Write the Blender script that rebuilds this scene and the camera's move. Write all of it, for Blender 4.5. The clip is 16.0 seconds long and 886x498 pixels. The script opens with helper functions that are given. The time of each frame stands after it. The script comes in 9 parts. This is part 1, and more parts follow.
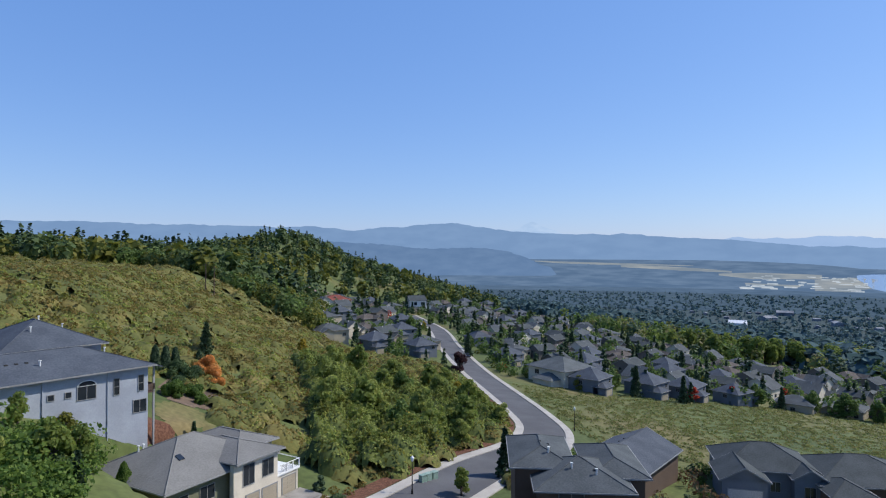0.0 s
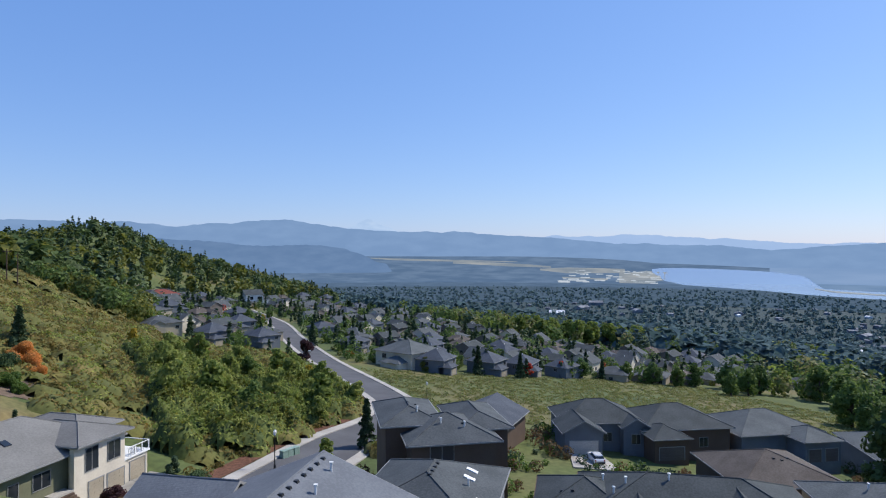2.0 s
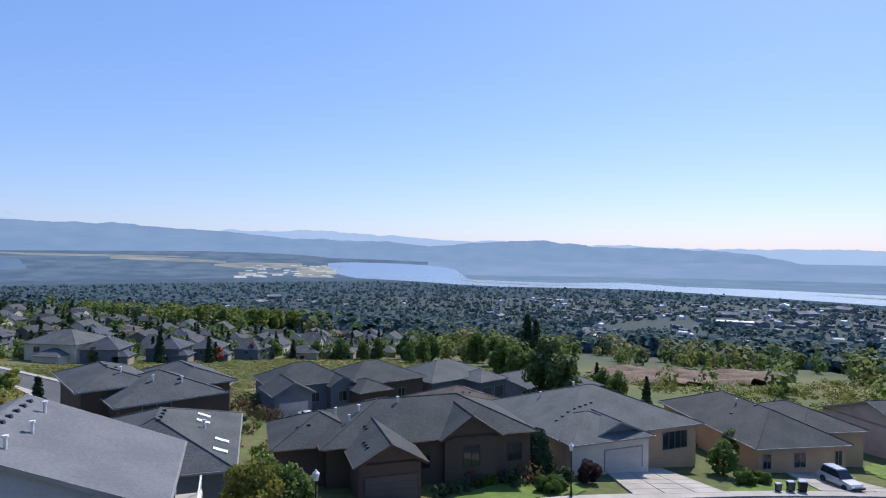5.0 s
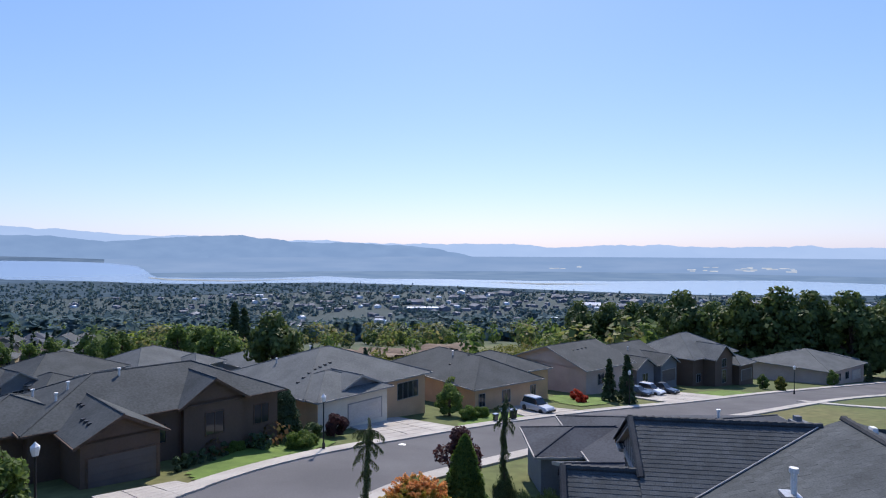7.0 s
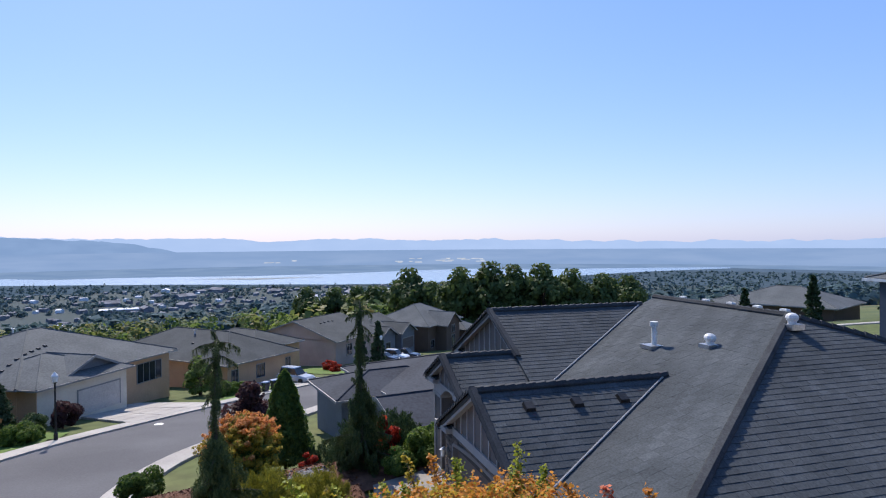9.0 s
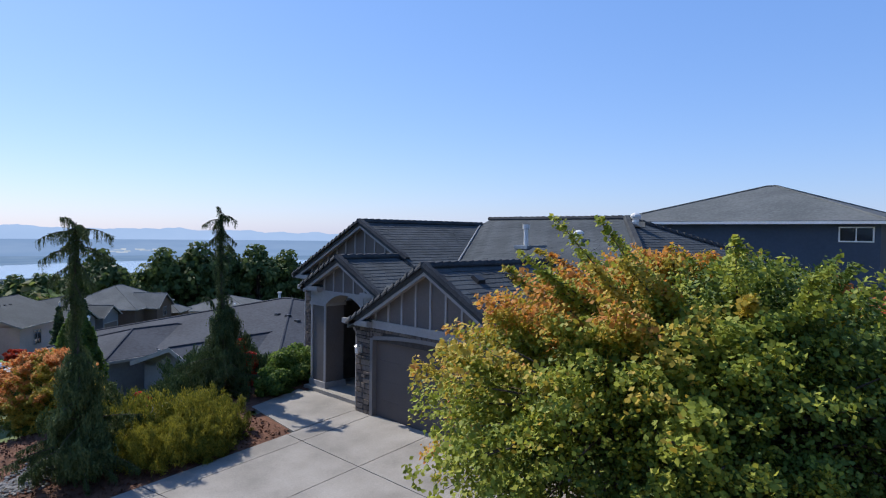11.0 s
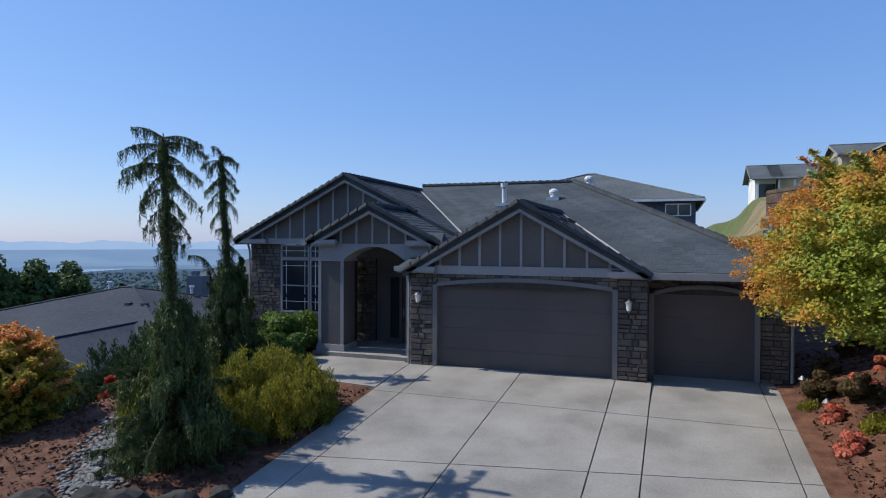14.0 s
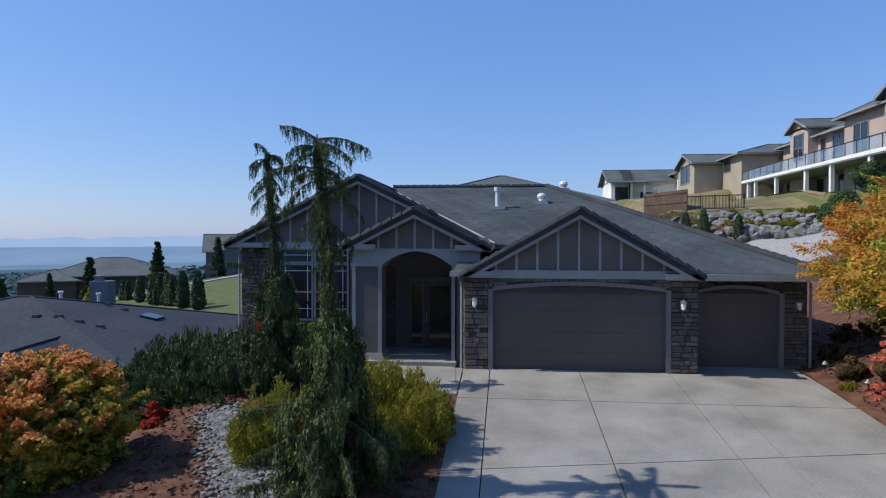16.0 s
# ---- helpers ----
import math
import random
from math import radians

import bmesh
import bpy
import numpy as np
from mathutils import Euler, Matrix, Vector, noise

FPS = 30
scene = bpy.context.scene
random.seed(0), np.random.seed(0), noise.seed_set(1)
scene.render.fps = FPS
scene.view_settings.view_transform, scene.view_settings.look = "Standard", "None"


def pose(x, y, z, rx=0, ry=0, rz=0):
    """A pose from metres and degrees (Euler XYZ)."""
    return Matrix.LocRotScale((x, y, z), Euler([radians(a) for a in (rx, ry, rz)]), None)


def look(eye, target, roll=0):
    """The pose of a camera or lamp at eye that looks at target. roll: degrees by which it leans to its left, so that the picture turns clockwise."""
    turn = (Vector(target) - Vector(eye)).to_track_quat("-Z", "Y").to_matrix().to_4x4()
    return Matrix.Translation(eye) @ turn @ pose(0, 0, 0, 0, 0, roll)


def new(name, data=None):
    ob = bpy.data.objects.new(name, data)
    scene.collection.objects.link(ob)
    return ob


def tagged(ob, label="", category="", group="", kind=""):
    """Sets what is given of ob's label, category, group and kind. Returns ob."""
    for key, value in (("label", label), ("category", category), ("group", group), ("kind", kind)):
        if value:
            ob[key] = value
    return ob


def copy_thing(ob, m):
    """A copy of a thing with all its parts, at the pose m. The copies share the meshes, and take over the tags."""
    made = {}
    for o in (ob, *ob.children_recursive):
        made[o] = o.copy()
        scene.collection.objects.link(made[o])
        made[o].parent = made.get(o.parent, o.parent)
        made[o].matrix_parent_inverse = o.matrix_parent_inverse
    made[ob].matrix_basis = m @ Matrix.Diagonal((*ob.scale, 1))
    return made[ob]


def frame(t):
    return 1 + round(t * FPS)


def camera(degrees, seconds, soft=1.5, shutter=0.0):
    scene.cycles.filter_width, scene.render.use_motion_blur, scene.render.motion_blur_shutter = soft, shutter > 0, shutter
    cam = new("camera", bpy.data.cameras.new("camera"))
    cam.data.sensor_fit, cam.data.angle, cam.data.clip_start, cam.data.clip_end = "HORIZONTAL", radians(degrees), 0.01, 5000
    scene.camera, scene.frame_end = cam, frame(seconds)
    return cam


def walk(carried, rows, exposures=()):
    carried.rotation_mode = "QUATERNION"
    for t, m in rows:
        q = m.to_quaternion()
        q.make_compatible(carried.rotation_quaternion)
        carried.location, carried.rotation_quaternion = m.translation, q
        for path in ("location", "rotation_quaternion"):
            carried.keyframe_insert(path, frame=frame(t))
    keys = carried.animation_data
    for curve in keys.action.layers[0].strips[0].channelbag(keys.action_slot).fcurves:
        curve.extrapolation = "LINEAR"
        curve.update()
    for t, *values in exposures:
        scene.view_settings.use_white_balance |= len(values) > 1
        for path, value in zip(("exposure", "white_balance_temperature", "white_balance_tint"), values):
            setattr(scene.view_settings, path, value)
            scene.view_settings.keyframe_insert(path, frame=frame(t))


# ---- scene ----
SKY_STRENGTH, SUN_STRENGTH = 0.125, 4.2
EXPOSURES = [(0, 0.20, 6500, 10), (4, 0.30, 6600, 13), (7, 0.40, 6700, 15), (9, 0.44, 6700, 15), (12, 0.26, 6450, 10), (16, 0.12, 6400, 9)]
cam = camera(71.2, 16.0, soft=1.1)
PATH = [
    (0, (11.759, 8.993, 27.202), (11.444, 7.018, 27.221), 0.2),
    (0.5, (12.753, 8.744, 26.149), (12.351, 6.784, 26.168), 0.1),
    (1, (13.741, 8.573, 25.112), (13.214, 6.643, 25.128), 0.1),
    (1.5, (14.761, 8.356, 24.126), (14.088, 6.473, 24.14), 0.0),
    (2, (15.678, 8.114, 23.053), (14.857, 6.29, 23.066), -0.0),
    (2.5, (16.579, 7.68, 22.055), (15.621, 5.924, 22.065), -0.0),
    (3, (17.434, 7.227, 20.945), (16.35, 5.547, 20.953), -0.1),
    (3.2, (17.785, 7.041, 20.567), (16.648, 5.396, 20.574), -0.1),
    (5.3, (20.149, 3.635, 16.476), (18.465, 2.555, 16.475), 0.4),
    (5.5, (20.277, 3.133, 16.075), (18.545, 2.132, 16.071), 0.4),
    (6, (20.638, 2.028, 14.986), (18.803, 1.232, 14.981), 0.2),
    (6.5, (20.761, 0.702, 13.839), (18.841, 0.139, 13.832), 0.3),
    (7, (20.705, -0.439, 12.752), (18.731, -0.755, 12.744), 0.1),
    (7.5, (20.478, -1.859, 11.71), (18.478, -1.908, 11.698), -0.1),
    (8, (19.935, -3.221, 10.657), (17.944, -3.036, 10.641), -0.3),
    (8.5, (19.22, -4.547, 9.702), (17.256, -4.172, 9.68), -0.4),
    (9, (18.438, -5.96, 8.776), (16.525, -5.377, 8.748), -0.4),
    (9.5, (17.716, -7.411, 7.919), (15.883, -6.612, 7.882), -0.5),
    (9.7, (17.345, -8.003, 7.66), (15.556, -7.11, 7.615), -0.6),
    (11.8, (12.568, -13.277, 4.327), (11.388, -11.663, 4.297), 0.5),
    (12, (12.048, -13.605, 4.119), (10.92, -11.953, 4.091), 0.1),
    (12.5, (10.711, -14.458, 3.756), (9.704, -12.73, 3.728), 0.2),
    (13, (9.357, -15.291, 3.594), (8.455, -13.506, 3.567), 0.3),
    (13.5, (7.841, -15.99, 3.548), (7.046, -14.156, 3.523), 0.2),
    (14, (6.361, -16.606, 3.592), (5.662, -14.733, 3.567), 0.2),
    (14.5, (4.864, -17.126, 3.654), (4.268, -15.218, 3.626), 0.1),
    (15, (3.378, -17.589, 3.712), (2.903, -15.646, 3.68), 0.1),
    (15.5, (1.874, -17.865, 3.753), (1.525, -15.896, 3.721), 0.1),
    (16, (0.368, -18.009, 3.818), (0.166, -16.019, 3.783), 0.1),
]
walk(cam, [(t, look(eye, target, roll)) for t, eye, target, roll in PATH],
     exposures=EXPOSURES)

# ---- world and sun ----
SUN_EL, SUN_AZ = radians(45.5), radians(-95.5)
world = bpy.data.worlds.new("sky")
scene.world = world
world.use_nodes = True
wn, wl = world.node_tree.nodes, world.node_tree.links
sky = wn.new("ShaderNodeTexSky")
sky.sky_type = "NISHITA"
sky.sun_disc = False
sky.sun_elevation, sky.sun_rotation = SUN_EL, SUN_AZ
sky.altitude, sky.air_density, sky.dust_density, sky.ozone_density = 300, 1.15, 0.4, 0.5
tint = wn.new("ShaderNodeMix")
tint.data_type, tint.blend_type = "RGBA", "MULTIPLY"
tint.inputs[0].default_value = 1.0
tint.inputs[7].default_value = (0.70, 0.74, 0.80, 1)
haze = wn.new("ShaderNodeMix")
haze.data_type = "RGBA"
haze.inputs[0].default_value = 0.40
haze.inputs[7].default_value = (0.95, 2.8, 8.0, 1)
wl.new(sky.outputs[0], tint.inputs[6]), wl.new(tint.outputs[2], haze.inputs[6]), wl.new(haze.outputs[2], wn["Background"].inputs[0])
wn["Background"].inputs[1].default_value = SKY_STRENGTH
sun = new("sun", bpy.data.lights.new("sun", "SUN"))
sun.data.energy, sun.data.angle, sun.data.color = SUN_STRENGTH, radians(0.5), (1.0, 0.95, 0.87)
SUN_WAY = Vector((math.sin(SUN_AZ) * math.cos(SUN_EL), math.cos(SUN_AZ) * math.cos(SUN_EL), math.sin(SUN_EL)))
sun.matrix_world = look(SUN_WAY * 200, (0, 0, 0))


# ---- materials ----
def rgb(c):
    return (c[0], c[1], c[2], 1.0)


def base_mat(name, rough=0.8, metal=0.0, spec=0.3):
    m = bpy.data.materials.new(name)
    m.use_nodes = True
    n, l = m.node_tree.nodes, m.node_tree.links
    b = n["Principled BSDF"]
    b.inputs["Roughness"].default_value = rough
    b.inputs["Metallic"].default_value = metal
    b.inputs["Specular IOR Level"].default_value = spec
    return m, n, l, b


def surface(name, c1, c2, scale=1.0, rough=0.85, metal=0.0, bump=0.1, fine=20.0, spec=0.3, c3=None, world_space=True, grain=0.55):
    """Two-scale noise between two colours, with fine grain and relief. Scales are per metre."""
    m, n, l, b = base_mat(name, rough, metal, spec)
    if world_space:
        co = n.new("ShaderNodeNewGeometry").outputs["Position"]
    else:
        co = n.new("ShaderNodeTexCoord").outputs["Object"]
    big = n.new("ShaderNodeTexNoise")
    big.inputs["Scale"].default_value, big.inputs["Detail"].default_value = scale, 6
    small = n.new("ShaderNodeTexNoise")
    small.inputs["Scale"].default_value, small.inputs["Detail"].default_value = fine, 4
    l.new(co, big.inputs["Vector"]), l.new(co, small.inputs["Vector"])
    ramp = n.new("ShaderNodeValToRGB")
    ramp.color_ramp.elements[0].position, ramp.color_ramp.elements[1].position = 0.35, 0.68
    ramp.color_ramp.elements[0].color, ramp.color_ramp.elements[1].color = rgb(c1), rgb(c2)
    if c3:
        e = ramp.color_ramp.elements.new(0.52)
        e.color = rgb(c3)
    l.new(big.outputs["Fac"], ramp.inputs["Fac"])
    mix = n.new("ShaderNodeMix")
    mix.data_type, mix.blend_type = "RGBA", "OVERLAY"
    mix.inputs[0].default_value = grain
    l.new(ramp.outputs["Color"], mix.inputs[6]), l.new(small.outputs["Fac"], mix.inputs[7])
    l.new(mix.outputs[2], b.inputs["Base Color"])
    if bump:
        bp = n.new("ShaderNodeBump")
        bp.inputs["Strength"].default_value, bp.inputs["Distance"].default_value = bump, 0.02
        l.new(small.outputs["Fac"], bp.inputs["Height"]), l.new(bp.outputs["Normal"], b.inputs["Normal"])
    return m


def shingle(name, c1, c2, pitch_lines=14.0):
    """Composition roofing: courses that follow the height, with blotches tab by tab."""
    m, n, l, b = base_mat(name, 0.9, 0, 0.25)
    geo = n.new("ShaderNodeNewGeometry")
    sep = n.new("ShaderNodeSeparateXYZ")
    l.new(geo.outputs["Position"], sep.inputs[0])
    k = n.new("ShaderNodeMath")
    k.operation = "MULTIPLY"
    k.inputs[1].default_value = pitch_lines
    l.new(sep.outputs["Z"], k.inputs[0])
    fr = n.new("ShaderNodeMath")
    fr.operation = "FRACT"
    l.new(k.outputs[0], fr.inputs[0])
    noise1 = n.new("ShaderNodeTexNoise")
    noise1.inputs["Scale"].default_value, noise1.inputs["Detail"].default_value = 0.35, 5
    noise2 = n.new("ShaderNodeTexNoise")
    noise2.inputs["Scale"].default_value, noise2.inputs["Detail"].default_value = 5.0, 3
    l.new(geo.outputs["Position"], noise1.inputs["Vector"]), l.new(geo.outputs["Position"], noise2.inputs["Vector"])
    add = n.new("ShaderNodeMath")
    add.operation = "ADD"
    l.new(noise1.outputs["Fac"], add.inputs[0]), l.new(noise2.outputs["Fac"], add.inputs[1])
    ramp = n.new("ShaderNodeValToRGB")
    ramp.color_ramp.elements[0].position, ramp.color_ramp.elements[1].position = 0.4, 0.62
    ramp.color_ramp.elements[0].color, ramp.color_ramp.elements[1].color = rgb(c1), rgb(c2)
    half = n.new("ShaderNodeMath")
    half.operation = "MULTIPLY"
    half.inputs[1].default_value = 0.5
    l.new(add.outputs[0], half.inputs[0]), l.new(half.outputs[0], ramp.inputs["Fac"])
    l.new(ramp.outputs["Color"], b.inputs["Base Color"])
    bp = n.new("ShaderNodeBump")
    bp.inputs["Strength"].default_value, bp.inputs["Distance"].default_value = 0.5, 0.012
    l.new(fr.outputs[0], bp.inputs["Height"]), l.new(bp.outputs["Normal"], b.inputs["Normal"])
    return m


def foliage(name, cols, rough=0.65, through_light=0.5):
    """Leaves: colour by leaf cluster, some light passing through."""
    m, n, l, b = base_mat(name, rough, 0, 0.25)
    geo = n.new("ShaderNodeNewGeometry")
    info = n.new("ShaderNodeObjectInfo")
    add = n.new("ShaderNodeMath")
    add.operation = "MULTIPLY_ADD"
    add.inputs[1].default_value, add.inputs[2].default_value = 0.72, 0.0
    l.new(geo.outputs["Random Per Island"], add.inputs[0])
    k = n.new("ShaderNodeMath")
    k.operation = "MULTIPLY_ADD"
    k.inputs[1].default_value = 0.28
    l.new(info.outputs["Random"], k.inputs[0]), l.new(add.outputs[0], k.inputs[2])
    ramp = n.new("ShaderNodeValToRGB")
    el = ramp.color_ramp.elements
    el[0].position, el[1].position = 0.08, 0.92
    el[0].color, el[1].color = rgb(cols[0]), rgb(cols[-1])
    for i, c in enumerate(cols[1:-1], 1):
        e = el.new(0.08 + 0.84 * i / (len(cols) - 1))
        e.color = rgb(c)
    l.new(k.outputs[0], ramp.inputs["Fac"])
    l.new(ramp.outputs["Color"], b.inputs["Base Color"])
    tr = n.new("ShaderNodeBsdfTranslucent")
    l.new(ramp.outputs["Color"], tr.inputs["Color"])
    mix = n.new("ShaderNodeMixShader")
    mix.inputs[0].default_value = through_light
    l.new(b.outputs[0], mix.inputs[1]), l.new(tr.outputs[0], mix.inputs[2])
    l.new(mix.outputs[0], n["Material Output"].inputs["Surface"])
    return m


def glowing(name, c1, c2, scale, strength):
    """Far backdrop that glows: the haze of kilometres of air is put into its emission colour."""
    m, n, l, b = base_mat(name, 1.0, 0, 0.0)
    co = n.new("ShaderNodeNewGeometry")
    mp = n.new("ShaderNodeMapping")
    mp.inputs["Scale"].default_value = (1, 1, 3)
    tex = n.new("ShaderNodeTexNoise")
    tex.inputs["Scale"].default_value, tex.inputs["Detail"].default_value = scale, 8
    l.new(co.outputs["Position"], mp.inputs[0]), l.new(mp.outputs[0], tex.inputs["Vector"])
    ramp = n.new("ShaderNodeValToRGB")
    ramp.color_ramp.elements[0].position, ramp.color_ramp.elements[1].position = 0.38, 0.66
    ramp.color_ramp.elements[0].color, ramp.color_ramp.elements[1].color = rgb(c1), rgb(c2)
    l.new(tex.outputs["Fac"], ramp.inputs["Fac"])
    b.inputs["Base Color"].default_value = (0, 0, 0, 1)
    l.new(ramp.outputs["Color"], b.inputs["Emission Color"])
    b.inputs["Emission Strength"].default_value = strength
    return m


M = {}
M["asphalt"] = surface("asphalt", (0.075, 0.075, 0.08), (0.105, 0.105, 0.11), 0.15, 0.9, 0, 0.1, 9, grain=0.3)
M["concrete"] = surface("concrete", (0.20, 0.187, 0.165), (0.305, 0.286, 0.255), 0.7, 0.9, 0, 0.08, 30, grain=0.3, c3=(0.262, 0.245, 0.217))
M["pavement"] = surface("pavement_concrete", (0.31, 0.29, 0.26), (0.41, 0.385, 0.345), 0.3, 0.9, 0, 0.1, 8, grain=0.25)
M["lawn"] = surface("lawn_grass", (0.07, 0.125, 0.02), (0.125, 0.20, 0.035), 0.5, 0.9, 0, 0.5, 18)
M["field"] = surface("dry_field_grass", (0.07, 0.085, 0.028), (0.17, 0.135, 0.06), 0.035, 0.95, 0, 0.6, 1.2, c3=(0.10, 0.11, 0.035))
M["ground"] = surface("hill_grass", (0.062, 0.085, 0.027), (0.145, 0.122, 0.05), 0.02, 0.95, 0, 0.6, 0.9, c3=(0.09, 0.11, 0.033))
# woodland floor takes over from grass down on the plain, its blue tone painted haze
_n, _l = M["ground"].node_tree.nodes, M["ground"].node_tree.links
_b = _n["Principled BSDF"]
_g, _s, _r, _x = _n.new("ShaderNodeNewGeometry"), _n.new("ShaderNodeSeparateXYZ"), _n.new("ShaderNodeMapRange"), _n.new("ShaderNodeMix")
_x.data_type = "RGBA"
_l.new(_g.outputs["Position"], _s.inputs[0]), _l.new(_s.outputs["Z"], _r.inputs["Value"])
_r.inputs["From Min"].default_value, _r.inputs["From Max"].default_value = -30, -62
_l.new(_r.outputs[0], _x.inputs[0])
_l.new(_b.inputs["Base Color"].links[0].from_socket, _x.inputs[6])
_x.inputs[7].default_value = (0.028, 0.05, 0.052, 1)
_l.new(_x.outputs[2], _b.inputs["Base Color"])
M["mulch"] = surface("bark_mulch", (0.075, 0.032, 0.018), (0.16, 0.075, 0.045), 3, 0.95, 0, 0.9, 30)
M["dry_bank"] = surface("dry_straw_grass", (0.14, 0.115, 0.055), (0.24, 0.19, 0.10), 0.5, 0.95, 0, 0.6, 9)
M["gravel"] = surface("grey_gravel", (0.22, 0.21, 0.2), (0.38, 0.37, 0.35), 6, 0.95, 0, 0.9, 25)
M["rock"] = surface("rock", (0.11, 0.105, 0.10), (0.25, 0.24, 0.225), 1.5, 0.9, 0, 0.8, 8)
M["river_stone"] = surface("pale_river_stone", (0.085, 0.085, 0.083), (0.235, 0.23, 0.22), 5, 0.85, 0, 0.4, 12)
# bed boulders: colour lowered to stand for the shade they lie in
M["dark_rock"] = surface("shade_darkened_rock", (0.024, 0.024, 0.02), (0.062, 0.058, 0.052), 2.2, 0.95, 0, 0.9, 10)
M["dirt"] = surface("bare_earth", (0.085, 0.058, 0.042), (0.19, 0.14, 0.10), 0.1, 0.95, 0, 0.7, 1.5)
M["tile"] = surface("concrete_roof_tile", (0.049, 0.058, 0.063), (0.076, 0.087, 0.093), 0.6, 0.88, 0, 0.25, 18, 0.15)
_n, _l = M["tile"].node_tree.nodes, M["tile"].node_tree.links
_b, _g, _r, _x = _n["Principled BSDF"], _n.new("ShaderNodeNewGeometry"), _n.new("ShaderNodeMapRange"), _n.new("ShaderNodeMix")
_x.data_type, _x.blend_type = "RGBA", "MULTIPLY"
_x.inputs[0].default_value = 1.0
_r.inputs["To Min"].default_value, _r.inputs["To Max"].default_value = 0.88, 1.12
_l.new(_g.outputs["Random Per Island"], _r.inputs["Value"]), _l.new(_r.outputs[0], _x.inputs[7])
_l.new(_b.inputs["Base Color"].links[0].from_socket, _x.inputs[6]), _l.new(_x.outputs[2], _b.inputs["Base Color"])
M["ridge_cap"] = surface("dark_ridge_tile", (0.034, 0.038, 0.042), (0.058, 0.064, 0.068), 1.2, 0.85, 0, 0.2, 18, 0.2)
M["comp_dark"] = shingle("dark_shingle", (0.042, 0.050, 0.052), (0.070, 0.080, 0.082))
M["comp_grey"] = shingle("grey_shingle", (0.076, 0.086, 0.088), (0.120, 0.132, 0.134))
M["comp_slate"] = shingle("slate_grey_shingle", (0.115, 0.125, 0.14), (0.155, 0.168, 0.183))
M["comp_warm"] = shingle("warm_grey_shingle", (0.15, 0.147, 0.138), (0.20, 0.196, 0.184))
M["comp_mid"] = shingle("mid_grey_shingle", (0.056, 0.064, 0.068), (0.092, 0.102, 0.106))
M["comp_brown"] = shingle("brown_shingle", (0.07, 0.058, 0.05), (0.115, 0.098, 0.085))
M["comp_blue"] = shingle("blue_grey_shingle", (0.052, 0.061, 0.077), (0.086, 0.099, 0.118))
M["tile_slate"] = shingle("slate_blue_tile", (0.026, 0.032, 0.042), (0.046, 0.054, 0.068), 9.0)
M["comp_red"] = shingle("red_brown_shingle", (0.16, 0.045, 0.035), (0.22, 0.07, 0.05))
for nm, c in dict(taupe=(0.16, 0.14, 0.125), tan=(0.36, 0.31, 0.23), peach=(0.50, 0.32, 0.19), greyblue=(0.33, 0.355, 0.395), brown=(0.11, 0.075, 0.055),
                  cream=(0.60, 0.54, 0.44), olive=(0.16, 0.16, 0.10), navy=(0.065, 0.085, 0.12), white=(0.72, 0.71, 0.68), pinkish=(0.42, 0.33, 0.28),
                  slate=(0.14, 0.155, 0.175)).items():
    M[nm] = surface(nm + "_siding", tuple(v * 0.9 for v in c), tuple(v * 1.08 for v in c), 0.4, 0.8, 0, 0.04, 6, grain=0.15)
M["trim"] = surface("grey_painted_trim", (0.27, 0.265, 0.26), (0.33, 0.325, 0.32), 0.8, 0.6, 0, 0.03, 12, grain=0.15)
M["casing"] = surface("taupe_door_casing", (0.165, 0.155, 0.148), (0.205, 0.195, 0.187), 0.8, 0.6, 0, 0.03, 12, grain=0.15)
M["house_trim"] = surface("pale_grey_trim", (0.21, 0.21, 0.205), (0.28, 0.28, 0.27), 0.5, 0.6, 0, 0.03, 9, grain=0.2)
M["white_trim"] = surface("white_paint", (0.70, 0.70, 0.68), (0.78, 0.78, 0.76), 0.5, 0.55, 0, 0.03, 9)
M["batten_board"] = surface("dark_taupe_board", (0.115, 0.102, 0.095), (0.145, 0.128, 0.118), 0.7, 0.75, 0, 0.05, 14, grain=0.18)
M["garage_door"] = surface("brown_garage_door", (0.10, 0.083, 0.075), (0.125, 0.105, 0.095), 0.5, 0.65, 0, 0.03, 20, grain=0.15)
M["garage_light"] = surface("pale_garage_door", (0.45, 0.41, 0.36), (0.52, 0.48, 0.43), 0.5, 0.65, 0, 0.04, 10)
M["wood_dark"] = surface("dark_wood", (0.05, 0.03, 0.02), (0.10, 0.06, 0.04), 2, 0.5, 0, 0.15, 25)
M["fence"] = surface("brown_fence_board", (0.07, 0.045, 0.032), (0.13, 0.085, 0.06), 1, 0.8, 0, 0.2, 12)
M["bark"] = surface("bark", (0.06, 0.048, 0.038), (0.13, 0.105, 0.085), 3, 0.95, 0, 0.8, 16)
M["metal"] = surface("galvanised_metal", (0.42, 0.43, 0.44), (0.55, 0.56, 0.57), 2, 0.35, 0.85, 0.05, 20)
M["white_metal"] = surface("white_pipe", (0.62, 0.62, 0.60), (0.74, 0.74, 0.72), 2, 0.5, 0, 0.03, 20)
M["black_metal"] = surface("black_metal", (0.02, 0.02, 0.02), (0.035, 0.035, 0.035), 2, 0.45, 0.3, 0.03, 20)
M["green_box"] = surface("pale_green_enamel", (0.20, 0.29, 0.24), (0.25, 0.34, 0.29), 1, 0.5, 0, 0.03, 10)
M["tyre"] = surface("tyre_rubber", (0.015, 0.015, 0.015), (0.03, 0.03, 0.03), 3, 0.8, 0, 0.05, 30)
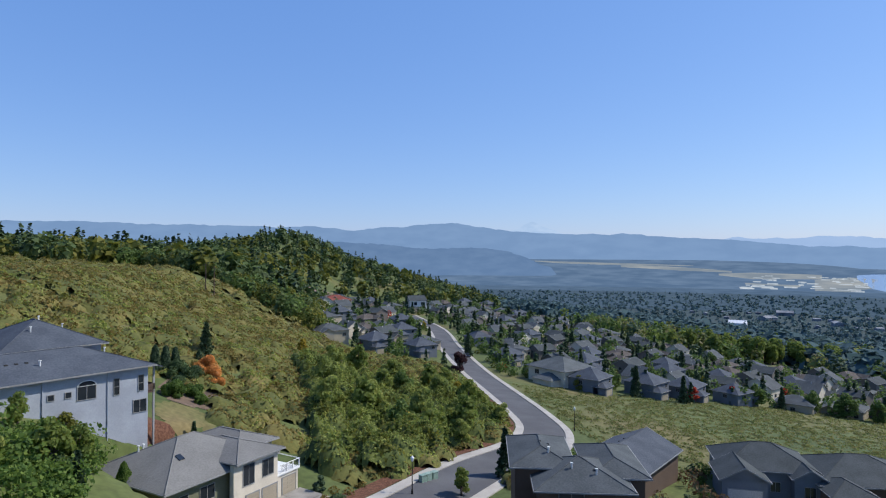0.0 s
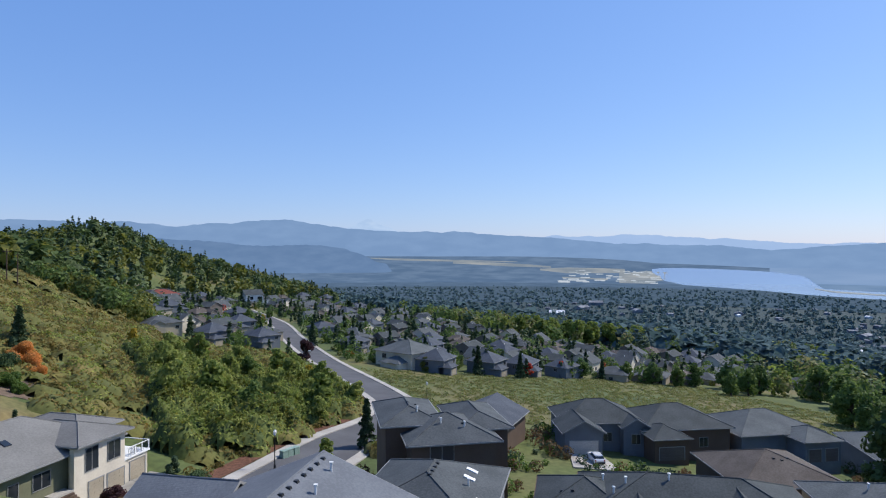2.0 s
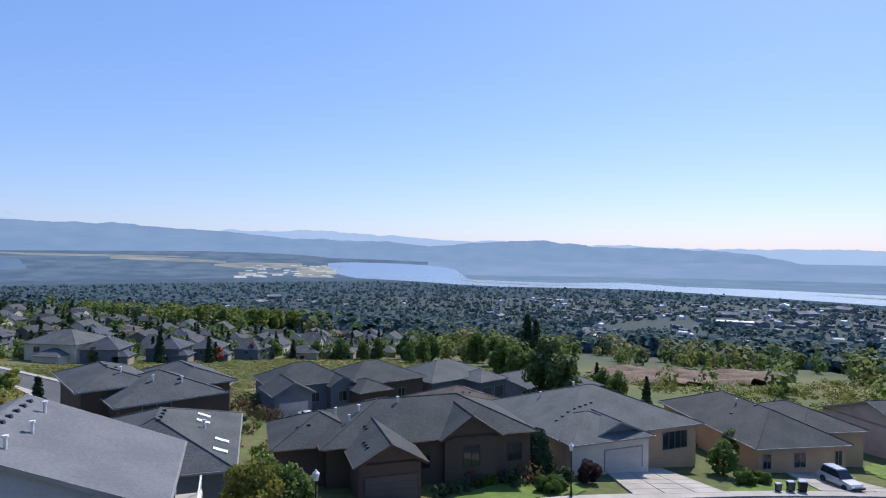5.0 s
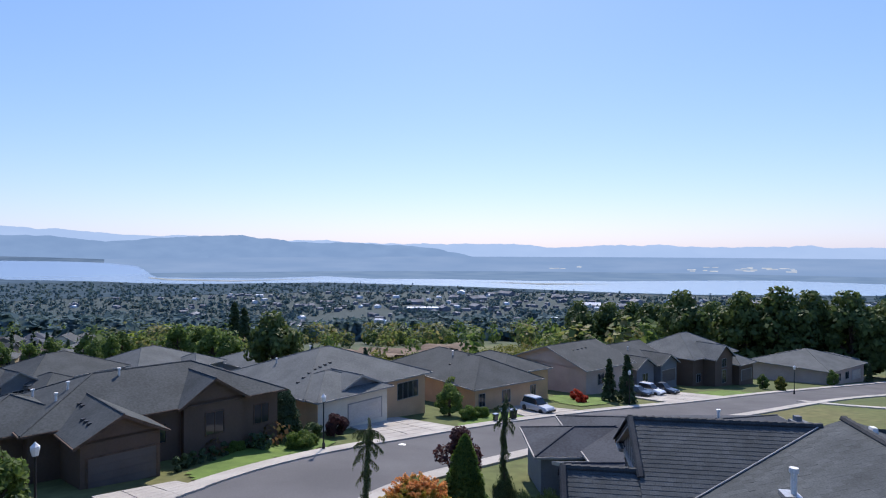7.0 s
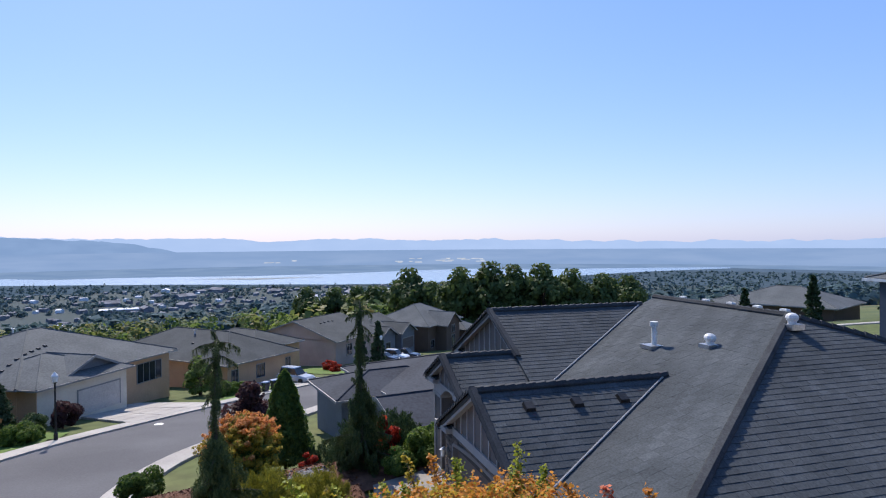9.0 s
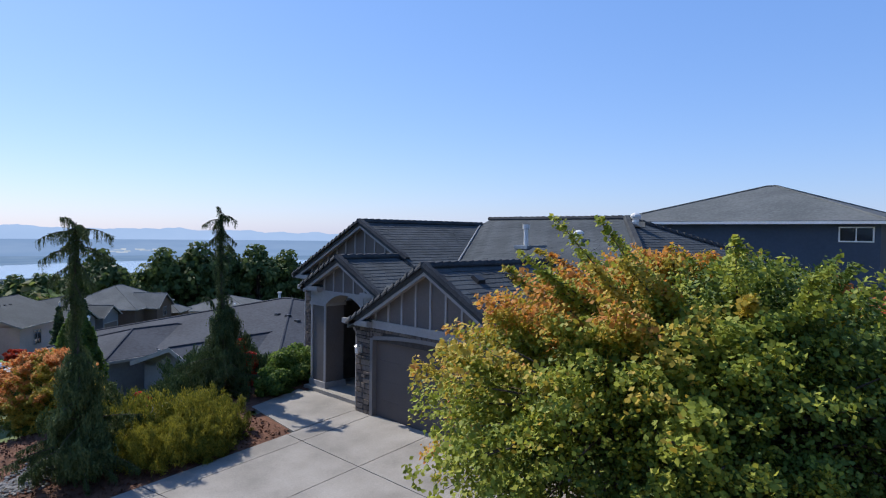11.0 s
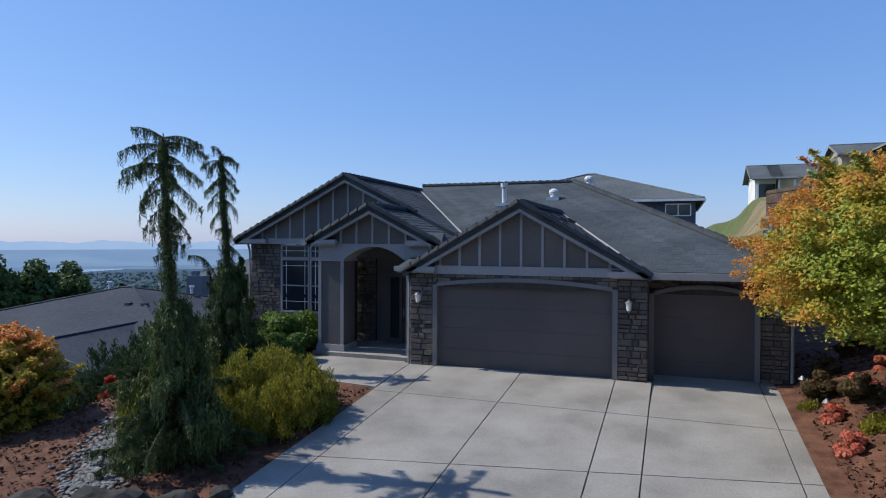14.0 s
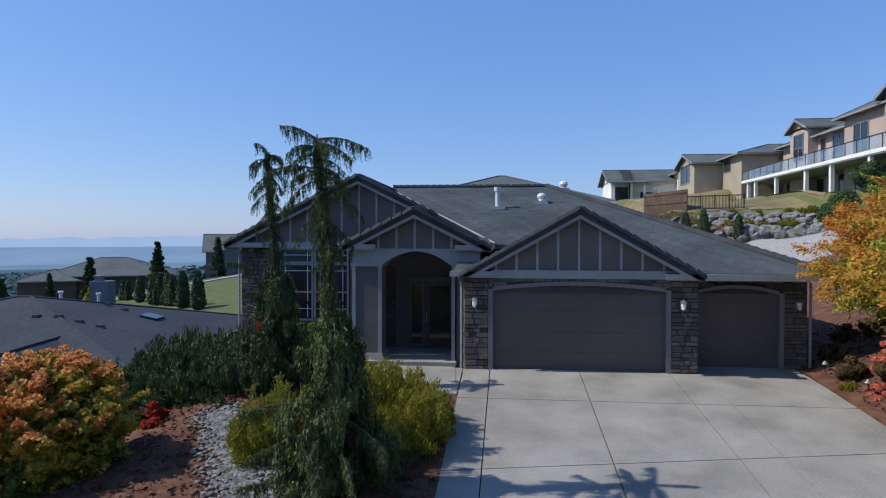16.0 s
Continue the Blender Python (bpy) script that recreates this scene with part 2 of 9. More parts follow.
for nm, c in dict(car_white=(0.75, 0.75, 0.75), car_silver=(0.4, 0.41, 0.43), car_dark=(0.03, 0.035, 0.045), car_red=(0.3, 0.03, 0.02)).items():
    M[nm], _n, _l, _b = base_mat(nm, 0.25, 0.2, 0.5)
    _b.inputs["Base Color"].default_value = rgb(c)
    _b.inputs["Coat Weight"].default_value = 0.6
M["glass"], _n, _l, _b = base_mat("dark_window_glass", 0.06, 0, 0.6)
_b.inputs["Base Color"].default_value = (0.02, 0.025, 0.03, 1)
M["rail_glass"], _n, _l, _b = base_mat("clear_rail_glass", 0.05, 0, 0.5)
_b.inputs["Base Color"].default_value = (0.75, 0.85, 0.9, 1)
_b.inputs["Transmission Weight"].default_value = 0.9
M["lamp_glass"], _n, _l, _b = base_mat("frosted_lamp_glass", 0.35, 0, 0.5)
_b.inputs["Base Color"].default_value = (0.75, 0.74, 0.7, 1)
M["water"], _n, _l, _b = base_mat("river_water", 0.22, 0, 0.5)
_b.inputs["Base Color"].default_value = (0.20, 0.27, 0.35, 1)
_t = _n.new("ShaderNodeTexNoise")
_t.inputs["Scale"].default_value = 0.02
_p = _n.new("ShaderNodeBump")
_p.inputs["Strength"].default_value, _p.inputs["Distance"].default_value = 0.15, 1.0
_g = _n.new("ShaderNodeNewGeometry")
_l.new(_g.outputs["Position"], _t.inputs["Vector"]), _l.new(_t.outputs["Fac"], _p.inputs["Height"]), _l.new(_p.outputs["Normal"], _b.inputs["Normal"])
# veneer stones, told apart stone by stone
M["stone"], _n, _l, _b = base_mat("ledge_stone", 0.9, 0, 0.3)
_i, _r, _t, _g, _x = _n.new("ShaderNodeObjectInfo"), _n.new("ShaderNodeValToRGB"), _n.new("ShaderNodeTexNoise"), _n.new("ShaderNodeNewGeometry"), _n.new("ShaderNodeMix")
for _pos, _c in ((0.0, (0.062, 0.053, 0.048)), (0.35, (0.112, 0.092, 0.078)), (0.65, (0.165, 0.134, 0.108)), (1.0, (0.095, 0.084, 0.08))):
    if _pos == 0.0:
        _e = _r.color_ramp.elements[0]
    elif _pos == 1.0:
        _e = _r.color_ramp.elements[-1]
    else:
        _e = _r.color_ramp.elements.new(_pos)
    _e.color = rgb(_c)
_t.inputs["Scale"].default_value, _t.inputs["Detail"].default_value = 14, 6
_x.data_type, _x.blend_type = "RGBA", "OVERLAY"
_x.inputs[0].default_value = 0.6
_l.new(_i.outputs["Random"], _r.inputs["Fac"]), _l.new(_g.outputs["Position"], _t.inputs["Vector"])
_l.new(_r.outputs["Color"], _x.inputs[6]), _l.new(_t.outputs["Fac"], _x.inputs[7]), _l.new(_x.outputs[2], _b.inputs["Base Color"])
_p = _n.new("ShaderNodeBump")
_p.inputs["Strength"].default_value, _p.inputs["Distance"].default_value = 0.7, 0.02
_l.new(_t.outputs["Fac"], _p.inputs["Height"]), _l.new(_p.outputs["Normal"], _b.inputs["Normal"])
M["mortar"] = surface("stone_mortar", (0.05, 0.044, 0.04), (0.075, 0.067, 0.061), 3, 0.95, 0, 0.3, 30)
M["sand"] = surface("pale_sand", (0.30, 0.28, 0.24), (0.42, 0.39, 0.33), 0.01, 0.95, 0, 0.1, 0.2)
M["town_dark"] = surface("town_roofs", (0.10, 0.11, 0.13), (0.26, 0.27, 0.29), 0.05, 0.9, 0, 0, 0.5)
M["town_pale"] = surface("town_pale_roofs", (0.5, 0.52, 0.55), (0.75, 0.76, 0.78), 0.02, 0.8, 0, 0, 0.5)
# far land: daylight and blue haze are painted in as glow
M["far_hill"] = glowing("far_hazy_hills", (0.30, 0.43, 0.66), (0.32, 0.45, 0.68), 0.004, 1.0)
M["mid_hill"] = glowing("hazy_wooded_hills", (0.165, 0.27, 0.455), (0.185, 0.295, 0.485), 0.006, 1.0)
M["low_hill"] = glowing("hazy_low_hill", (0.11, 0.19, 0.335), (0.13, 0.215, 0.365), 0.01, 1.0)
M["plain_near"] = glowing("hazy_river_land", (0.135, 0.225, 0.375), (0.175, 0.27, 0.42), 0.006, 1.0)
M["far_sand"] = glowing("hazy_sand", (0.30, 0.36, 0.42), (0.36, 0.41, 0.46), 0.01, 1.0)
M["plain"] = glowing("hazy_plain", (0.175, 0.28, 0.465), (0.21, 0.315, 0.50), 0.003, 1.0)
M["near_plain"] = glowing("hazy_near_plain", (0.052, 0.088, 0.138), (0.085, 0.13, 0.188), 0.028, 1.0)
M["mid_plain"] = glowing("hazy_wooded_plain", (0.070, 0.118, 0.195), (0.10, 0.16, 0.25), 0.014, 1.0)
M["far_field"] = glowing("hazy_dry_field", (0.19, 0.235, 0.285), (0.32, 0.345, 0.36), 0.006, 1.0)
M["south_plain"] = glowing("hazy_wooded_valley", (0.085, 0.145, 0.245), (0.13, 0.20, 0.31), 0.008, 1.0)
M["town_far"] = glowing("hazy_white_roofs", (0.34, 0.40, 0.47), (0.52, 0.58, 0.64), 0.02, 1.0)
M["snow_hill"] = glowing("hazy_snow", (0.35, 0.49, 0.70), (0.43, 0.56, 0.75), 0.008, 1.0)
# foliage
M["leaf_green"] = foliage("green_leaves", [(0.062, 0.105, 0.028), (0.115, 0.18, 0.045), (0.175, 0.245, 0.062)])
M["leaf_oak"] = foliage("oak_leaves", [(0.045, 0.075, 0.024), (0.08, 0.12, 0.036), (0.12, 0.165, 0.05)], 0.65, 0.35)
M["leaf_lime"] = foliage("lime_leaves", [(0.11, 0.16, 0.035), (0.19, 0.25, 0.055), (0.29, 0.33, 0.08)], 0.65, 0.6)
M["leaf_olive"] = foliage("olive_leaves", [(0.085, 0.102, 0.020), (0.153, 0.170, 0.031), (0.255, 0.230, 0.043)])
M["leaf_gold"] = foliage("gold_leaves", [(0.168, 0.140, 0.017), (0.336, 0.266, 0.028), (0.476, 0.336, 0.042)])
M["leaf_orange"] = foliage("orange_leaves", [(0.36, 0.17, 0.04), (0.64, 0.27, 0.07), (0.80, 0.42, 0.14)])
M["leaf_red"] = foliage("red_leaves", [(0.208, 0.026, 0.016), (0.442, 0.046, 0.026), (0.585, 0.091, 0.039)])
M["leaf_plum"] = foliage("plum_leaves", [(0.035, 0.017, 0.020), (0.070, 0.031, 0.034), (0.112, 0.049, 0.042)])
M["leaf_conifer"] = foliage("conifer_needles", [(0.026, 0.050, 0.024), (0.046, 0.080, 0.036), (0.074, 0.112, 0.05)], 0.7, 0.15)
M["leaf_weeping"] = foliage("grey_green_needles", [(0.04, 0.068, 0.026), (0.075, 0.11, 0.038), (0.13, 0.16, 0.054)], 0.8, 0.15)
M["leaf_juniper"] = foliage("juniper_needles", [(0.026, 0.052, 0.022), (0.05, 0.088, 0.034), (0.095, 0.14, 0.05)], 0.85, 0.15)
M["leaf_salmon"] = foliage("salmon_orange_leaves", [(0.60, 0.25, 0.085), (0.76, 0.36, 0.13), (0.84, 0.47, 0.19)], 0.65, 0.45)
M["maple_green"] = foliage("green_maple_leaves", [(0.07, 0.115, 0.02), (0.125, 0.18, 0.03), (0.20, 0.25, 0.04)], 0.6, 0.22)
M["leaf_bush"] = foliage("bright_bush_leaves", [(0.049, 0.098, 0.021), (0.098, 0.168, 0.031), (0.182, 0.252, 0.049)])
M["leaf_brush"] = foliage("hillside_brush", [(0.125, 0.125, 0.034), (0.20, 0.165, 0.045), (0.265, 0.185, 0.055), (0.165, 0.165, 0.042)])
M["leaf_coral"] = foliage("coral_red_leaves", [(0.40, 0.10, 0.06), (0.62, 0.18, 0.11), (0.78, 0.32, 0.20)])
M["leaf_bronze"] = foliage("bronze_leaves", [(0.09, 0.06, 0.03), (0.17, 0.10, 0.05), (0.13, 0.14, 0.05)])
M["leaf_field"] = foliage("field_growth", [(0.10, 0.14, 0.04), (0.16, 0.20, 0.055), (0.25, 0.22, 0.09), (0.15, 0.18, 0.055)])
M["maple_lime"] = foliage("lime_maple_leaves", [(0.16, 0.21, 0.026), (0.29, 0.33, 0.043), (0.44, 0.44, 0.062)], 0.6, 0.36)
M["maple_gold"] = foliage("golden_maple_leaves", [(0.24, 0.22, 0.028), (0.42, 0.34, 0.045), (0.58, 0.40, 0.058)], 0.6, 0.40)
M["maple_amber"] = foliage("amber_maple_leaves", [(0.36, 0.20, 0.038), (0.58, 0.28, 0.055), (0.68, 0.27, 0.065)], 0.6, 0.48)
M["leaf_bank"] = foliage("bank_tree_leaves", [(0.14, 0.19, 0.05), (0.25, 0.30, 0.07), (0.38, 0.39, 0.10)], 0.65, 0.55)
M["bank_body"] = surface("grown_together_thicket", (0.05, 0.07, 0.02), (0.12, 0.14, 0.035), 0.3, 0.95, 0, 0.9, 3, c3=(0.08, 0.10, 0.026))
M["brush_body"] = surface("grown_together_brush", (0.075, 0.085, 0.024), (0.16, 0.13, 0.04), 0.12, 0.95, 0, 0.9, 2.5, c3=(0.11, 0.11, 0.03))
M["leaf_straw"] = foliage("dry_grass_blades", [(0.22, 0.17, 0.08), (0.34, 0.27, 0.14), (0.42, 0.34, 0.19)], 0.8, 0.3)
M["leaf_feather"] = foliage("feathery_gold_green_sprays", [(0.105, 0.125, 0.02), (0.22, 0.215, 0.028), (0.39, 0.325, 0.038)], 0.7, 0.35)
# far woods: the blue of distant haze is put into the leaf colour
M["leaf_hazy_wood"] = foliage("hazy_far_wood_leaves", [(0.066, 0.118, 0.132), (0.08, 0.136, 0.142), (0.10, 0.155, 0.148)], 0.95, 0.3)


# ---- building helpers ----
class Mesh:
    """Collects vertices and faces for one mesh."""

    def __init__(self):
        self.v, self.f = [], []

    def face(self, pts):
        k = len(self.v)
        self.v.extend(tuple(p) for p in pts)
        self.f.append(tuple(range(k, k + len(pts))))
        return self

    def add(self, verts, faces):
        k = len(self.v)
        self.v.extend(tuple(p) for p in verts)
        self.f.extend(tuple(i + k for i in f) for f in faces)
        return self

    def box(self, x0, x1, y0, y1, z0, z1, turn=None, bevel=0.0):
        c = [(x, y, z) for z in (z0, z1) for y in (y0, y1) for x in (x0, x1)]
        if bevel:
            c = [(x, y, z) if z == z0 else (x + (bevel if x == x0 else -bevel), y + (bevel if y == y0 else -bevel), z) for x, y, z in c]
        if turn is not None:
            c = [tuple(turn @ Vector(p)) for p in c]
        return self.add(c, [(0, 2, 3, 1), (4, 5, 7, 6), (0, 1, 5, 4), (2, 6, 7, 3), (0, 4, 6, 2), (1, 3, 7, 5)])

    def slab(self, poly, down):
        """A flat polygon with thickness: the same polygon moved by down."""
        n, d = len(poly), Vector(down)
        top = [Vector(p) for p in poly]
        self.add([*top, *(p + d for p in top)], [tuple(range(n)), tuple(range(2 * n - 1, n - 1, -1)),
                 *((i, i + n, (i + 1) % n + n, (i + 1) % n) for i in range(n))])
        return self

    def tube(self, pts, radii, sides=8):
        rings = []
        for i, p in enumerate(pts):
            p = Vector(p)
            way = (Vector(pts[min(i + 1, len(pts) - 1)]) - Vector(pts[max(i - 1, 0)])).normalized()
            a = way.orthogonal().normalized()
            b = way.cross(a)
            rings.append([p + float(radii[i]) * (math.cos(2 * math.pi * k / sides) * a + math.sin(2 * math.pi * k / sides) * b) for k in range(sides)])
        v = [p for r in rings for p in r]
        f = [(i * sides + k, i * sides + (k + 1) % sides, (i + 1) * sides + (k + 1) % sides, (i + 1) * sides + k) for i in range(len(pts) - 1) for k in range(sides)]
        f += [tuple(range(sides - 1, -1, -1)), tuple(range((len(pts) - 1) * sides, len(pts) * sides))]
        return self.add(v, f)

    def ball(self, c, rx, ry, rz, seg=10, rings=6):
        v, f = [(c[0], c[1], c[2] - rz)], []
        for i in range(1, rings):
            a = -math.pi / 2 + math.pi * i / rings
            v += [(c[0] + rx * math.cos(a) * math.cos(2 * math.pi * k / seg), c[1] + ry * math.cos(a) * math.sin(2 * math.pi * k / seg), c[2] + rz * math.sin(a)) for k in range(seg)]
        v.append((c[0], c[1], c[2] + rz))
        f += [(0, 1 + (k + 1) % seg, 1 + k) for k in range(seg)]
        for i in range(rings - 2):
            f += [(1 + i * seg + k, 1 + i * seg + (k + 1) % seg, 1 + (i + 1) * seg + (k + 1) % seg, 1 + (i + 1) * seg + k) for k in range(seg)]
        t = len(v) - 1
        f += [(t, 1 + (rings - 2) * seg + k, 1 + (rings - 2) * seg + (k + 1) % seg) for k in range(seg)]
        return self.add(v, f)

    def data(self, name, material, smooth=False):
        me = bpy.data.meshes.new(name)
        me.from_pydata([tuple(p) for p in self.v], [], self.f)
        me.materials.append(material)
        if smooth:
            me.polygons.foreach_set("use_smooth", [True] * len(me.polygons))
        me.update()
        return me


def part(name, mesh, material, parent=None, label="", smooth=False, m=None):
    """One mesh object; under a thing when a parent is given."""
    ob = new(name, mesh if isinstance(mesh, bpy.types.Mesh) else mesh.data(name, material, smooth))
    if parent is not None:
        ob.parent = parent
    if m is not None:
        ob.matrix_basis = m
    if label:
        tagged(ob, label)
    return ob


def thing(name, m, label, category, group="", kind=""):
    ob = new(name)
    ob.empty_display_size = 0.2
    ob.matrix_basis = m
    return tagged(ob, label, category, group, kind)


def quads_mesh(name, verts, material):
    """Loose quads from an array of n x 4 x 3."""
    n = len(verts)
    me = bpy.data.meshes.new(name)
    me.vertices.add(4 * n), me.loops.add(4 * n), me.polygons.add(n)
    me.vertices.foreach_set("co", np.asarray(verts, np.float32).ravel())
    me.loops.foreach_set("vertex_index", np.arange(4 * n, dtype=np.int32))
    me.polygons.foreach_set("loop_start", np.arange(0, 4 * n, 4, dtype=np.int32))
    me.materials.append(material)
    me.update()
    me.validate()
    return me


def leaf_quads(rng, centres, size, flat=0.0, stretch=1.6, fold=0.25, faces=None, loose=0.45):
    """A pointed leaf-like quad at each centre, turned at random; flat pulls it level. faces: directions that the leaves look to, more or less."""
    n = len(centres)
    if faces is not None:
        c = faces / (np.linalg.norm(faces, axis=1, keepdims=True) + 1e-9) + rng.normal(0, loose, (n, 3))
        c /= np.linalg.norm(c, axis=1, keepdims=True) + 1e-9
        a = np.cross(c, rng.normal(size=(n, 3)))
        a /= np.linalg.norm(a, axis=1, keepdims=True) + 1e-9
        b = np.cross(c, a)
        s = (size * rng.uniform(0.6, 1.35, n))[:, None]
        return np.stack([centres - a * s * stretch, centres - b * s - c * s * fold, centres + a * s * stretch, centres + b * s - c * s * fold], 1)
    a = rng.normal(size=(n, 3))
    a[:, 2] *= 1 - flat
    a /= np.linalg.norm(a, axis=1, keepdims=True) + 1e-9
    b = rng.normal(size=(n, 3))
    b -= (b * a).sum(1, keepdims=True) * a
    b /= np.linalg.norm(b, axis=1, keepdims=True) + 1e-9
    c = np.cross(a, b)
    s = (size * rng.uniform(0.6, 1.35, n))[:, None]
    return np.stack([centres - a * s * stretch, centres - b * s + c * s * fold, centres + a * s * stretch, centres + b * s + c * s * fold], 1)


def ball_points(rng, n, c, r, shell=0.55):
    d = rng.normal(size=(n, 3))
    d /= np.linalg.norm(d, axis=1, keepdims=True)
    return np.asarray(c) + d * np.asarray(r) * (shell + (1 - shell) * rng.uniform(0, 1, (n, 1)) ** 0.6)


# ---- ground ----
def ease(a, b, x):
    t = np.clip((x - a) / (b - a), 0, 1)
    return t * t * (3 - 2 * t)


def ground_z(x, y):
    """Height of the natural ground: a slope down to the river plain, a steeper hill behind the houses, the levelled lot."""
    x, y = np.asarray(x, float), np.asarray(y, float)
    z = -1.9 + 0.12 * x
    z = z - 3.5 * ease(-25, -80, y) - 3.5 * ease(-80, -220, y)
    x0 = 9 + 1.5 * ease(-20, -70, y) - 5 * ease(-95, -130, y)
    h = np.maximum(0, x - x0)
    z = z + np.minimum((0.25 + 0.04 * ease(-85, -120, y)) * h, 19.5) - np.where(x > 80, 0.06 * (x - 80), 0)
    z = z - 0.03 * np.maximum(0, -420 - y)
    lot = ease(-13.5, -6.5, x) * (1 - ease(30, 50, x)) * ease(-20, -13.5, y) * (1 - ease(40, 60, y))
    z = z + lot * (0.1 * np.minimum(y, 0) + 1.8 - 0.12 * np.minimum(x, 9))
    z = z + 36 * ease(-220, 60, x) * (1 - 0.85 * ease(40, 190, x)) * ease(-430, -680, y) * ease(-3000, -1500, y)
    s = y + 0.6 * (x - 16)
    z = z + (1.2 * ease(31.3, 33.3, s) + 1.4 * ease(35.3, 37.3, s) + 1.2 * ease(37.5, 44, s)) * ease(8, 13, x) * (1 - ease(60, 90, x)) * (1 - ease(70, 110, y))
    pad = ease(24.5, 26, x) * (1 - ease(44, 58, x)) * ease(30.5, 34.5, s) * (1 - ease(52, 58, y))
    z = z + pad * (7.35 - z)
    z = z + 5 * ease(20, 80, y) * ease(-110, -40, x) * (1 - ease(10, 30, x))
    z = z - np.maximum(0, z - np.interp(s, [31, 33.5, 35.5, 37.5, 43], [3.7, 4.6, 4.8, 6.0, 7.2])) * ease(13, 16, x) * (1 - ease(24.5, 26, x)) * ease(26, 31, s) * (1 - ease(50, 58, y))
    z = z - np.maximum(0, z - 4.0) * ease(16.5, 12.5, x) * ease(36, 42, y) * (1 - ease(80, 95, y))
    u, w = (x - 24.97) * 0.616 + (y + 63.25) * 0.788, (y + 63.25) * 0.616 - (x - 24.97) * 0.788
    cut = (1 - ease(8.5, 12, np.abs(u))) * ease(-16.5, -13.8, w) * (1 - ease(2, 7, w))
    z = z - np.maximum(0, z - 0.5) * cut
    front = (1 - ease(9.8, 13, np.abs(u + 2))) * ease(-1.5, 0.3, w) * (1 - ease(7, 11, w))
    z = z - np.maximum(0, z + 2.4 + 0.05 * w - 0.8 * ease(-2.5, 0.5, u)) * front
    return np.maximum(z, -120 + 0.4 * np.sin(x * 0.004) * np.cos(y * 0.005))


def zg(x, y):
    return float(ground_z(x, y))


def spread(lo, hi, fine_lo, fine_hi, step, growth=1.12):
    out = list(np.arange(fine_lo, fine_hi + step / 2, step))
    s, p = step, fine_hi
    while p < hi:
        s *= growth
        p += s
        out.append(p)
    s, p = step, fine_lo
    while p > lo:
        s *= growth
        p -= s
        out.insert(0, p)
    return np.array(out)


def grid_mesh(name, xs, ys, zf, material, keep=None):
    X, Y = np.meshgrid(xs, ys, indexing="ij")
    V = np.stack([X, Y, zf(X, Y)], -1).reshape(-1, 3)
    i, j = np.meshgrid(np.arange(len(xs) - 1), np.arange(len(ys) - 1), indexing="ij")
    k = (i * len(ys) + j).ravel()
    F = np.stack([k, k + len(ys), k + len(ys) + 1, k + 1], 1)
    if keep is not None:
        c = V[F].mean(1)
        F = F[keep(c[:, 0], c[:, 1])]
    me = bpy.data.meshes.new(name)
    me.from_pydata(V.tolist(), [], F.tolist())
    me.materials.append(material)
    me.polygons.foreach_set("use_smooth", [True] * len(me.polygons))
    me.update()
    return me


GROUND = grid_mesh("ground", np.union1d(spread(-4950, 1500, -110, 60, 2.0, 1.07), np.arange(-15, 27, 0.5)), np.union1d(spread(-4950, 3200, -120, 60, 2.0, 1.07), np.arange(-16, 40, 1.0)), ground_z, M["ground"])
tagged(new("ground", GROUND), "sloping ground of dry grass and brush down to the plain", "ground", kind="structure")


def smooth_line(pts, step=1.5):
    """Catmull-Rom through plan points, at about even steps."""
    P = [np.array(p, float) for p in pts]
    P = [2 * P[0] - P[1], *P, 2 * P[-1] - P[-2]]
    out = []
    for a, b, c, d in zip(P, P[1:], P[2:], P[3:]):
        n = max(2, int(np.linalg.norm(c - b) / step))
        for t in np.arange(n) / n:
            out.append(0.5 * (2 * b + (c - a) * t + (2 * a - 5 * b + 4 * c - d) * t * t + (3 * b - a - 3 * c + d) * t ** 3))
    return np.array([*out, P[-2]])


def ribbon(name, left, right, lift, material, label, category, thick=0.0, zf=zg):
    """A strip between two plan lines that follows the ground; thick gives it a solid edge."""
    m = Mesh()
    L = [Vector((p[0], p[1], zf(*p) + lift)) for p in left]
    R = [Vector((p[0], p[1], zf(*p) + lift)) for p in right]
    n = len(L)
    m.add([*L, *R], [(i, i + n, i + n + 1, i + 1) for i in range(n - 1)])
    if thick:
        d = Vector((0, 0, -thick))
        for E, flip in ((L, False), (R, True)):
            f = [(i, i + 1, i + n + 1, i + n) for i in range(n - 1)]
            m.add([*E, *(p + d for p in E)], f if not flip else [q[::-1] for q in f])
    return tagged(part(name, m, material, smooth=False), label, category, kind="structure")


def offset(line, d):
    t = np.gradient(line, axis=0)
    t /= np.linalg.norm(t, axis=1, keepdims=True)
    return line + d * np.stack([-t[:, 1], t[:, 0]], 1)


def street(name, pts, width, label, walk_left=True, walk_right=True):
    line = smooth_line(pts)
    w = width / 2
    ribbon(name, offset(line, w), offset(line, -w), 0.05, M["asphalt"], label, "road")
    for side, on in ((1, walk_left), (-1, walk_right)):
        if on:
            a, b = offset(line, side * w), offset(line, side * (w + 0.2))
            c = offset(line, side * (w + 1.7))
            ribbon("kerb", b if side > 0 else a, a if side > 0 else b, 0.19, M["pavement"], "pale concrete kerb along the asphalt street", "kerb", 0.3)
            ribbon("pavement", c if side > 0 else b, b if side > 0 else c, 0.185, M["pavement"], "pale concrete pavement behind the kerb", "pavement", 0.3)
    return line


# ---- house kit ----
HOUSES = []


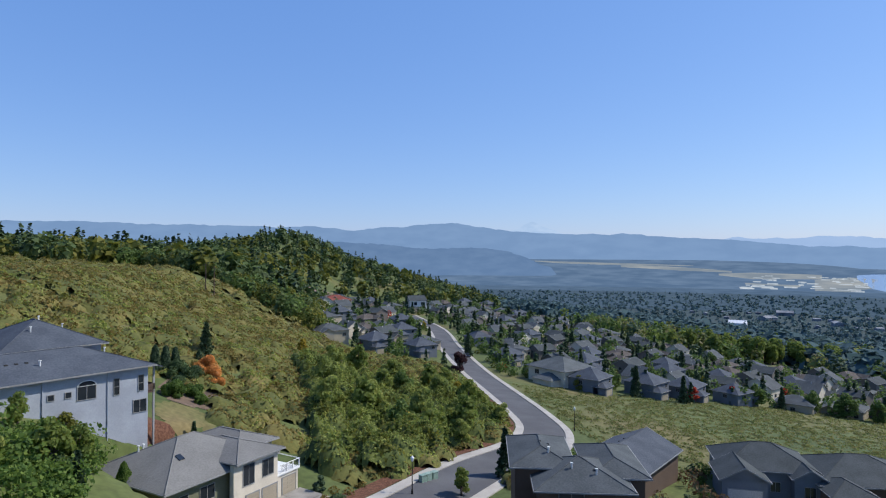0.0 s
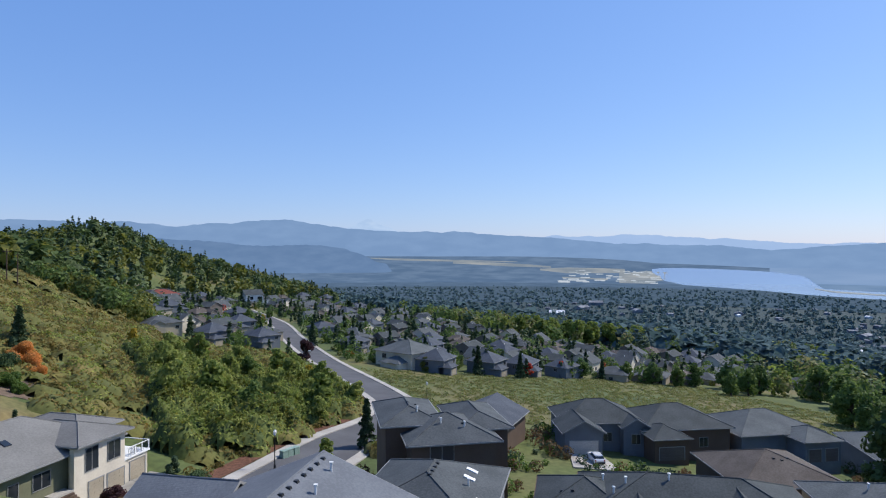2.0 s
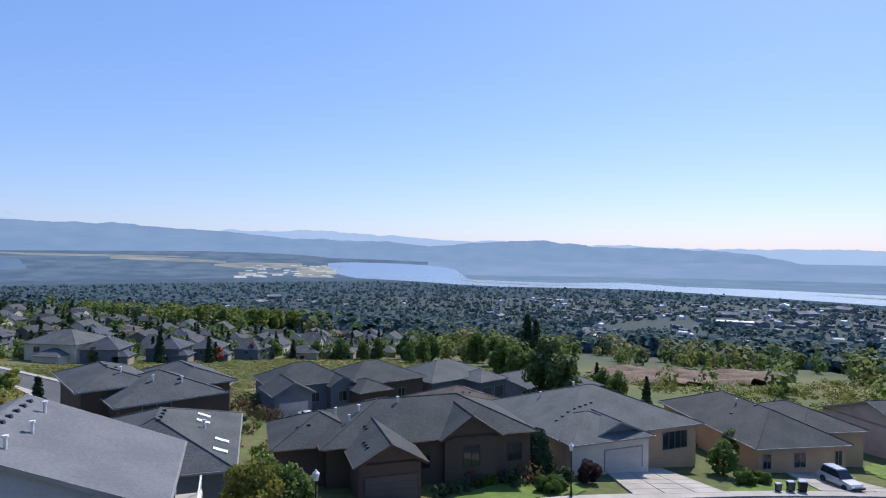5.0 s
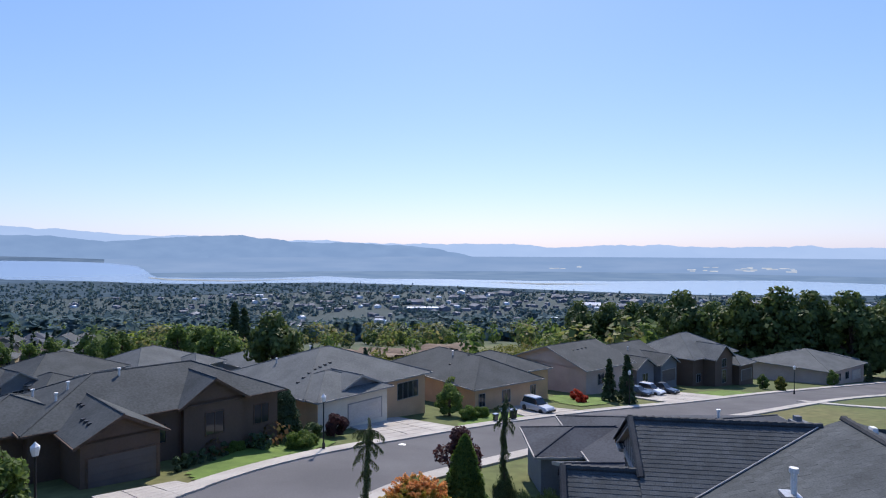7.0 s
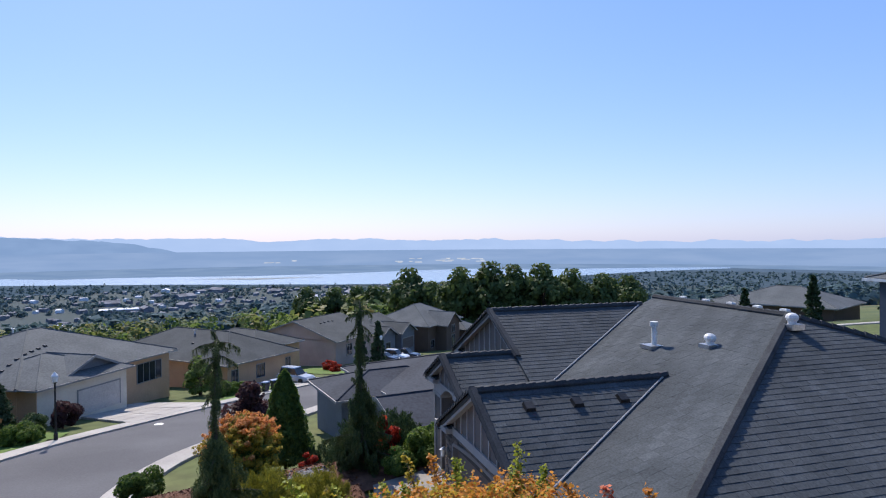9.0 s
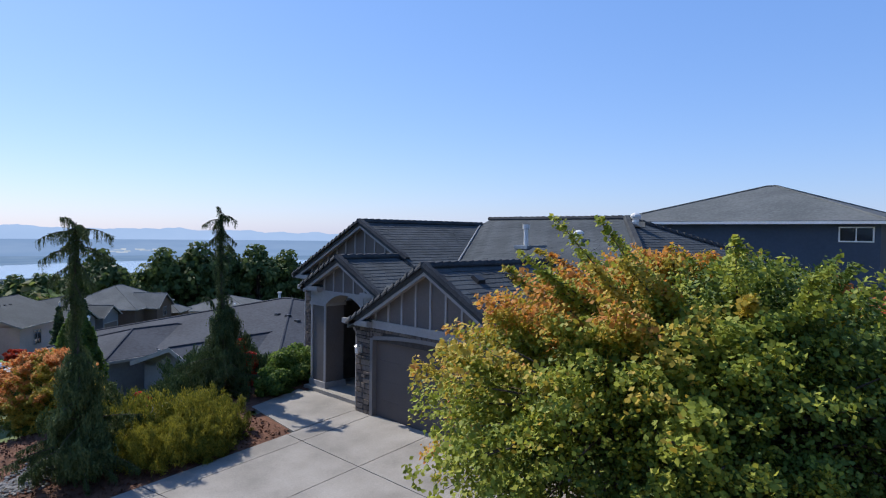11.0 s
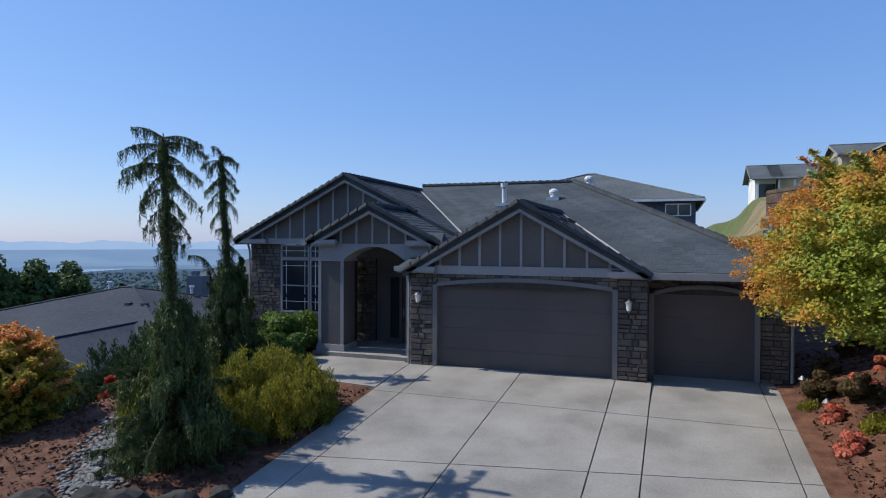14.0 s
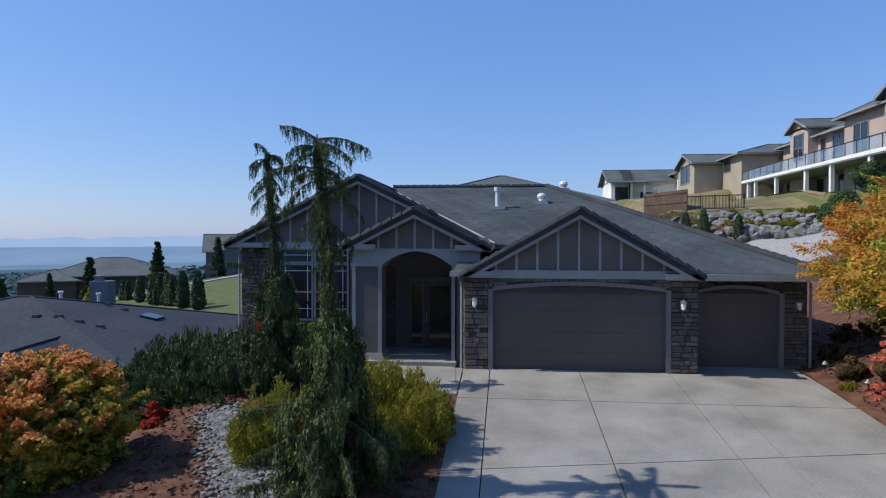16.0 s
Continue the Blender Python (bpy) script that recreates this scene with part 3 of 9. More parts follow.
def window(parent, m, w, h, frame_mat, cols=2, rows=1):
    """A window facing local +y, its sill's middle at the origin of m."""
    win = new("window")
    win.parent, win.matrix_basis = parent, m
    fr = Mesh()
    t = 0.07
    fr.box(-w / 2 - t, w / 2 + t, -0.05, 0.06, -t, 0.0).box(-w / 2 - t, w / 2 + t, -0.05, 0.06, h, h + t)
    fr.box(-w / 2 - t, -w / 2, -0.05, 0.06, 0, h).box(w / 2, w / 2 + t, -0.05, 0.06, 0, h)
    for i in range(1, cols):
        x = -w / 2 + w * i / cols
        fr.box(x - 0.03, x + 0.03, -0.03, 0.045, 0, h)
    for i in range(1, rows):
        z = h * i / rows
        fr.box(-w / 2, w / 2, -0.03, 0.04, z - 0.025, z + 0.025)
    part("window_frame", fr, frame_mat, win)
    part("pane", Mesh().box(-w / 2, w / 2, -0.04, 0.015, 0, h), M["glass"], win)
    return win


def garage(parent, m, w, h, mat, trim_mat):
    """A sectional garage door facing local +y."""
    gd = new("garage_door")
    gd.parent, gd.matrix_basis = parent, m
    d = Mesh()
    for i in range(4):
        d.box(-w / 2, w / 2, -0.06, 0.02, h * i / 4 + 0.008, h * (i + 1) / 4 - 0.008)
        k = max(2, int(w / 0.6))
        for j in range(k):
            x0, x1 = -w / 2 + w * (j + 0.12) / k, -w / 2 + w * (j + 0.88) / k
            d.box(x0, x1, 0.02, 0.032, h * (i + 0.2) / 4, h * (i + 0.8) / 4)
    part("door_panel", d, mat, gd)
    part("door_trim", Mesh().box(-w / 2 - 0.12, -w / 2, -0.05, 0.05, 0, h + 0.12).box(w / 2, w / 2 + 0.12, -0.05, 0.05, 0, h + 0.12).box(-w / 2, w / 2, -0.05, 0.05, h, h + 0.12), trim_mat, gd)
    return gd


def roof_polys(x0, x1, y0, y1, e, kind, p, ov):
    """The slopes of a roof over a rectangle, as polygons, and the gables' triangles."""
    X0, X1, Y0, Y1 = x0 - ov, x1 + ov, y0 - ov, y1 + ov
    w, d = X1 - X0, Y1 - Y0
    if kind == "hip":
        r = min(w, d) / 2
        z = e + p * r
        if w >= d:
            a, b = (X0 + r, (Y0 + Y1) / 2, z), (X1 - r, (Y0 + Y1) / 2, z)
            return [[(X0, Y0, e), (X1, Y0, e), b, a], [(X1, Y1, e), (X0, Y1, e), a, b], [(X1, Y0, e), (X1, Y1, e), b], [(X0, Y1, e), (X0, Y0, e), a]], []
        a, b = ((X0 + X1) / 2, Y0 + r, z), ((X0 + X1) / 2, Y1 - r, z)
        return [[(X0, Y1, e), (X0, Y0, e), a, b], [(X1, Y0, e), (X1, Y1, e), b, a], [(X0, Y0, e), (X1, Y0, e), a], [(X1, Y1, e), (X0, Y1, e), b]], []
    if kind == "gx":
        z, c = e + p * d / 2, (Y0 + Y1) / 2
        zi = e + p * ov
        return ([[(X0, Y0, e), (X1, Y0, e), (X1, c, z), (X0, c, z)], [(X1, Y1, e), (X0, Y1, e), (X0, c, z), (X1, c, z)]],
                [[(x, y0, zi - 0.3), (x, y1, zi - 0.3), (x, y1, zi), (x, c, z - 0.02), (x, y0, zi)] for x in (x0, x1)])
    z, c = e + p * w / 2, (X0 + X1) / 2
    zi = e + p * ov
    return ([[(X0, Y1, e), (X0, Y0, e), (c, Y0, z), (c, Y1, z)], [(X1, Y0, e), (X1, Y1, e), (c, Y1, z), (c, Y0, z)]],
            [[(x0, y, zi - 0.3), (x1, y, zi - 0.3), (x1, y, zi), (c, y, z - 0.02), (x0, y, zi)] for y in (y0, y1)])


def roof_height(wings, x, y):
    best = -99
    for x0, x1, y0, y1, e, kind, p, ov in wings:
        X0, X1, Y0, Y1 = x0 - ov, x1 + ov, y0 - ov, y1 + ov
        if X0 <= x <= X1 and Y0 <= y <= Y1:
            dx, dy = min(x - X0, X1 - x), min(y - Y0, Y1 - y)
            best = max(best, e + p * (min(dx, dy) if kind == "hip" else dy if kind == "gx" else dx))
    return best


def house(label, x, y, a, wings, wall_mat, roof_mat, z=0.0, foot=-5.0, trim_mat=None, windows=(), garages=(), vents=(), pipes=(), walls=None, category="house", caps=True):
    """A house at (x, y) whose front is local +y. wings: x0, x1, y0, y1, eave height, kind, pitch, overhang. Each wing has its wall and roof."""
    trim_mat = trim_mat or M["house_trim"]
    HOUSES.append((x, y))
    h = thing("house", pose(x, y, z, 0, 0, a), label, category, "houses of the hillside estate")
    for i, (x0, x1, y0, y1, e, kind, p, ov) in enumerate(wings):
        slopes, gables = roof_polys(x0, x1, y0, y1, e, kind, p, ov)
        w = Mesh().box(x0, x1, y0, y1, foot, e + p * ov * (0.0 if kind == "hip" else 0.6))
        for g in gables:
            w.face(g)
        part("wall", w, (walls or {}).get(i, wall_mat), h)
        r = Mesh()
        for s in slopes:
            r.slab(s, (0, 0, -0.16))
        part("roof", r, roof_mat, h)
        X0, X1, Y0, Y1 = x0 - ov, x1 + ov, y0 - ov, y1 + ov
        if kind == "hip":
            o = [(X0 - 0.1, Y0 - 0.1), (X1 + 0.1, Y0 - 0.1), (X1 + 0.1, Y1 + 0.1), (X0 - 0.1, Y1 + 0.1), (X0, Y0), (X1, Y0), (X1, Y1), (X0, Y1)]
            g = Mesh().add([(*q, e - 0.19) for q in o] + [(*q, e - 0.03) for q in o], [f for k in range(4) for l in [(k + 1) % 4] for f in ((k, l, l + 8, k + 8), (k + 8, l + 8, l + 12, k + 12), (k, k + 4, l + 4, l), (k + 4, k + 12, l + 12, l + 4))])
            part("gutter", g, trim_mat, h)
        elif kind == "gx":
            part("gutter", Mesh().box(X0, X1, Y0 - 0.1, Y0, e - 0.19, e - 0.03), trim_mat, h)
            part("gutter", Mesh().box(X0, X1, Y1, Y1 + 0.1, e - 0.19, e - 0.03), trim_mat, h)
        else:
            part("gutter", Mesh().box(X0 - 0.1, X0, Y0, Y1, e - 0.19, e - 0.03), trim_mat, h)
            part("gutter", Mesh().box(X1, X1 + 0.1, Y0, Y1, e - 0.19, e - 0.03), trim_mat, h)
        for s in slopes if kind != "hip" else ():
            for q in (0, 1):
                b, t = (Vector(s[0]), Vector(s[3])) if q == 0 else (Vector(s[1]), Vector(s[2]))
                out = (Vector(s[0]) - Vector(s[1])).normalized() * (0.03 if q == 0 else -0.03)
                part("rake_board", Mesh().slab([b, t, t + out, b + out], (0, 0, -0.24)), trim_mat, h)
        if caps:
            lines = [(s[2], s[3]) for s in slopes[:1]] + [(s[1], s[2]) for s in slopes if kind == "hip"]
            for a_, b_ in lines:
                part("ridge_cap", Mesh().tube([Vector(a_), Vector(b_)], [0.08, 0.08], 5), roof_mat, h)
    for wx, wy, wz, ang, ww, wh, *grid in windows:
        window(h, pose(wx, wy, wz, 0, 0, ang), ww, wh, trim_mat, *grid)
    for gx, gy, gz, ang, gw, gh, gm in garages:
        garage(h, pose(gx, gy, gz, 0, 0, ang), gw, gh, gm, trim_mat)
    for vx, vy in vents:
        vz = roof_height(wings, vx, vy)
        part("roof_vent", VENT, None, h, m=pose(vx, vy, vz))
    for vx, vy in pipes:
        vz = roof_height(wings, vx, vy)
        part("flue_pipe", PIPE, None, h, m=pose(vx, vy, vz))
    return h


VENT = Mesh().box(-0.19, 0.19, -0.19, 0.19, -0.1, 0.11, bevel=0.06).data("roof_vent", M["black_metal"])
PIPE = Mesh().tube([(0, 0, -0.2), (0, 0, 0.55), (0, 0, 0.55), (0, 0, 0.65)], [0.09, 0.09, 0.16, 0.16], 8).data("flue_pipe", M["white_metal"])


# ---- the house with the stone-faced garage ----
HERO = thing("house", pose(0, 0, 0), "dark taupe single-storey house with stone-faced garage and tiled roof", "house")


def clip(poly, axis, lo, hi):
    """The part of a polygon between two heights along a plan axis."""
    for sign, lim in ((1, lo), (-1, -hi)):
        out = []
        for p, q in zip(poly, poly[1:] + poly[:1]):
            a, b = sign * p.dot(axis) - lim, sign * q.dot(axis) - lim
            if a >= 0:
                out.append(p)
            if a * b < 0:
                out.append(p.lerp(q, a / (a - b)))
        poly = out
        if len(poly) < 3:
            return []
    return poly


def tiled_slope(parent, poly, axis, step=0.21, lip=0.013):
    """A roof slope laid in courses of concrete tile, each lapping over the one below. axis: plan direction up the slope."""
    poly, axis = [Vector(p) for p in poly], Vector((*axis, 0)).normalized()
    nrm = (poly[1] - poly[0]).cross(poly[-1] - poly[0]).normalized()
    nrm = nrm if nrm.z > 0 else -nrm
    rf = part("roof", Mesh().slab(poly, (0, 0, -0.14)), M["tile"], parent)
    pitch_step = step * nrm.z
    lo, hi = min(p.dot(axis) for p in poly), max(p.dot(axis) for p in poly)
    k = 0
    while lo + k * pitch_step < hi - 0.02:
        a, b = lo + k * pitch_step, lo + (k + 1) * pitch_step
        strip = clip(poly, axis, a, b)
        if len(strip) >= 3:
            across = Vector((-axis.y, axis.x, 0))
            m, r0, r1 = Mesh(), min(p.dot(across) for p in strip), max(p.dot(across) for p in strip)
            c0 = r0 - 0.15 * (k % 2)
            while c0 < r1 - 0.01:
                piece = clip(strip, across, max(r0, c0) + 0.002, min(r1, c0 + 0.3) - 0.002)
                c0 += 0.3
                if len(piece) < 3:
                    continue
                bump = random.Random(int(c0 * 977 + k * 131)).uniform(-0.002, 0.004)
                top = [p + nrm * (lip + bump + 0.004 - (lip - 0.002) * (p.dot(axis) - a) / (b - a)) for p in piece]
                n = len(top)
                m.add([*top, *piece], [tuple(range(n)), *((i, i + n, (i + 1) % n + n, (i + 1) % n) for i in range(n))])
            part("tile_course", m, M["tile"], rf)
        k += 1
    return rf


CAP = Mesh()
_q = [(-0.17, -0.15, -0.05), (-0.17, -0.09, 0.05), (-0.17, 0.09, 0.05), (-0.17, 0.15, -0.05), (0.17, -0.12, -0.07), (0.17, -0.07, 0.005), (0.17, 0.07, 0.005), (0.17, 0.12, -0.07)]
CAP.add([*_q, *((x, y, z - 0.05) for x, y, z in _q)], [(0, 4, 5, 1), (1, 5, 6, 2), (2, 6, 7, 3), (0, 1, 9, 8), (1, 2, 10, 9), (2, 3, 11, 10), (4, 12, 13, 5), (5, 13, 14, 6), (6, 14, 15, 7), (0, 8, 12, 4), (3, 7, 15, 11)])
CAP = CAP.data("ridge_tile", M["ridge_cap"])


def ridge_tiles(parent, a, b, step=0.31, lift=0.09):
    a, b = Vector(a), Vector(b)
    way = (b - a).normalized()
    n = max(1, int((b - a).length / step))
    side = Vector((0, 0, 1)).cross(way).normalized()
    up = way.cross(side)
    rot = Matrix((way, side, up)).transposed().to_4x4()
    for i in range(n):
        p = a + (b - a) * ((i + 0.5) / n) + up * lift
        part("ridge_tile", CAP, None, parent, m=Matrix.Translation(p) @ rot)


# slopes: main hip, garage gable, porch gable, left gable
E_Y, E_Z, R_Y, R_Z = 0.3, 2.8, 10.9, 6.2
MS = (R_Z - E_Z) / (R_Y - E_Y)


def mz(y):
    return E_Z + MS * (y - E_Y)


G_X, G_Z, G_P = 2.45, 4.62, 0.56
L_X, L_Z, L_P = -4.75, 5.93, 0.49
gy = E_Y + (G_Z - E_Z) / MS
ly = E_Y + (L_Z - E_Z) / MS
main = tiled_slope(HERO, [(5.6, 0.35, mz(0.35)), (9.5, 0.3, E_Z), (2.25, R_Y, R_Z), (-4.9, R_Y, R_Z), (L_X, ly, L_Z), (0.0, 2.8, mz(2.8)), (0.66, 2.8, mz(2.8)), (G_X, gy, G_Z)], (0, 1), lip=0.003)
right = tiled_slope(HERO, [(9.5, 0.3, E_Z), (9.5, 21.5, E_Z), (2.25, R_Y, R_Z)], (-1, 0))
tiled_slope(HERO, [(9.5, 21.5, E_Z), (-9.5, 21.5, E_Z), (-4.9, R_Y, R_Z), (2.25, R_Y, R_Z)], (0, -1))
left = tiled_slope(HERO, [(-9.5, 21.5, E_Z), (-9.5, 12.0, E_Z), (-4.9, R_Y, R_Z)], (1, 0))
g_l = tiled_slope(HERO, [(G_X, -0.3, G_Z), (G_X, gy, G_Z), (0.66, 2.8, mz(2.8)), (-0.95, 2.8, G_Z - G_P * 3.4), (-0.95, -0.3, G_Z - G_P * 3.4)], (1, 0))
g_r = tiled_slope(HERO, [(G_X, -0.3, G_Z), (5.85, -0.3, G_Z - G_P * 3.4), (5.6, 0.35, mz(0.35)), (G_X, gy, G_Z)], (-1, 0))
P_X, P_Z, P_P = -2.38, 4.66, 0.50
p_l = tiled_slope(HERO, [(P_X, 0.3, P_Z), (P_X, 3.0, P_Z), (P_X - 2.2, 3.0, P_Z - P_P * 2.2), (P_X - 2.2, 0.3, P_Z - P_P * 2.2)], (1, 0))
p_r = tiled_slope(HERO, [(P_X, 0.3, P_Z), (P_X + 2.3, 0.3, P_Z - P_P * 2.3), (P_X + 2.3, 3.0, P_Z - P_P * 2.3), (P_X, 3.0, P_Z)], (-1, 0))
l_l = tiled_slope(HERO, [(L_X, 3.0, L_Z), (L_X, 12.5, L_Z), (-9.55, 12.5, L_Z - L_P * 4.8), (-9.55, 3.0, L_Z - L_P * 4.8)], (1, 0))
l_r = tiled_slope(HERO, [(L_X, 3.0, L_Z), (P_X + 0.1, 3.0, L_Z - L_P * 2.47), (0.0, 2.9, mz(2.8)), (L_X, ly, L_Z)], (-1, 0))
for rf, a, b in ((main, (-4.9, R_Y, R_Z), (2.25, R_Y, R_Z)), (main, (2.25, R_Y, R_Z), (9.5, 0.3, E_Z)), (right, (2.25, R_Y, R_Z), (9.5, 21.5, E_Z)),
                 (g_l, (G_X, gy, G_Z), (G_X, -0.3, G_Z)), (g_l, (G_X, -0.26, G_Z), (-0.95, -0.26, G_Z - G_P * 3.4)), (g_r, (G_X, -0.26, G_Z), (5.85, -0.26, G_Z - G_P * 3.4)),
                 (p_l, (P_X, 3.0, P_Z), (P_X, 0.3, P_Z)), (p_l, (P_X, 0.34, P_Z), (P_X - 2.2, 0.34, P_Z - P_P * 2.2)), (p_r, (P_X, 0.34, P_Z), (P_X + 2.3, 0.34, P_Z - P_P * 2.3)),
                 (l_l, (L_X, ly, L_Z), (L_X, 3.0, L_Z)), (l_l, (L_X, 3.04, L_Z), (-9.55, 3.04, L_Z - L_P * 4.8)), (l_r, (L_X, 3.04, L_Z), (P_X + 0.4, 3.04, L_Z - L_P * 2.77))):
    ridge_tiles(rf, a, b)
# valley flashing, pale metal
for rf, a, b in ((main, (L_X, ly, L_Z), (0.0, 2.8, mz(2.8))), (main, (G_X, gy, G_Z), (5.6, 0.35, mz(0.35)))):
    part("valley_flashing", Mesh().tube([Vector(a) + Vector((0, 0, 0.05)), Vector(b) + Vector((0, 0, 0.05))], [0.032, 0.032], 6), M["trim"], rf)

# body walls behind the fronts
WALLS = ((-0.83, 5.75, 0.16, 8.0, 2.6), (-1.15, -0.83, 0.6, 2.95, 2.9), (5.75, 9.1, 1.05, 20.9, 2.75), (-9.1, -4.3, 3.5, 20.9, 3.3), (-4.3, 5.75, 2.95, 20.9, 2.9))
for x0, x1, y0, y1, h in WALLS:
    part("wall", Mesh().box(x0, x1, y0, y1, -1.5, h), M["batten_board"], HERO)


def gable_front(parent, cx, y, apex, p, half, base, batten=0.62, tint="batten_board"):
    """A gable wall in board and batten, with its raking trim and the band under it. It faces -y."""
    z0 = apex - p * half
    g = part("gable", Mesh().slab([(cx - half, y, max(base, z0)), (cx, y, apex - 0.1), (cx + half, y, max(base, z0)), (cx + half, y, base), (cx - half, y, base)], (0, 0.12, 0)), M[tint], parent)
    n = int(half / batten)
    for i in range(-n, n + 1):
        x = cx + i * batten
        top = apex - 0.16 - p * abs(i * batten)
        if top - base > 0.12:
            part("batten", Mesh().box(x - 0.035, x + 0.035, y - 0.035, y + 0.01, base, top), M["trim"], g)
    for s in (-1, 1):
        a, b = Vector((cx, y - 0.28, apex - 0.04)), Vector((cx + s * (half + 0.1), y - 0.28, apex - 0.04 - p * (half + 0.1)))
        part("rake_board", Mesh().slab([a, b, b + Vector((0, 0, -0.2)), a + Vector((0, 0, -0.2))], (0, 0.05, 0)), M["trim"], g)
        a, b = a + Vector((0, 0.05, -0.12)), b + Vector((0, 0.05, -0.12))
        part("soffit", Mesh().slab([a, b, b + Vector((0, 0.24, 0)), a + Vector((0, 0.24, 0))], (0, 0, -0.02)), M["trim"], g)
    return g


gg = gable_front(HERO, G_X, 0.0, G_Z, G_P, 2.95, 2.88, 0.59)
part("trim_band", Mesh().box(-0.55, 5.45, -0.06, 0.1, 2.66, 2.9), M["trim"], gg)
gp = gable_front(HERO, P_X, 0.6, P_Z, P_P, 1.95, 3.42, 0.56)
gl = gable_front(HERO, L_X, 3.3, L_Z, L_P, 4.4, 3.68, 0.62)
part("trim_band", Mesh().box(-9.1, -4.3, 3.22, 3.4, 3.46, 3.68), M["trim"], gl)


def eave_return(parent, x0, x1, y, z, depth=0.55):
    """A boxed eave return with its little tiled hip and gutter."""
    er = part("eave_return", Mesh().box(x0, x1, y - 0.1, y + depth, z - 0.16, z, bevel=0.0), M["trim"], parent)
    part("gutter", Mesh().box(x0 - 0.06, x1 + 0.06, y - 0.2, y - 0.1, z - 0.12, z + 0.03), M["trim"], er)
    part("return_tiles", Mesh().add([(x0 - 0.02, y - 0.1, z), (x1 + 0.02, y - 0.1, z), (x1 - 0.15, y + depth, z + 0.26), (x0 + 0.15, y + depth, z + 0.26), (x0 - 0.02, y + depth, z), (x1 + 0.02, y + depth, z)],
         [(0, 1, 2, 3), (1, 5, 2), (0, 3, 4)]), M["tile"], er)
    return er


eave_return(gg, -1.18, -0.05, -0.1, 2.84)
eave_return(gg, 4.85, 5.75, -0.1, 2.80)
eave_return(gp, -4.72, -3.6, 0.5, 3.6)
eave_return(gp, -1.08, -0.05, 0.5, 3.58)
eave_return(gl, -9.55, -8.2, 3.2, 3.62)
part("gutter", Mesh().box(5.0, 9.62, 0.16, 0.3, 2.62, 2.80), M["trim"], HERO)
part("gutter", Mesh().box(9.5, 9.64, 0.2, 21.5, 2.64, 2.80), M["trim"], HERO)
part("downpipe", Mesh().tube([(9.15, 0.85, 2.62), (9.15, 0.85, 0.0)], [0.04, 0.04], 6), M["trim"], HERO)
part("downpipe", Mesh().tube([(-0.95, -0.12, 2.7), (-0.92, 0.05, 2.4), (-0.92, 0.05, 0.02)], [0.04, 0.04, 0.04], 6), M["trim"], HERO)
part("downpipe", Mesh().tube([(-9.2, 3.35, 3.45), (-9.2, 3.45, 3.2), (-9.2, 3.45, 0.0)], [0.04, 0.04, 0.04], 6), M["trim"], HERO)


def arched(x0, x1, z_side, z_mid, n=14):
    return [(x0 + (x1 - x0) * i / n, z_side + (z_mid - z_side) * (1 - (2 * i / n - 1) ** 2)) for i in range(n + 1)]


def arch_band(low, high, y0, y1):
    """A bent band between two lines of (x, z) points, from y0 to y1."""
    n = len(low)
    v = [p for (xa, za), (xb, zb) in zip(low, high) for p in ((xa, y0, za), (xb, y0, zb), (xb, y1, zb), (xa, y1, za))]
    f = [(4 * i + k, 4 * i + (k + 1) % 4, 4 * i + 4 + (k + 1) % 4, 4 * i + 4 + k) for i in range(n - 1) for k in range(4)]
    return Mesh().add(v, f + [(3, 2, 1, 0), (4 * n - 4, 4 * n - 3, 4 * n - 2, 4 * n - 1)])


def arched_door(parent, x0, x1, y, z0, z_side, z_mid, name_label):
    """A garage door under a shallow arch, with its light trim."""
    gd = new("garage_door")
    gd.parent = parent
    tagged(gd, name_label)
    top = arched(x0, x1, z_side, z_mid)
    rows = 4
    for r in range(rows):
        lo, hi = z0 + (z_side - z0) * r / rows, z0 + (z_side - z0) * (r + 1) / rows
        if r < rows - 1:
            m = Mesh().box(x0, x1, y, y + 0.05, lo + 0.002, hi - 0.002)
        else:
            m = Mesh().slab([(x0, y, lo + 0.002), (x1, y, lo + 0.002), *((x, y, z) for x, z in reversed(top))], (0, 0.05, 0))
        part("door_section", m, M["garage_door"], gd)
    part("door_trim", Mesh().box(x0 - 0.13, x0, y - 0.16, y + 0.02, z0, z_side + 0.05), M["casing"], gd)
    part("door_trim", Mesh().box(x1, x1 + 0.13, y - 0.16, y + 0.02, z0, z_side + 0.05), M["casing"], gd)
    part("arch_trim", arch_band(top, [(x, z + 0.11) for x, z in top], y - 0.16, y + 0.04), M["casing"], gd)
    return gd


arched_door(HERO, 0.0, 4.88, 0.1, -0.06, 2.30, 2.47, "wide brown garage door under a shallow arch, closed")
arched_door(HERO, 5.88, 8.30, 1.0, -0.14, 2.17, 2.36, "single brown garage door under a shallow arch, closed")
part("threshold", Mesh().box(-0.1, 5.0, 0.0, 0.3, -0.5, -0.04), M["concrete"], HERO)


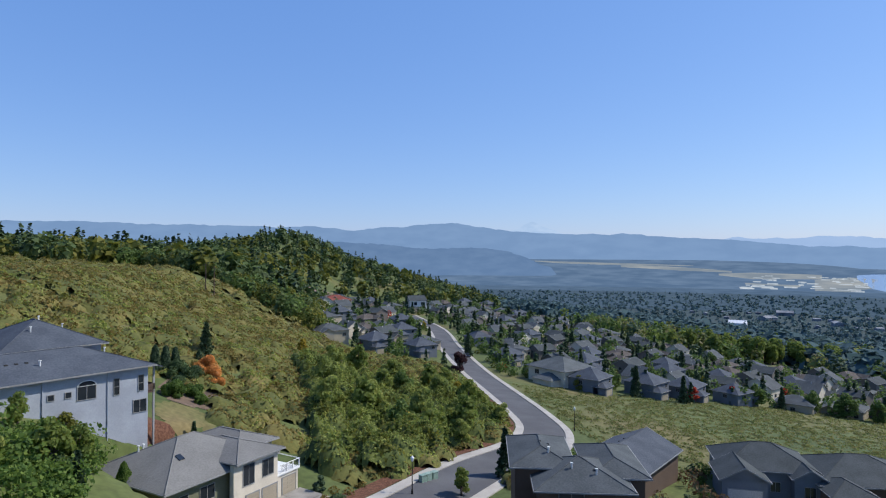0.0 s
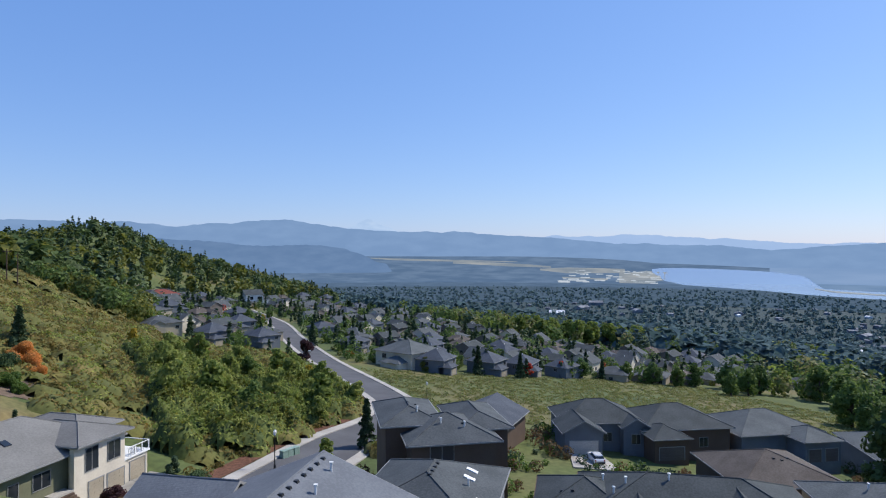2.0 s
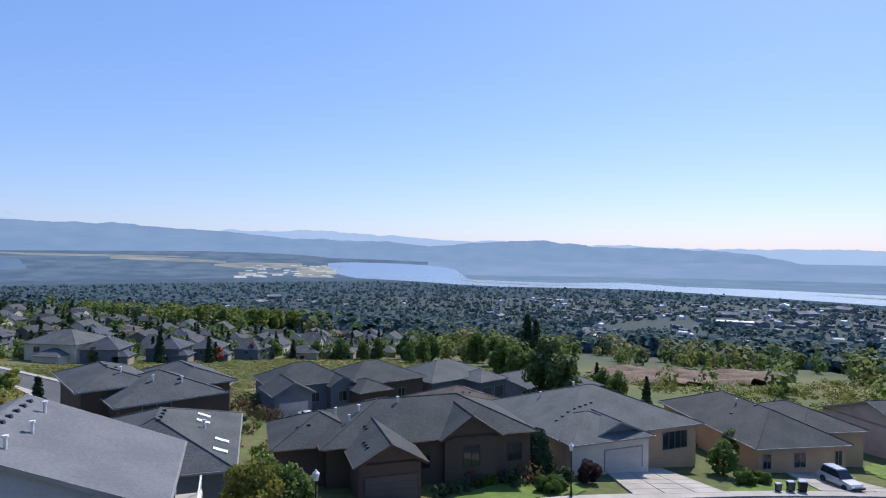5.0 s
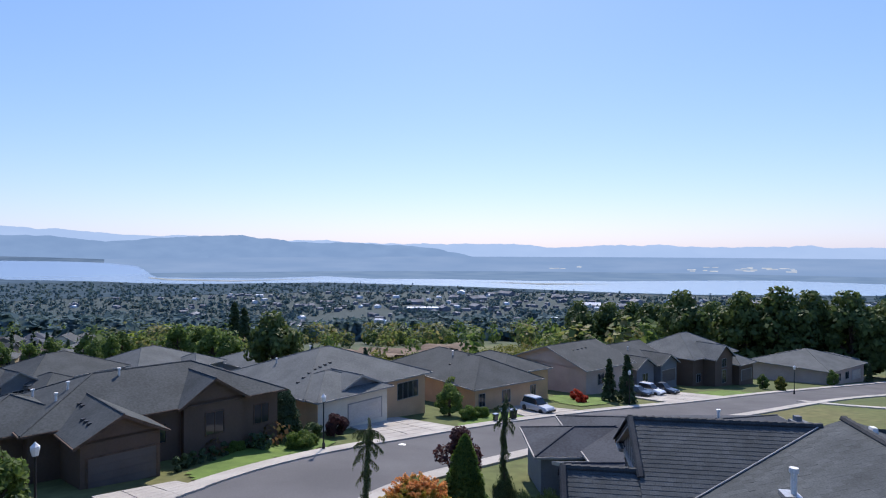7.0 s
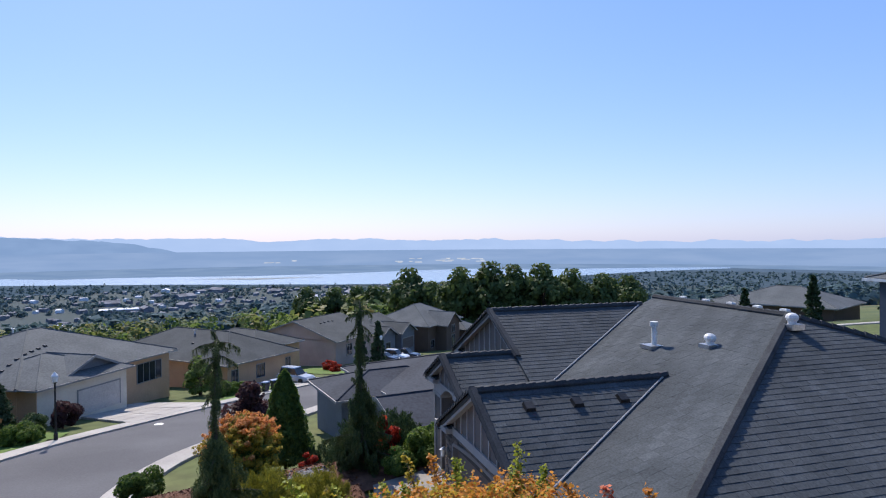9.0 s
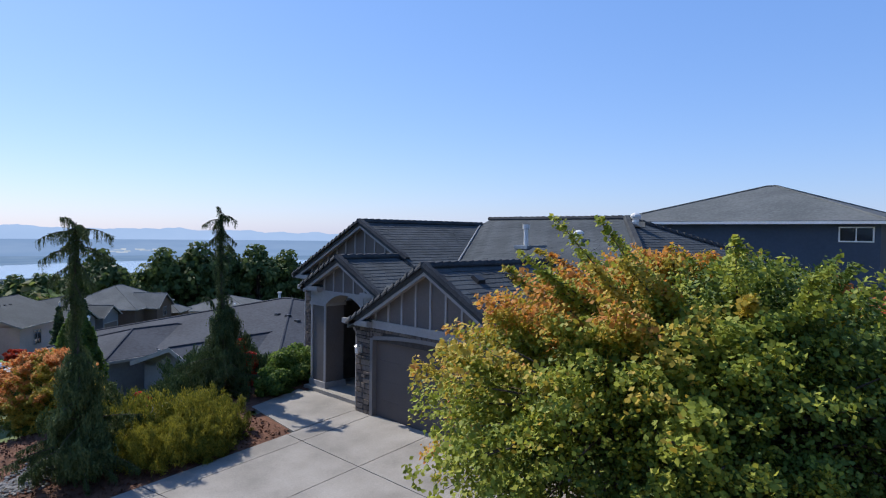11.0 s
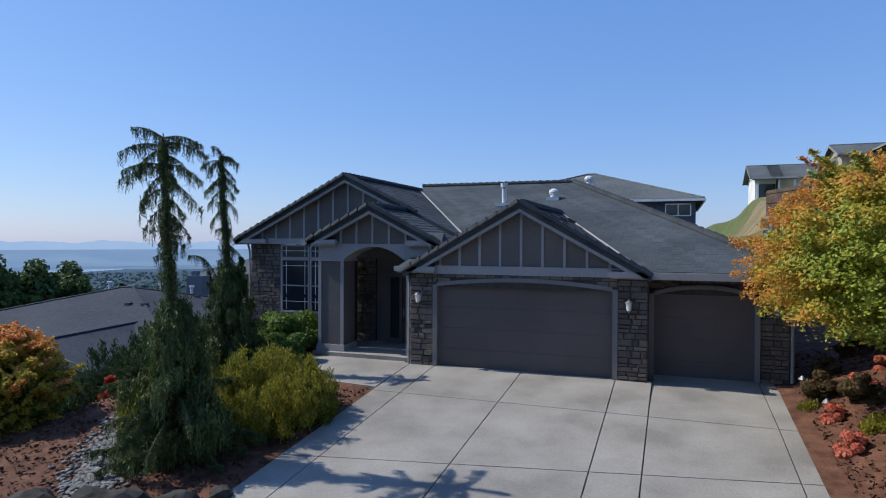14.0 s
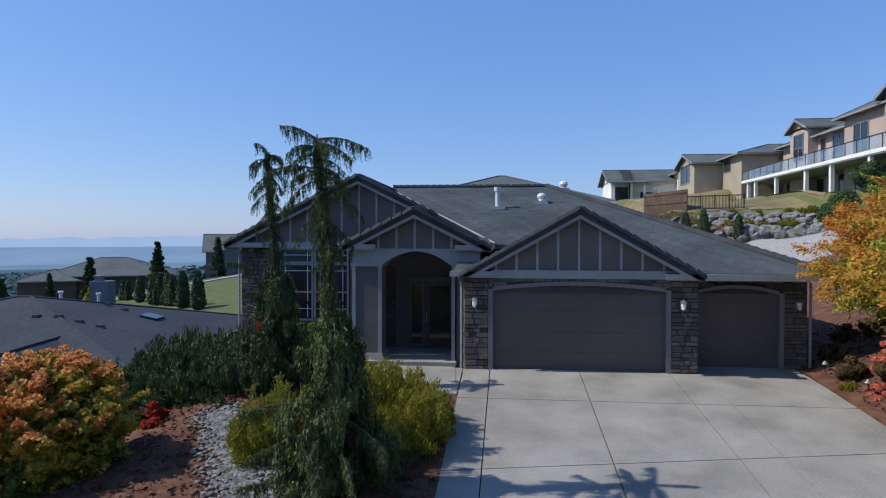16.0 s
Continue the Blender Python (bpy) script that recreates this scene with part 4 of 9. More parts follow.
def stone_face(parent, name, x0, x1, z0, z1, y, seed, holes=(), xy=False):
    """Ledge stones proud of a mortar bed, each a stone of its own. Faces -y, or -x when xy is set (then x is the plan y)."""
    rng = random.Random(seed)
    bed = Mesh().box(x0, x1, y, y + 0.1, z0, z1) if not xy else Mesh().box(y, y + 0.1, x0, x1, z0, z1)
    wall = part(name, bed, M["mortar"], parent)
    z = z0 + 0.004
    while z < z1 - 0.03:
        h = min(rng.uniform(0.08, 0.19), z1 - z)
        x = x0
        while x < x1 - 0.02:
            w = min(rng.uniform(0.13, 0.42), x1 - x)
            if x1 - x - w < 0.1:
                w = x1 - x
            cx, cz = x + w / 2, z + h / 2
            if not any(a < cx < b and cz < top(cx) for a, b, top in holes):
                d = rng.uniform(0.02, 0.055)
                c = [(x + 0.004, z + 0.004), (x + w - 0.004, z + 0.004), (x + w - 0.004, z + h - 0.004), (x + 0.004, z + h - 0.004)]
                j = [(px + rng.uniform(-0.006, 0.006), pz + rng.uniform(-0.006, 0.006)) for px, pz in c]
                k = [(px + (0.018 if px < cx else -0.018), pz + (0.012 if pz < cz else -0.012)) for px, pz in j]
                pts = [(a, y, b) for a, b in j] + [(a, y - d, b) for a, b in k]
                if xy:
                    pts = [(q[1], q[0], q[2]) for q in pts]
                m = Mesh().add(pts, [(4, 5, 6, 7), (0, 1, 5, 4), (1, 2, 6, 5), (2, 3, 7, 6), (3, 0, 4, 7)])
                part("stone", m, M["stone"], wall)
            x += w
        z += h
    return wall


def over_door(x):
    return 2.41 + 0.19 * (1 - ((x - 2.44) / 2.57) ** 2)


stone_face(HERO, "stone_pier", -0.83, -0.13, -0.12, 2.66, -0.02, 1)
stone_face(HERO, "stone_pier", 5.01, 5.75, -0.15, 2.66, -0.02, 2)
stone_face(HERO, "stone_lintel", -0.13, 5.01, 2.3, 2.66, -0.02, 3, [(-0.13, 5.01, over_door)])
stone_face(HERO, "stone_pier", 8.43, 9.1, -0.2, 2.62, 0.95, 4)
stone_face(HERO, "stone_lintel", 5.75, 8.43, 2.2, 2.62, 0.95, 5, [(5.75, 8.43, lambda x: 2.28 + 0.19 * (1 - ((x - 7.09) / 1.34) ** 2))])
stone_face(HERO, "stone_return", -0.02, 0.58, -0.12, 2.66, -0.83, 6, xy=True)
stone_face(HERO, "stone_wall", -9.1, -7.75, -0.4, 3.46, 3.42, 7)
stone_face(HERO, "stone_wall", -7.75, -4.3, -0.4, 0.9, 3.42, 8)

# porch: pier, arch, floor, door
part("porch_floor", Mesh().box(-4.4, -1.1, 0.35, 2.95, -0.6, 0.1).box(-4.2, -1.15, 0.1, 0.4, -0.6, -0.02), M["concrete"], HERO)
part("porch_pier", Mesh().box(-4.3, -3.42, 0.6, 1.35, 0.0, 3.0), M["batten_board"], HERO)
part("pier_base", Mesh().box(-4.38, -3.34, 0.52, 1.43, 0.0, 0.3, bevel=0.03), M["trim"], HERO)
part("pier_cap", Mesh().box(-4.36, -3.36, 0.54, 1.41, 2.95, 3.06), M["trim"], HERO)
for xa in (-4.32, -3.51):
    part("corner_trim", Mesh().box(xa, xa + 0.11, 0.575, 0.61, 0.3, 2.95), M["trim"], HERO)
part("porch_pier", Mesh().box(-1.26, -1.1, 0.6, 1.2, 0.0, 3.0), M["trim"], HERO)
pa = arched(-3.42, -1.26, 2.98, 3.42)
part("porch_arch", arch_band(pa, [(x, 3.5) for x, z in pa], 0.55, 1.25), M["trim"], HERO)
part("porch_beam", Mesh().box(-4.3, -3.42, 0.56, 1.3, 3.0, 3.5), M["trim"], HERO)
part("porch_beam", Mesh().box(-1.26, -0.4, 0.56, 1.3, 2.98, 3.5), M["trim"], HERO)
stone_face(HERO, "stone_wall", -4.2, -3.4, 0.1, 3.0, 2.86, 9)
stone_face(HERO, "stone_wall", 1.4, 2.8, 0.1, 3.0, -4.2, 10, xy=True)
part("porch_ceiling", Mesh().box(-4.3, -1.1, 1.25, 2.95, 3.45, 3.55), M["trim"], HERO)
part("wall", Mesh().box(-4.3, -1.1, 2.9, 3.1, 2.9, 3.5), M["batten_board"], HERO)
ed = new("front_door")
ed.parent = HERO
tagged(ed, "dark wooden front door with glass and side lights")
part("door_leaf", Mesh().box(-2.36, -2.2, 2.80, 2.90, 0.1, 2.35).box(-1.52, -1.36, 2.80, 2.90, 0.1, 2.35).box(-2.2, -1.52, 2.80, 2.90, 0.1, 0.42).box(-2.2, -1.52, 2.80, 2.90, 2.2, 2.35), M["wood_dark"], ed)
part("door_glass", Mesh().box(-2.2, -1.52, 2.835, 2.865, 0.42, 2.2), M["glass"], ed)
part("door_handle", Mesh().tube([(-2.29, 2.76, 1.0), (-2.29, 2.76, 1.3)], [0.014, 0.014], 6), M["metal"], ed)
part("side_light", Mesh().box(-2.80, -2.46, 2.835, 2.865, 0.25, 2.35), M["glass"], ed)
part("door_frame", Mesh().box(-2.92, -2.80, 2.76, 2.90, 0.1, 2.5).box(-2.46, -2.36, 2.77, 2.90, 0.1, 2.35).box(-1.36, -1.24, 2.76, 2.90, 0.1, 2.5).box(-2.80, -1.36, 2.76, 2.90, 2.35, 2.5).box(-2.80, -2.46, 2.78, 2.90, 0.1, 0.25), M["garage_door"], ed)
# the tall window group under the left gable
for i in range(2):
    window(HERO, pose(-7.05 + 1.28 * i, 3.4, 0.95, 0, 0, 180), 1.12, 1.9, M["trim"], 1, 2)
    window(HERO, pose(-7.05 + 1.28 * i, 3.4, 2.98, 0, 0, 180), 1.12, 0.4, M["trim"], 1, 1)
for i in range(2):
    x = -7.05 + 1.28 * i
    for z0, z1 in ((1.0, 1.45), (1.58, 2.8), (3.0, 3.36)):
        for a, b, c, d in ((x - 0.42, x - 0.40, z0, z1), (x + 0.40, x + 0.42, z0, z1), (x - 0.54, x + 0.54, z1 - 0.16, z1 - 0.14)):
            part("muntin", Mesh().box(a, b, 3.37, 3.385, c, d), M["white_trim"], HERO)
part("window_surround", Mesh().box(-7.75, -7.62, 3.36, 3.5, 0.85, 3.46).box(-5.1, -4.3, 3.38, 3.5, 0.85, 3.46), M["batten_board"], HERO)


def wall_lantern(x, y, z):
    wl_ = thing("wall_lantern", pose(x, y, z), "dark metal wall lantern with frosted glass on stone", "lamp", "garage lanterns")
    part("back_plate", Mesh().box(-0.06, 0.06, -0.03, 0.03, -0.12, 0.12), M["metal"], wl_)
    part("arm", Mesh().tube([(0, -0.02, 0.08), (0, -0.1, 0.16), (0, -0.16, 0.13)], [0.015, 0.015, 0.015], 6), M["metal"], wl_)
    part("cap", Mesh().tube([(0, -0.16, 0.14), (0, -0.16, 0.08)], [0.02, 0.11], 8), M["metal"], wl_)
    part("glass", Mesh().tube([(0, -0.16, 0.08), (0, -0.16, -0.12)], [0.075, 0.055], 8), M["lamp_glass"], wl_)
    part("finial", Mesh().tube([(0, -0.16, -0.12), (0, -0.16, -0.17)], [0.06, 0.01], 8), M["metal"], wl_)


wall_lantern(-0.52, -0.08, 1.98)
wall_lantern(5.3, -0.08, 1.96)
wall_lantern(8.8, 0.89, 1.9)
# roof fittings
fl = part("flue_pipe", Mesh().tube([(0.03, 7.3, 4.9), (0.03, 7.3, 5.72)], [0.09, 0.09], 10).tube([(0.03, 7.3, 5.74), (0.03, 7.3, 5.9)], [0.14, 0.14], 10), M["white_metal"], HERO)
part("flashing", Mesh().box(-0.28, 0.34, 6.95, 7.6, 4.97, 5.1), M["metal"], fl)
for x, y in ((1.85, 8.1), (2.95, 10.3)):
    vz = mz(y) if y < 9 else 6.0
    tv = part("turbine_vent", Mesh().tube([(x, y, vz - 0.1), (x, y, vz + 0.18)], [0.13, 0.13], 10).ball((x, y, vz + 0.26), 0.2, 0.2, 0.15), M["white_metal"], HERO)
    part("flashing", Mesh().box(x - 0.25, x + 0.25, y - 0.25, y + 0.25, vz - 0.12, vz + 0.06), M["metal"], tv)
for i in range(3):
    part("roof_vent", VENT, None, HERO, m=pose(3.15, 1.1 + 1.45 * i, G_Z - G_P * 0.7, 0, 29, 0))
for x, y in ((-3.4, 11.2), (-2.1, 11.25), (-0.8, 11.3), (0.5, 11.3), (1.7, 11.3)):
    part("ridge_vent", Mesh().box(x - 0.18, x + 0.18, y - 0.12, y + 0.12, R_Z - 0.1, R_Z + 0.16, bevel=0.04), M["white_metal"], HERO)


# ---- plants ----
PLANT_MESHES = {}


def lumps(rng, n, r, h, low=0.35):
    """Centres and radii of the leaf masses of a crown that is h high and r wide from the stem."""
    out = []
    for i in range(n):
        a, u = rng.uniform(0, 2 * math.pi), rng.uniform(0, 1)
        z = h * (low + (1 - low) * u)
        reach = r * math.sqrt(max(0.05, 1 - (2 * abs(u - 0.42)) ** 2)) * rng.uniform(0.35, 0.8)
        out.append((np.array([reach * math.cos(a), reach * math.sin(a), z]), r * rng.uniform(0.28, 0.45)))
    return out


def broad_meshes(key, h, r, leaves, size, mat, seed, n=18, low=0.35, stem=True):
    """Trunk and crown of a broad-leaved tree or bush."""
    if key in PLANT_MESHES:
        return PLANT_MESHES[key]
    rng = np.random.default_rng(seed)
    L = lumps(rng, n, r, h * 0.92, low)
    pts = np.concatenate([ball_points(rng, leaves // n, c, (q, q, q * 0.8)) for c, q in L])
    out = pts - np.repeat(np.array([c for c, q in L]), leaves // n, 0) + [0, 0, 0.25 * r * 0.3]
    pts[:, 2] = np.maximum(pts[:, 2], 0.05 * h)
    crown = quads_mesh(key + "_crown", leaf_quads(rng, pts, size, faces=out), mat)
    wood = None
    if stem:
        m = Mesh()
        t = 0.035 * h
        m.tube([(0, 0, -0.4), (0.02 * h, 0, h * 0.2), (0, 0.02 * h, h * 0.45), (0, 0, h * 0.75)], [t * 1.3, t, t * 0.7, t * 0.25], 7)
        for c, q in L[:9]:
            z0 = h * rng.uniform(0.15, 0.4)
            mid = (c[0] * 0.5, c[1] * 0.5, (z0 + c[2]) / 2)
            m.tube([(0, 0, z0), mid, tuple(c)], [t * 0.55, t * 0.35, t * 0.1], 5)
        wood = m.data(key + "_trunk", M["bark"], True)
    PLANT_MESHES[key] = (wood, crown)
    return PLANT_MESHES[key]


def conifer_meshes(key, h, r, sprays, size, mat, seed, droop=0.35):
    if key in PLANT_MESHES:
        return PLANT_MESHES[key]
    rng = np.random.default_rng(seed)
    pts = []
    levels = int(h / 0.45)
    per = max(4, sprays // (levels * 7))
    for i in range(levels):
        u = (i + 0.5) / levels
        z = h * (0.08 + 0.92 * u)
        reach = r * (1 - u) ** 0.85 * rng.uniform(0.8, 1.15) + 0.03 * h * 0.2
        for k in range(7):
            a = rng.uniform(0, 2 * math.pi)
            s = np.sqrt(rng.uniform(0.05, 1, per)) * reach * rng.uniform(0.75, 1.1)
            p = np.stack([s * math.cos(a), s * math.sin(a), z - droop * s], 1)
            pts.append(p + rng.normal(0, 0.05 * r, p.shape))
    pts = np.concatenate(pts)
    crown = quads_mesh(key + "_crown", leaf_quads(rng, pts, size, 0.3, 1.7), mat)
    wood = Mesh().tube([(0, 0, -0.4), (0, 0, h * 0.5), (0, 0, h * 0.97)], [0.022 * h, 0.014 * h, 0.002 * h], 6).data(key + "_trunk", M["bark"], True)
    PLANT_MESHES[key] = (wood, crown)
    return PLANT_MESHES[key]


def column_meshes(key, h, r, n, size, mat, seed, taper=0.7, lobes=5):
    """A dense upright evergreen: sprays over a column or cone with shallow vertical lobes, leaves pointing up."""
    if key in PLANT_MESHES:
        return PLANT_MESHES[key]
    rng = np.random.default_rng(seed)
    u, a = rng.uniform(0, 1, n) ** 1.15, rng.uniform(0, 2 * math.pi, n)
    edge = r * np.minimum(1, 5 * u + 0.55) * (1 - u) ** taper * (1 + 0.12 * np.sin(lobes * a + 3 * u) + 0.07 * np.sin(23 * u + 2 * a))
    rr = edge * np.sqrt(rng.uniform(0.45, 1.1, n))
    p = np.stack([rr * np.cos(a), rr * np.sin(a), h * (0.02 + 0.98 * u)], 1)
    face = np.stack([np.cos(a), np.sin(a), 0.35 + 0 * a], 1)
    PLANT_MESHES[key] = (Mesh().tube([(0, 0, -0.3), (0, 0, 0.75 * h)], [0.02 * h, 0.006 * h], 6).data(key + "_trunk", M["bark"], True), quads_mesh(key + "_crown", leaf_quads(rng, p, size, faces=face, loose=0.6), mat))
    return PLANT_MESHES[key]


def plant(name, label, category, meshes, x, y, s=1.0, turn=0.0, group="", z=None, sz=None):
    t = thing(name, Matrix.LocRotScale((x, y, zg(x, y) if z is None else z), Euler((0, 0, turn)), (s, s, sz or s)), label, category, group)
    if meshes[0] is not None:
        part("trunk", meshes[0], None, t)
    part("crown", meshes[1], None, t)
    return t


def weeping(x, y, h, seed, boughs, skirt, label, bend=-0.2):
    """A weeping cypress: a slim column of hanging sprays, arching boughs with fringes near the top, a layered skirt at the base.
    boughs: height share, compass angle in degrees, reach, rise, droop."""
    rng = np.random.default_rng(seed)
    t = thing("weeping_conifer", pose(x, y, zg(x, y)), label, "tree", "weeping conifers by the drive")

    def axis(u):
        return np.array([bend * u ** 4 + 0.06 * math.sin(5 * u), 0.05 * math.sin(7 * u), h * u])
    us = np.linspace(0, 1, 12)
    part("trunk", Mesh().tube([tuple(axis(u)) for u in us], [0.12 * (1 - 0.9 * u) for u in us], 7), M["bark"], t, smooth=True)
    Q = []

    def fringe(c, length):
        """Strings of slim scales that hang below points c, thinning out to the tip."""
        n = len(c)
        lean = rng.normal(0, 0.10, (n, 2))
        for k in range(6):
            f = (k + 0.5) / 6
            q = c.copy()
            q[:, :2] += lean * (length * f)[:, None] + rng.normal(0, 0.006, (n, 2))
            q[:, 2] -= length * f
            for side in (0, 1):
                d = rng.normal(size=(n, 3)) * [1, 1, 0.2]
                d /= np.linalg.norm(d, axis=1, keepdims=True)
                w = (rng.uniform(0.006, 0.013, n) * (1.15 - 0.6 * f))[:, None]
                slant = rng.normal(0, 0.012 + 0.022 * side, (n, 2))
                dz = np.stack([slant[:, 0], slant[:, 1], length / 12 * (1.25 - 0.35 * side) + 0.008], 1)
                Q.append(np.stack([q + dz, q + d * w, q - dz, q - d * w], 1))

    def bough(p0, ang, reach, rise, thick, dense, longest, droop=None):
        a = math.radians(ang)
        s = np.linspace(0, 1, 9)
        side = rng.normal(0, 0.07) * reach
        zz = rise * np.sin(np.minimum(s * 1.9, 1.6)) - (rng.uniform(0.04, 0.6) if droop is None else droop) * reach * s ** 1.8
        line = p0 + np.stack([reach * s * math.cos(a) - side * s ** 2 * math.sin(a), reach * s * math.sin(a) + side * s ** 2 * math.cos(a), zz], 1)
        wood = Mesh().tube([tuple(q) for q in line], [thick * (1 - 0.85 * u) for u in s], 5)
        n = max(6, int(dense * reach))
        u = rng.uniform(0.04, 1.0, n) ** 0.85
        c = np.stack([np.interp(u, s, line[:, k]) for k in range(3)], 1) + rng.normal(0, 0.02, (n, 3)) * [1, 1, 0.5]
        tufts = 0.45 + 0.55 * np.abs(np.sin(u * reach * 9 + ang))
        fringe(c, rng.uniform(0.25, 1.0, n) * longest * tufts * (0.55 + 0.45 * np.sin(u * 2.6)))
        return wood
    n = int(270 * h)
    u = rng.uniform(0.02, 0.99, n)
    a = rng.uniform(0, 2 * math.pi, n)
    r = (0.02 + 0.20 * rng.uniform(0, 1, n)) * (1.2 - 0.8 * u) * (1 + 0.4 * np.sin(u * 37 + 2 * np.sin(a)))
    fringe(np.array([axis(q) for q in u]) + np.stack([r * np.cos(a), r * np.sin(a), 0 * r], 1), rng.uniform(0.12, 0.42, n))
    for share, ang, reach, rise, droop in boughs:
        part("bough", bough(axis(share), ang, reach, rise, 0.018, 100, 0.40, droop), M["bark"], t)
    for i in range(9):
        share = rng.uniform(0.42, 0.8)
        part("bough", bough(axis(share), rng.uniform(0, 360), rng.uniform(0.16, 0.34), 0.03, 0.012, 80, 0.4), M["bark"], t)
    low = Mesh()
    reach_at = lambda q: skirt * float(np.interp(q, [0.03, 0.12, 0.25, 0.36, 0.46, 0.54], [0.62, 0.66, 0.56, 0.38, 0.20, 0.09]))
    for i in range(int(150 * skirt)):
        share, ang = 0.05 + 0.45 * rng.uniform(0, 1) ** 1.1, rng.uniform(0, 2 * math.pi)
        d = reach_at(share) * rng.uniform(0.2, 1.15) ** 0.6 * (1 + 0.28 * math.sin(3 * ang + 13 * share))
        c = axis(share) + np.array([d * math.cos(ang), d * math.sin(ang), 0.12 * d])
        if i % 6 == 0:
            low.tube([tuple(axis(share)), tuple(axis(share) * 0.45 + c * 0.55 + [0, 0, 0.10]), tuple(c)], [0.02, 0.014, 0.005], 5)
        long_ = min(rng.uniform(0.25, 0.8), h * share + 0.1)
        top = c + rng.normal(0, 1, (30, 3)) * [0.062, 0.062, 0.05]
        lengths = long_ * rng.uniform(0.45, 1.0, 30)
        lean = (top - c)[:, :2] * 0.35
        for k in range(5):
            f = (k + 0.5) / 5
            q = top.copy()
            q[:, :2] += lean * (math.sin(f * 2.6) - f) + rng.normal(0, 0.012, (30, 2))
            q[:, 2] -= lengths * f
            out = np.array([math.cos(ang), math.sin(ang), 0.0]) + rng.normal(0, 0.5, (30, 3))
            side = np.cross(out, (0, 0, 1.0))
            side /= np.linalg.norm(side, axis=1, keepdims=True) + 1e-9
            w = (rng.uniform(0.014, 0.026, 30) * (1.2 - 0.7 * f))[:, None]
            dz = np.stack([rng.normal(0, 0.018, 30), rng.normal(0, 0.018, 30), lengths / 9], 1)
            Q.append(np.stack([q + dz, q + side * w, q - dz, q - side * w], 1))
    for i in range(17):
        w = bough(axis(rng.uniform(0.05, 0.24)), 21 * i + rng.uniform(-9, 9), skirt * rng.uniform(0.75, 1.25), 0.12, 0.02, 110, 0.42, rng.uniform(0.12, 0.34))
        low.add(w.v, w.f)
    part("bough", low, M["bark"], t)
    part("crown", quads_mesh("weeping_crown", np.concatenate(Q), M["leaf_weeping"]), None, t)
    return t


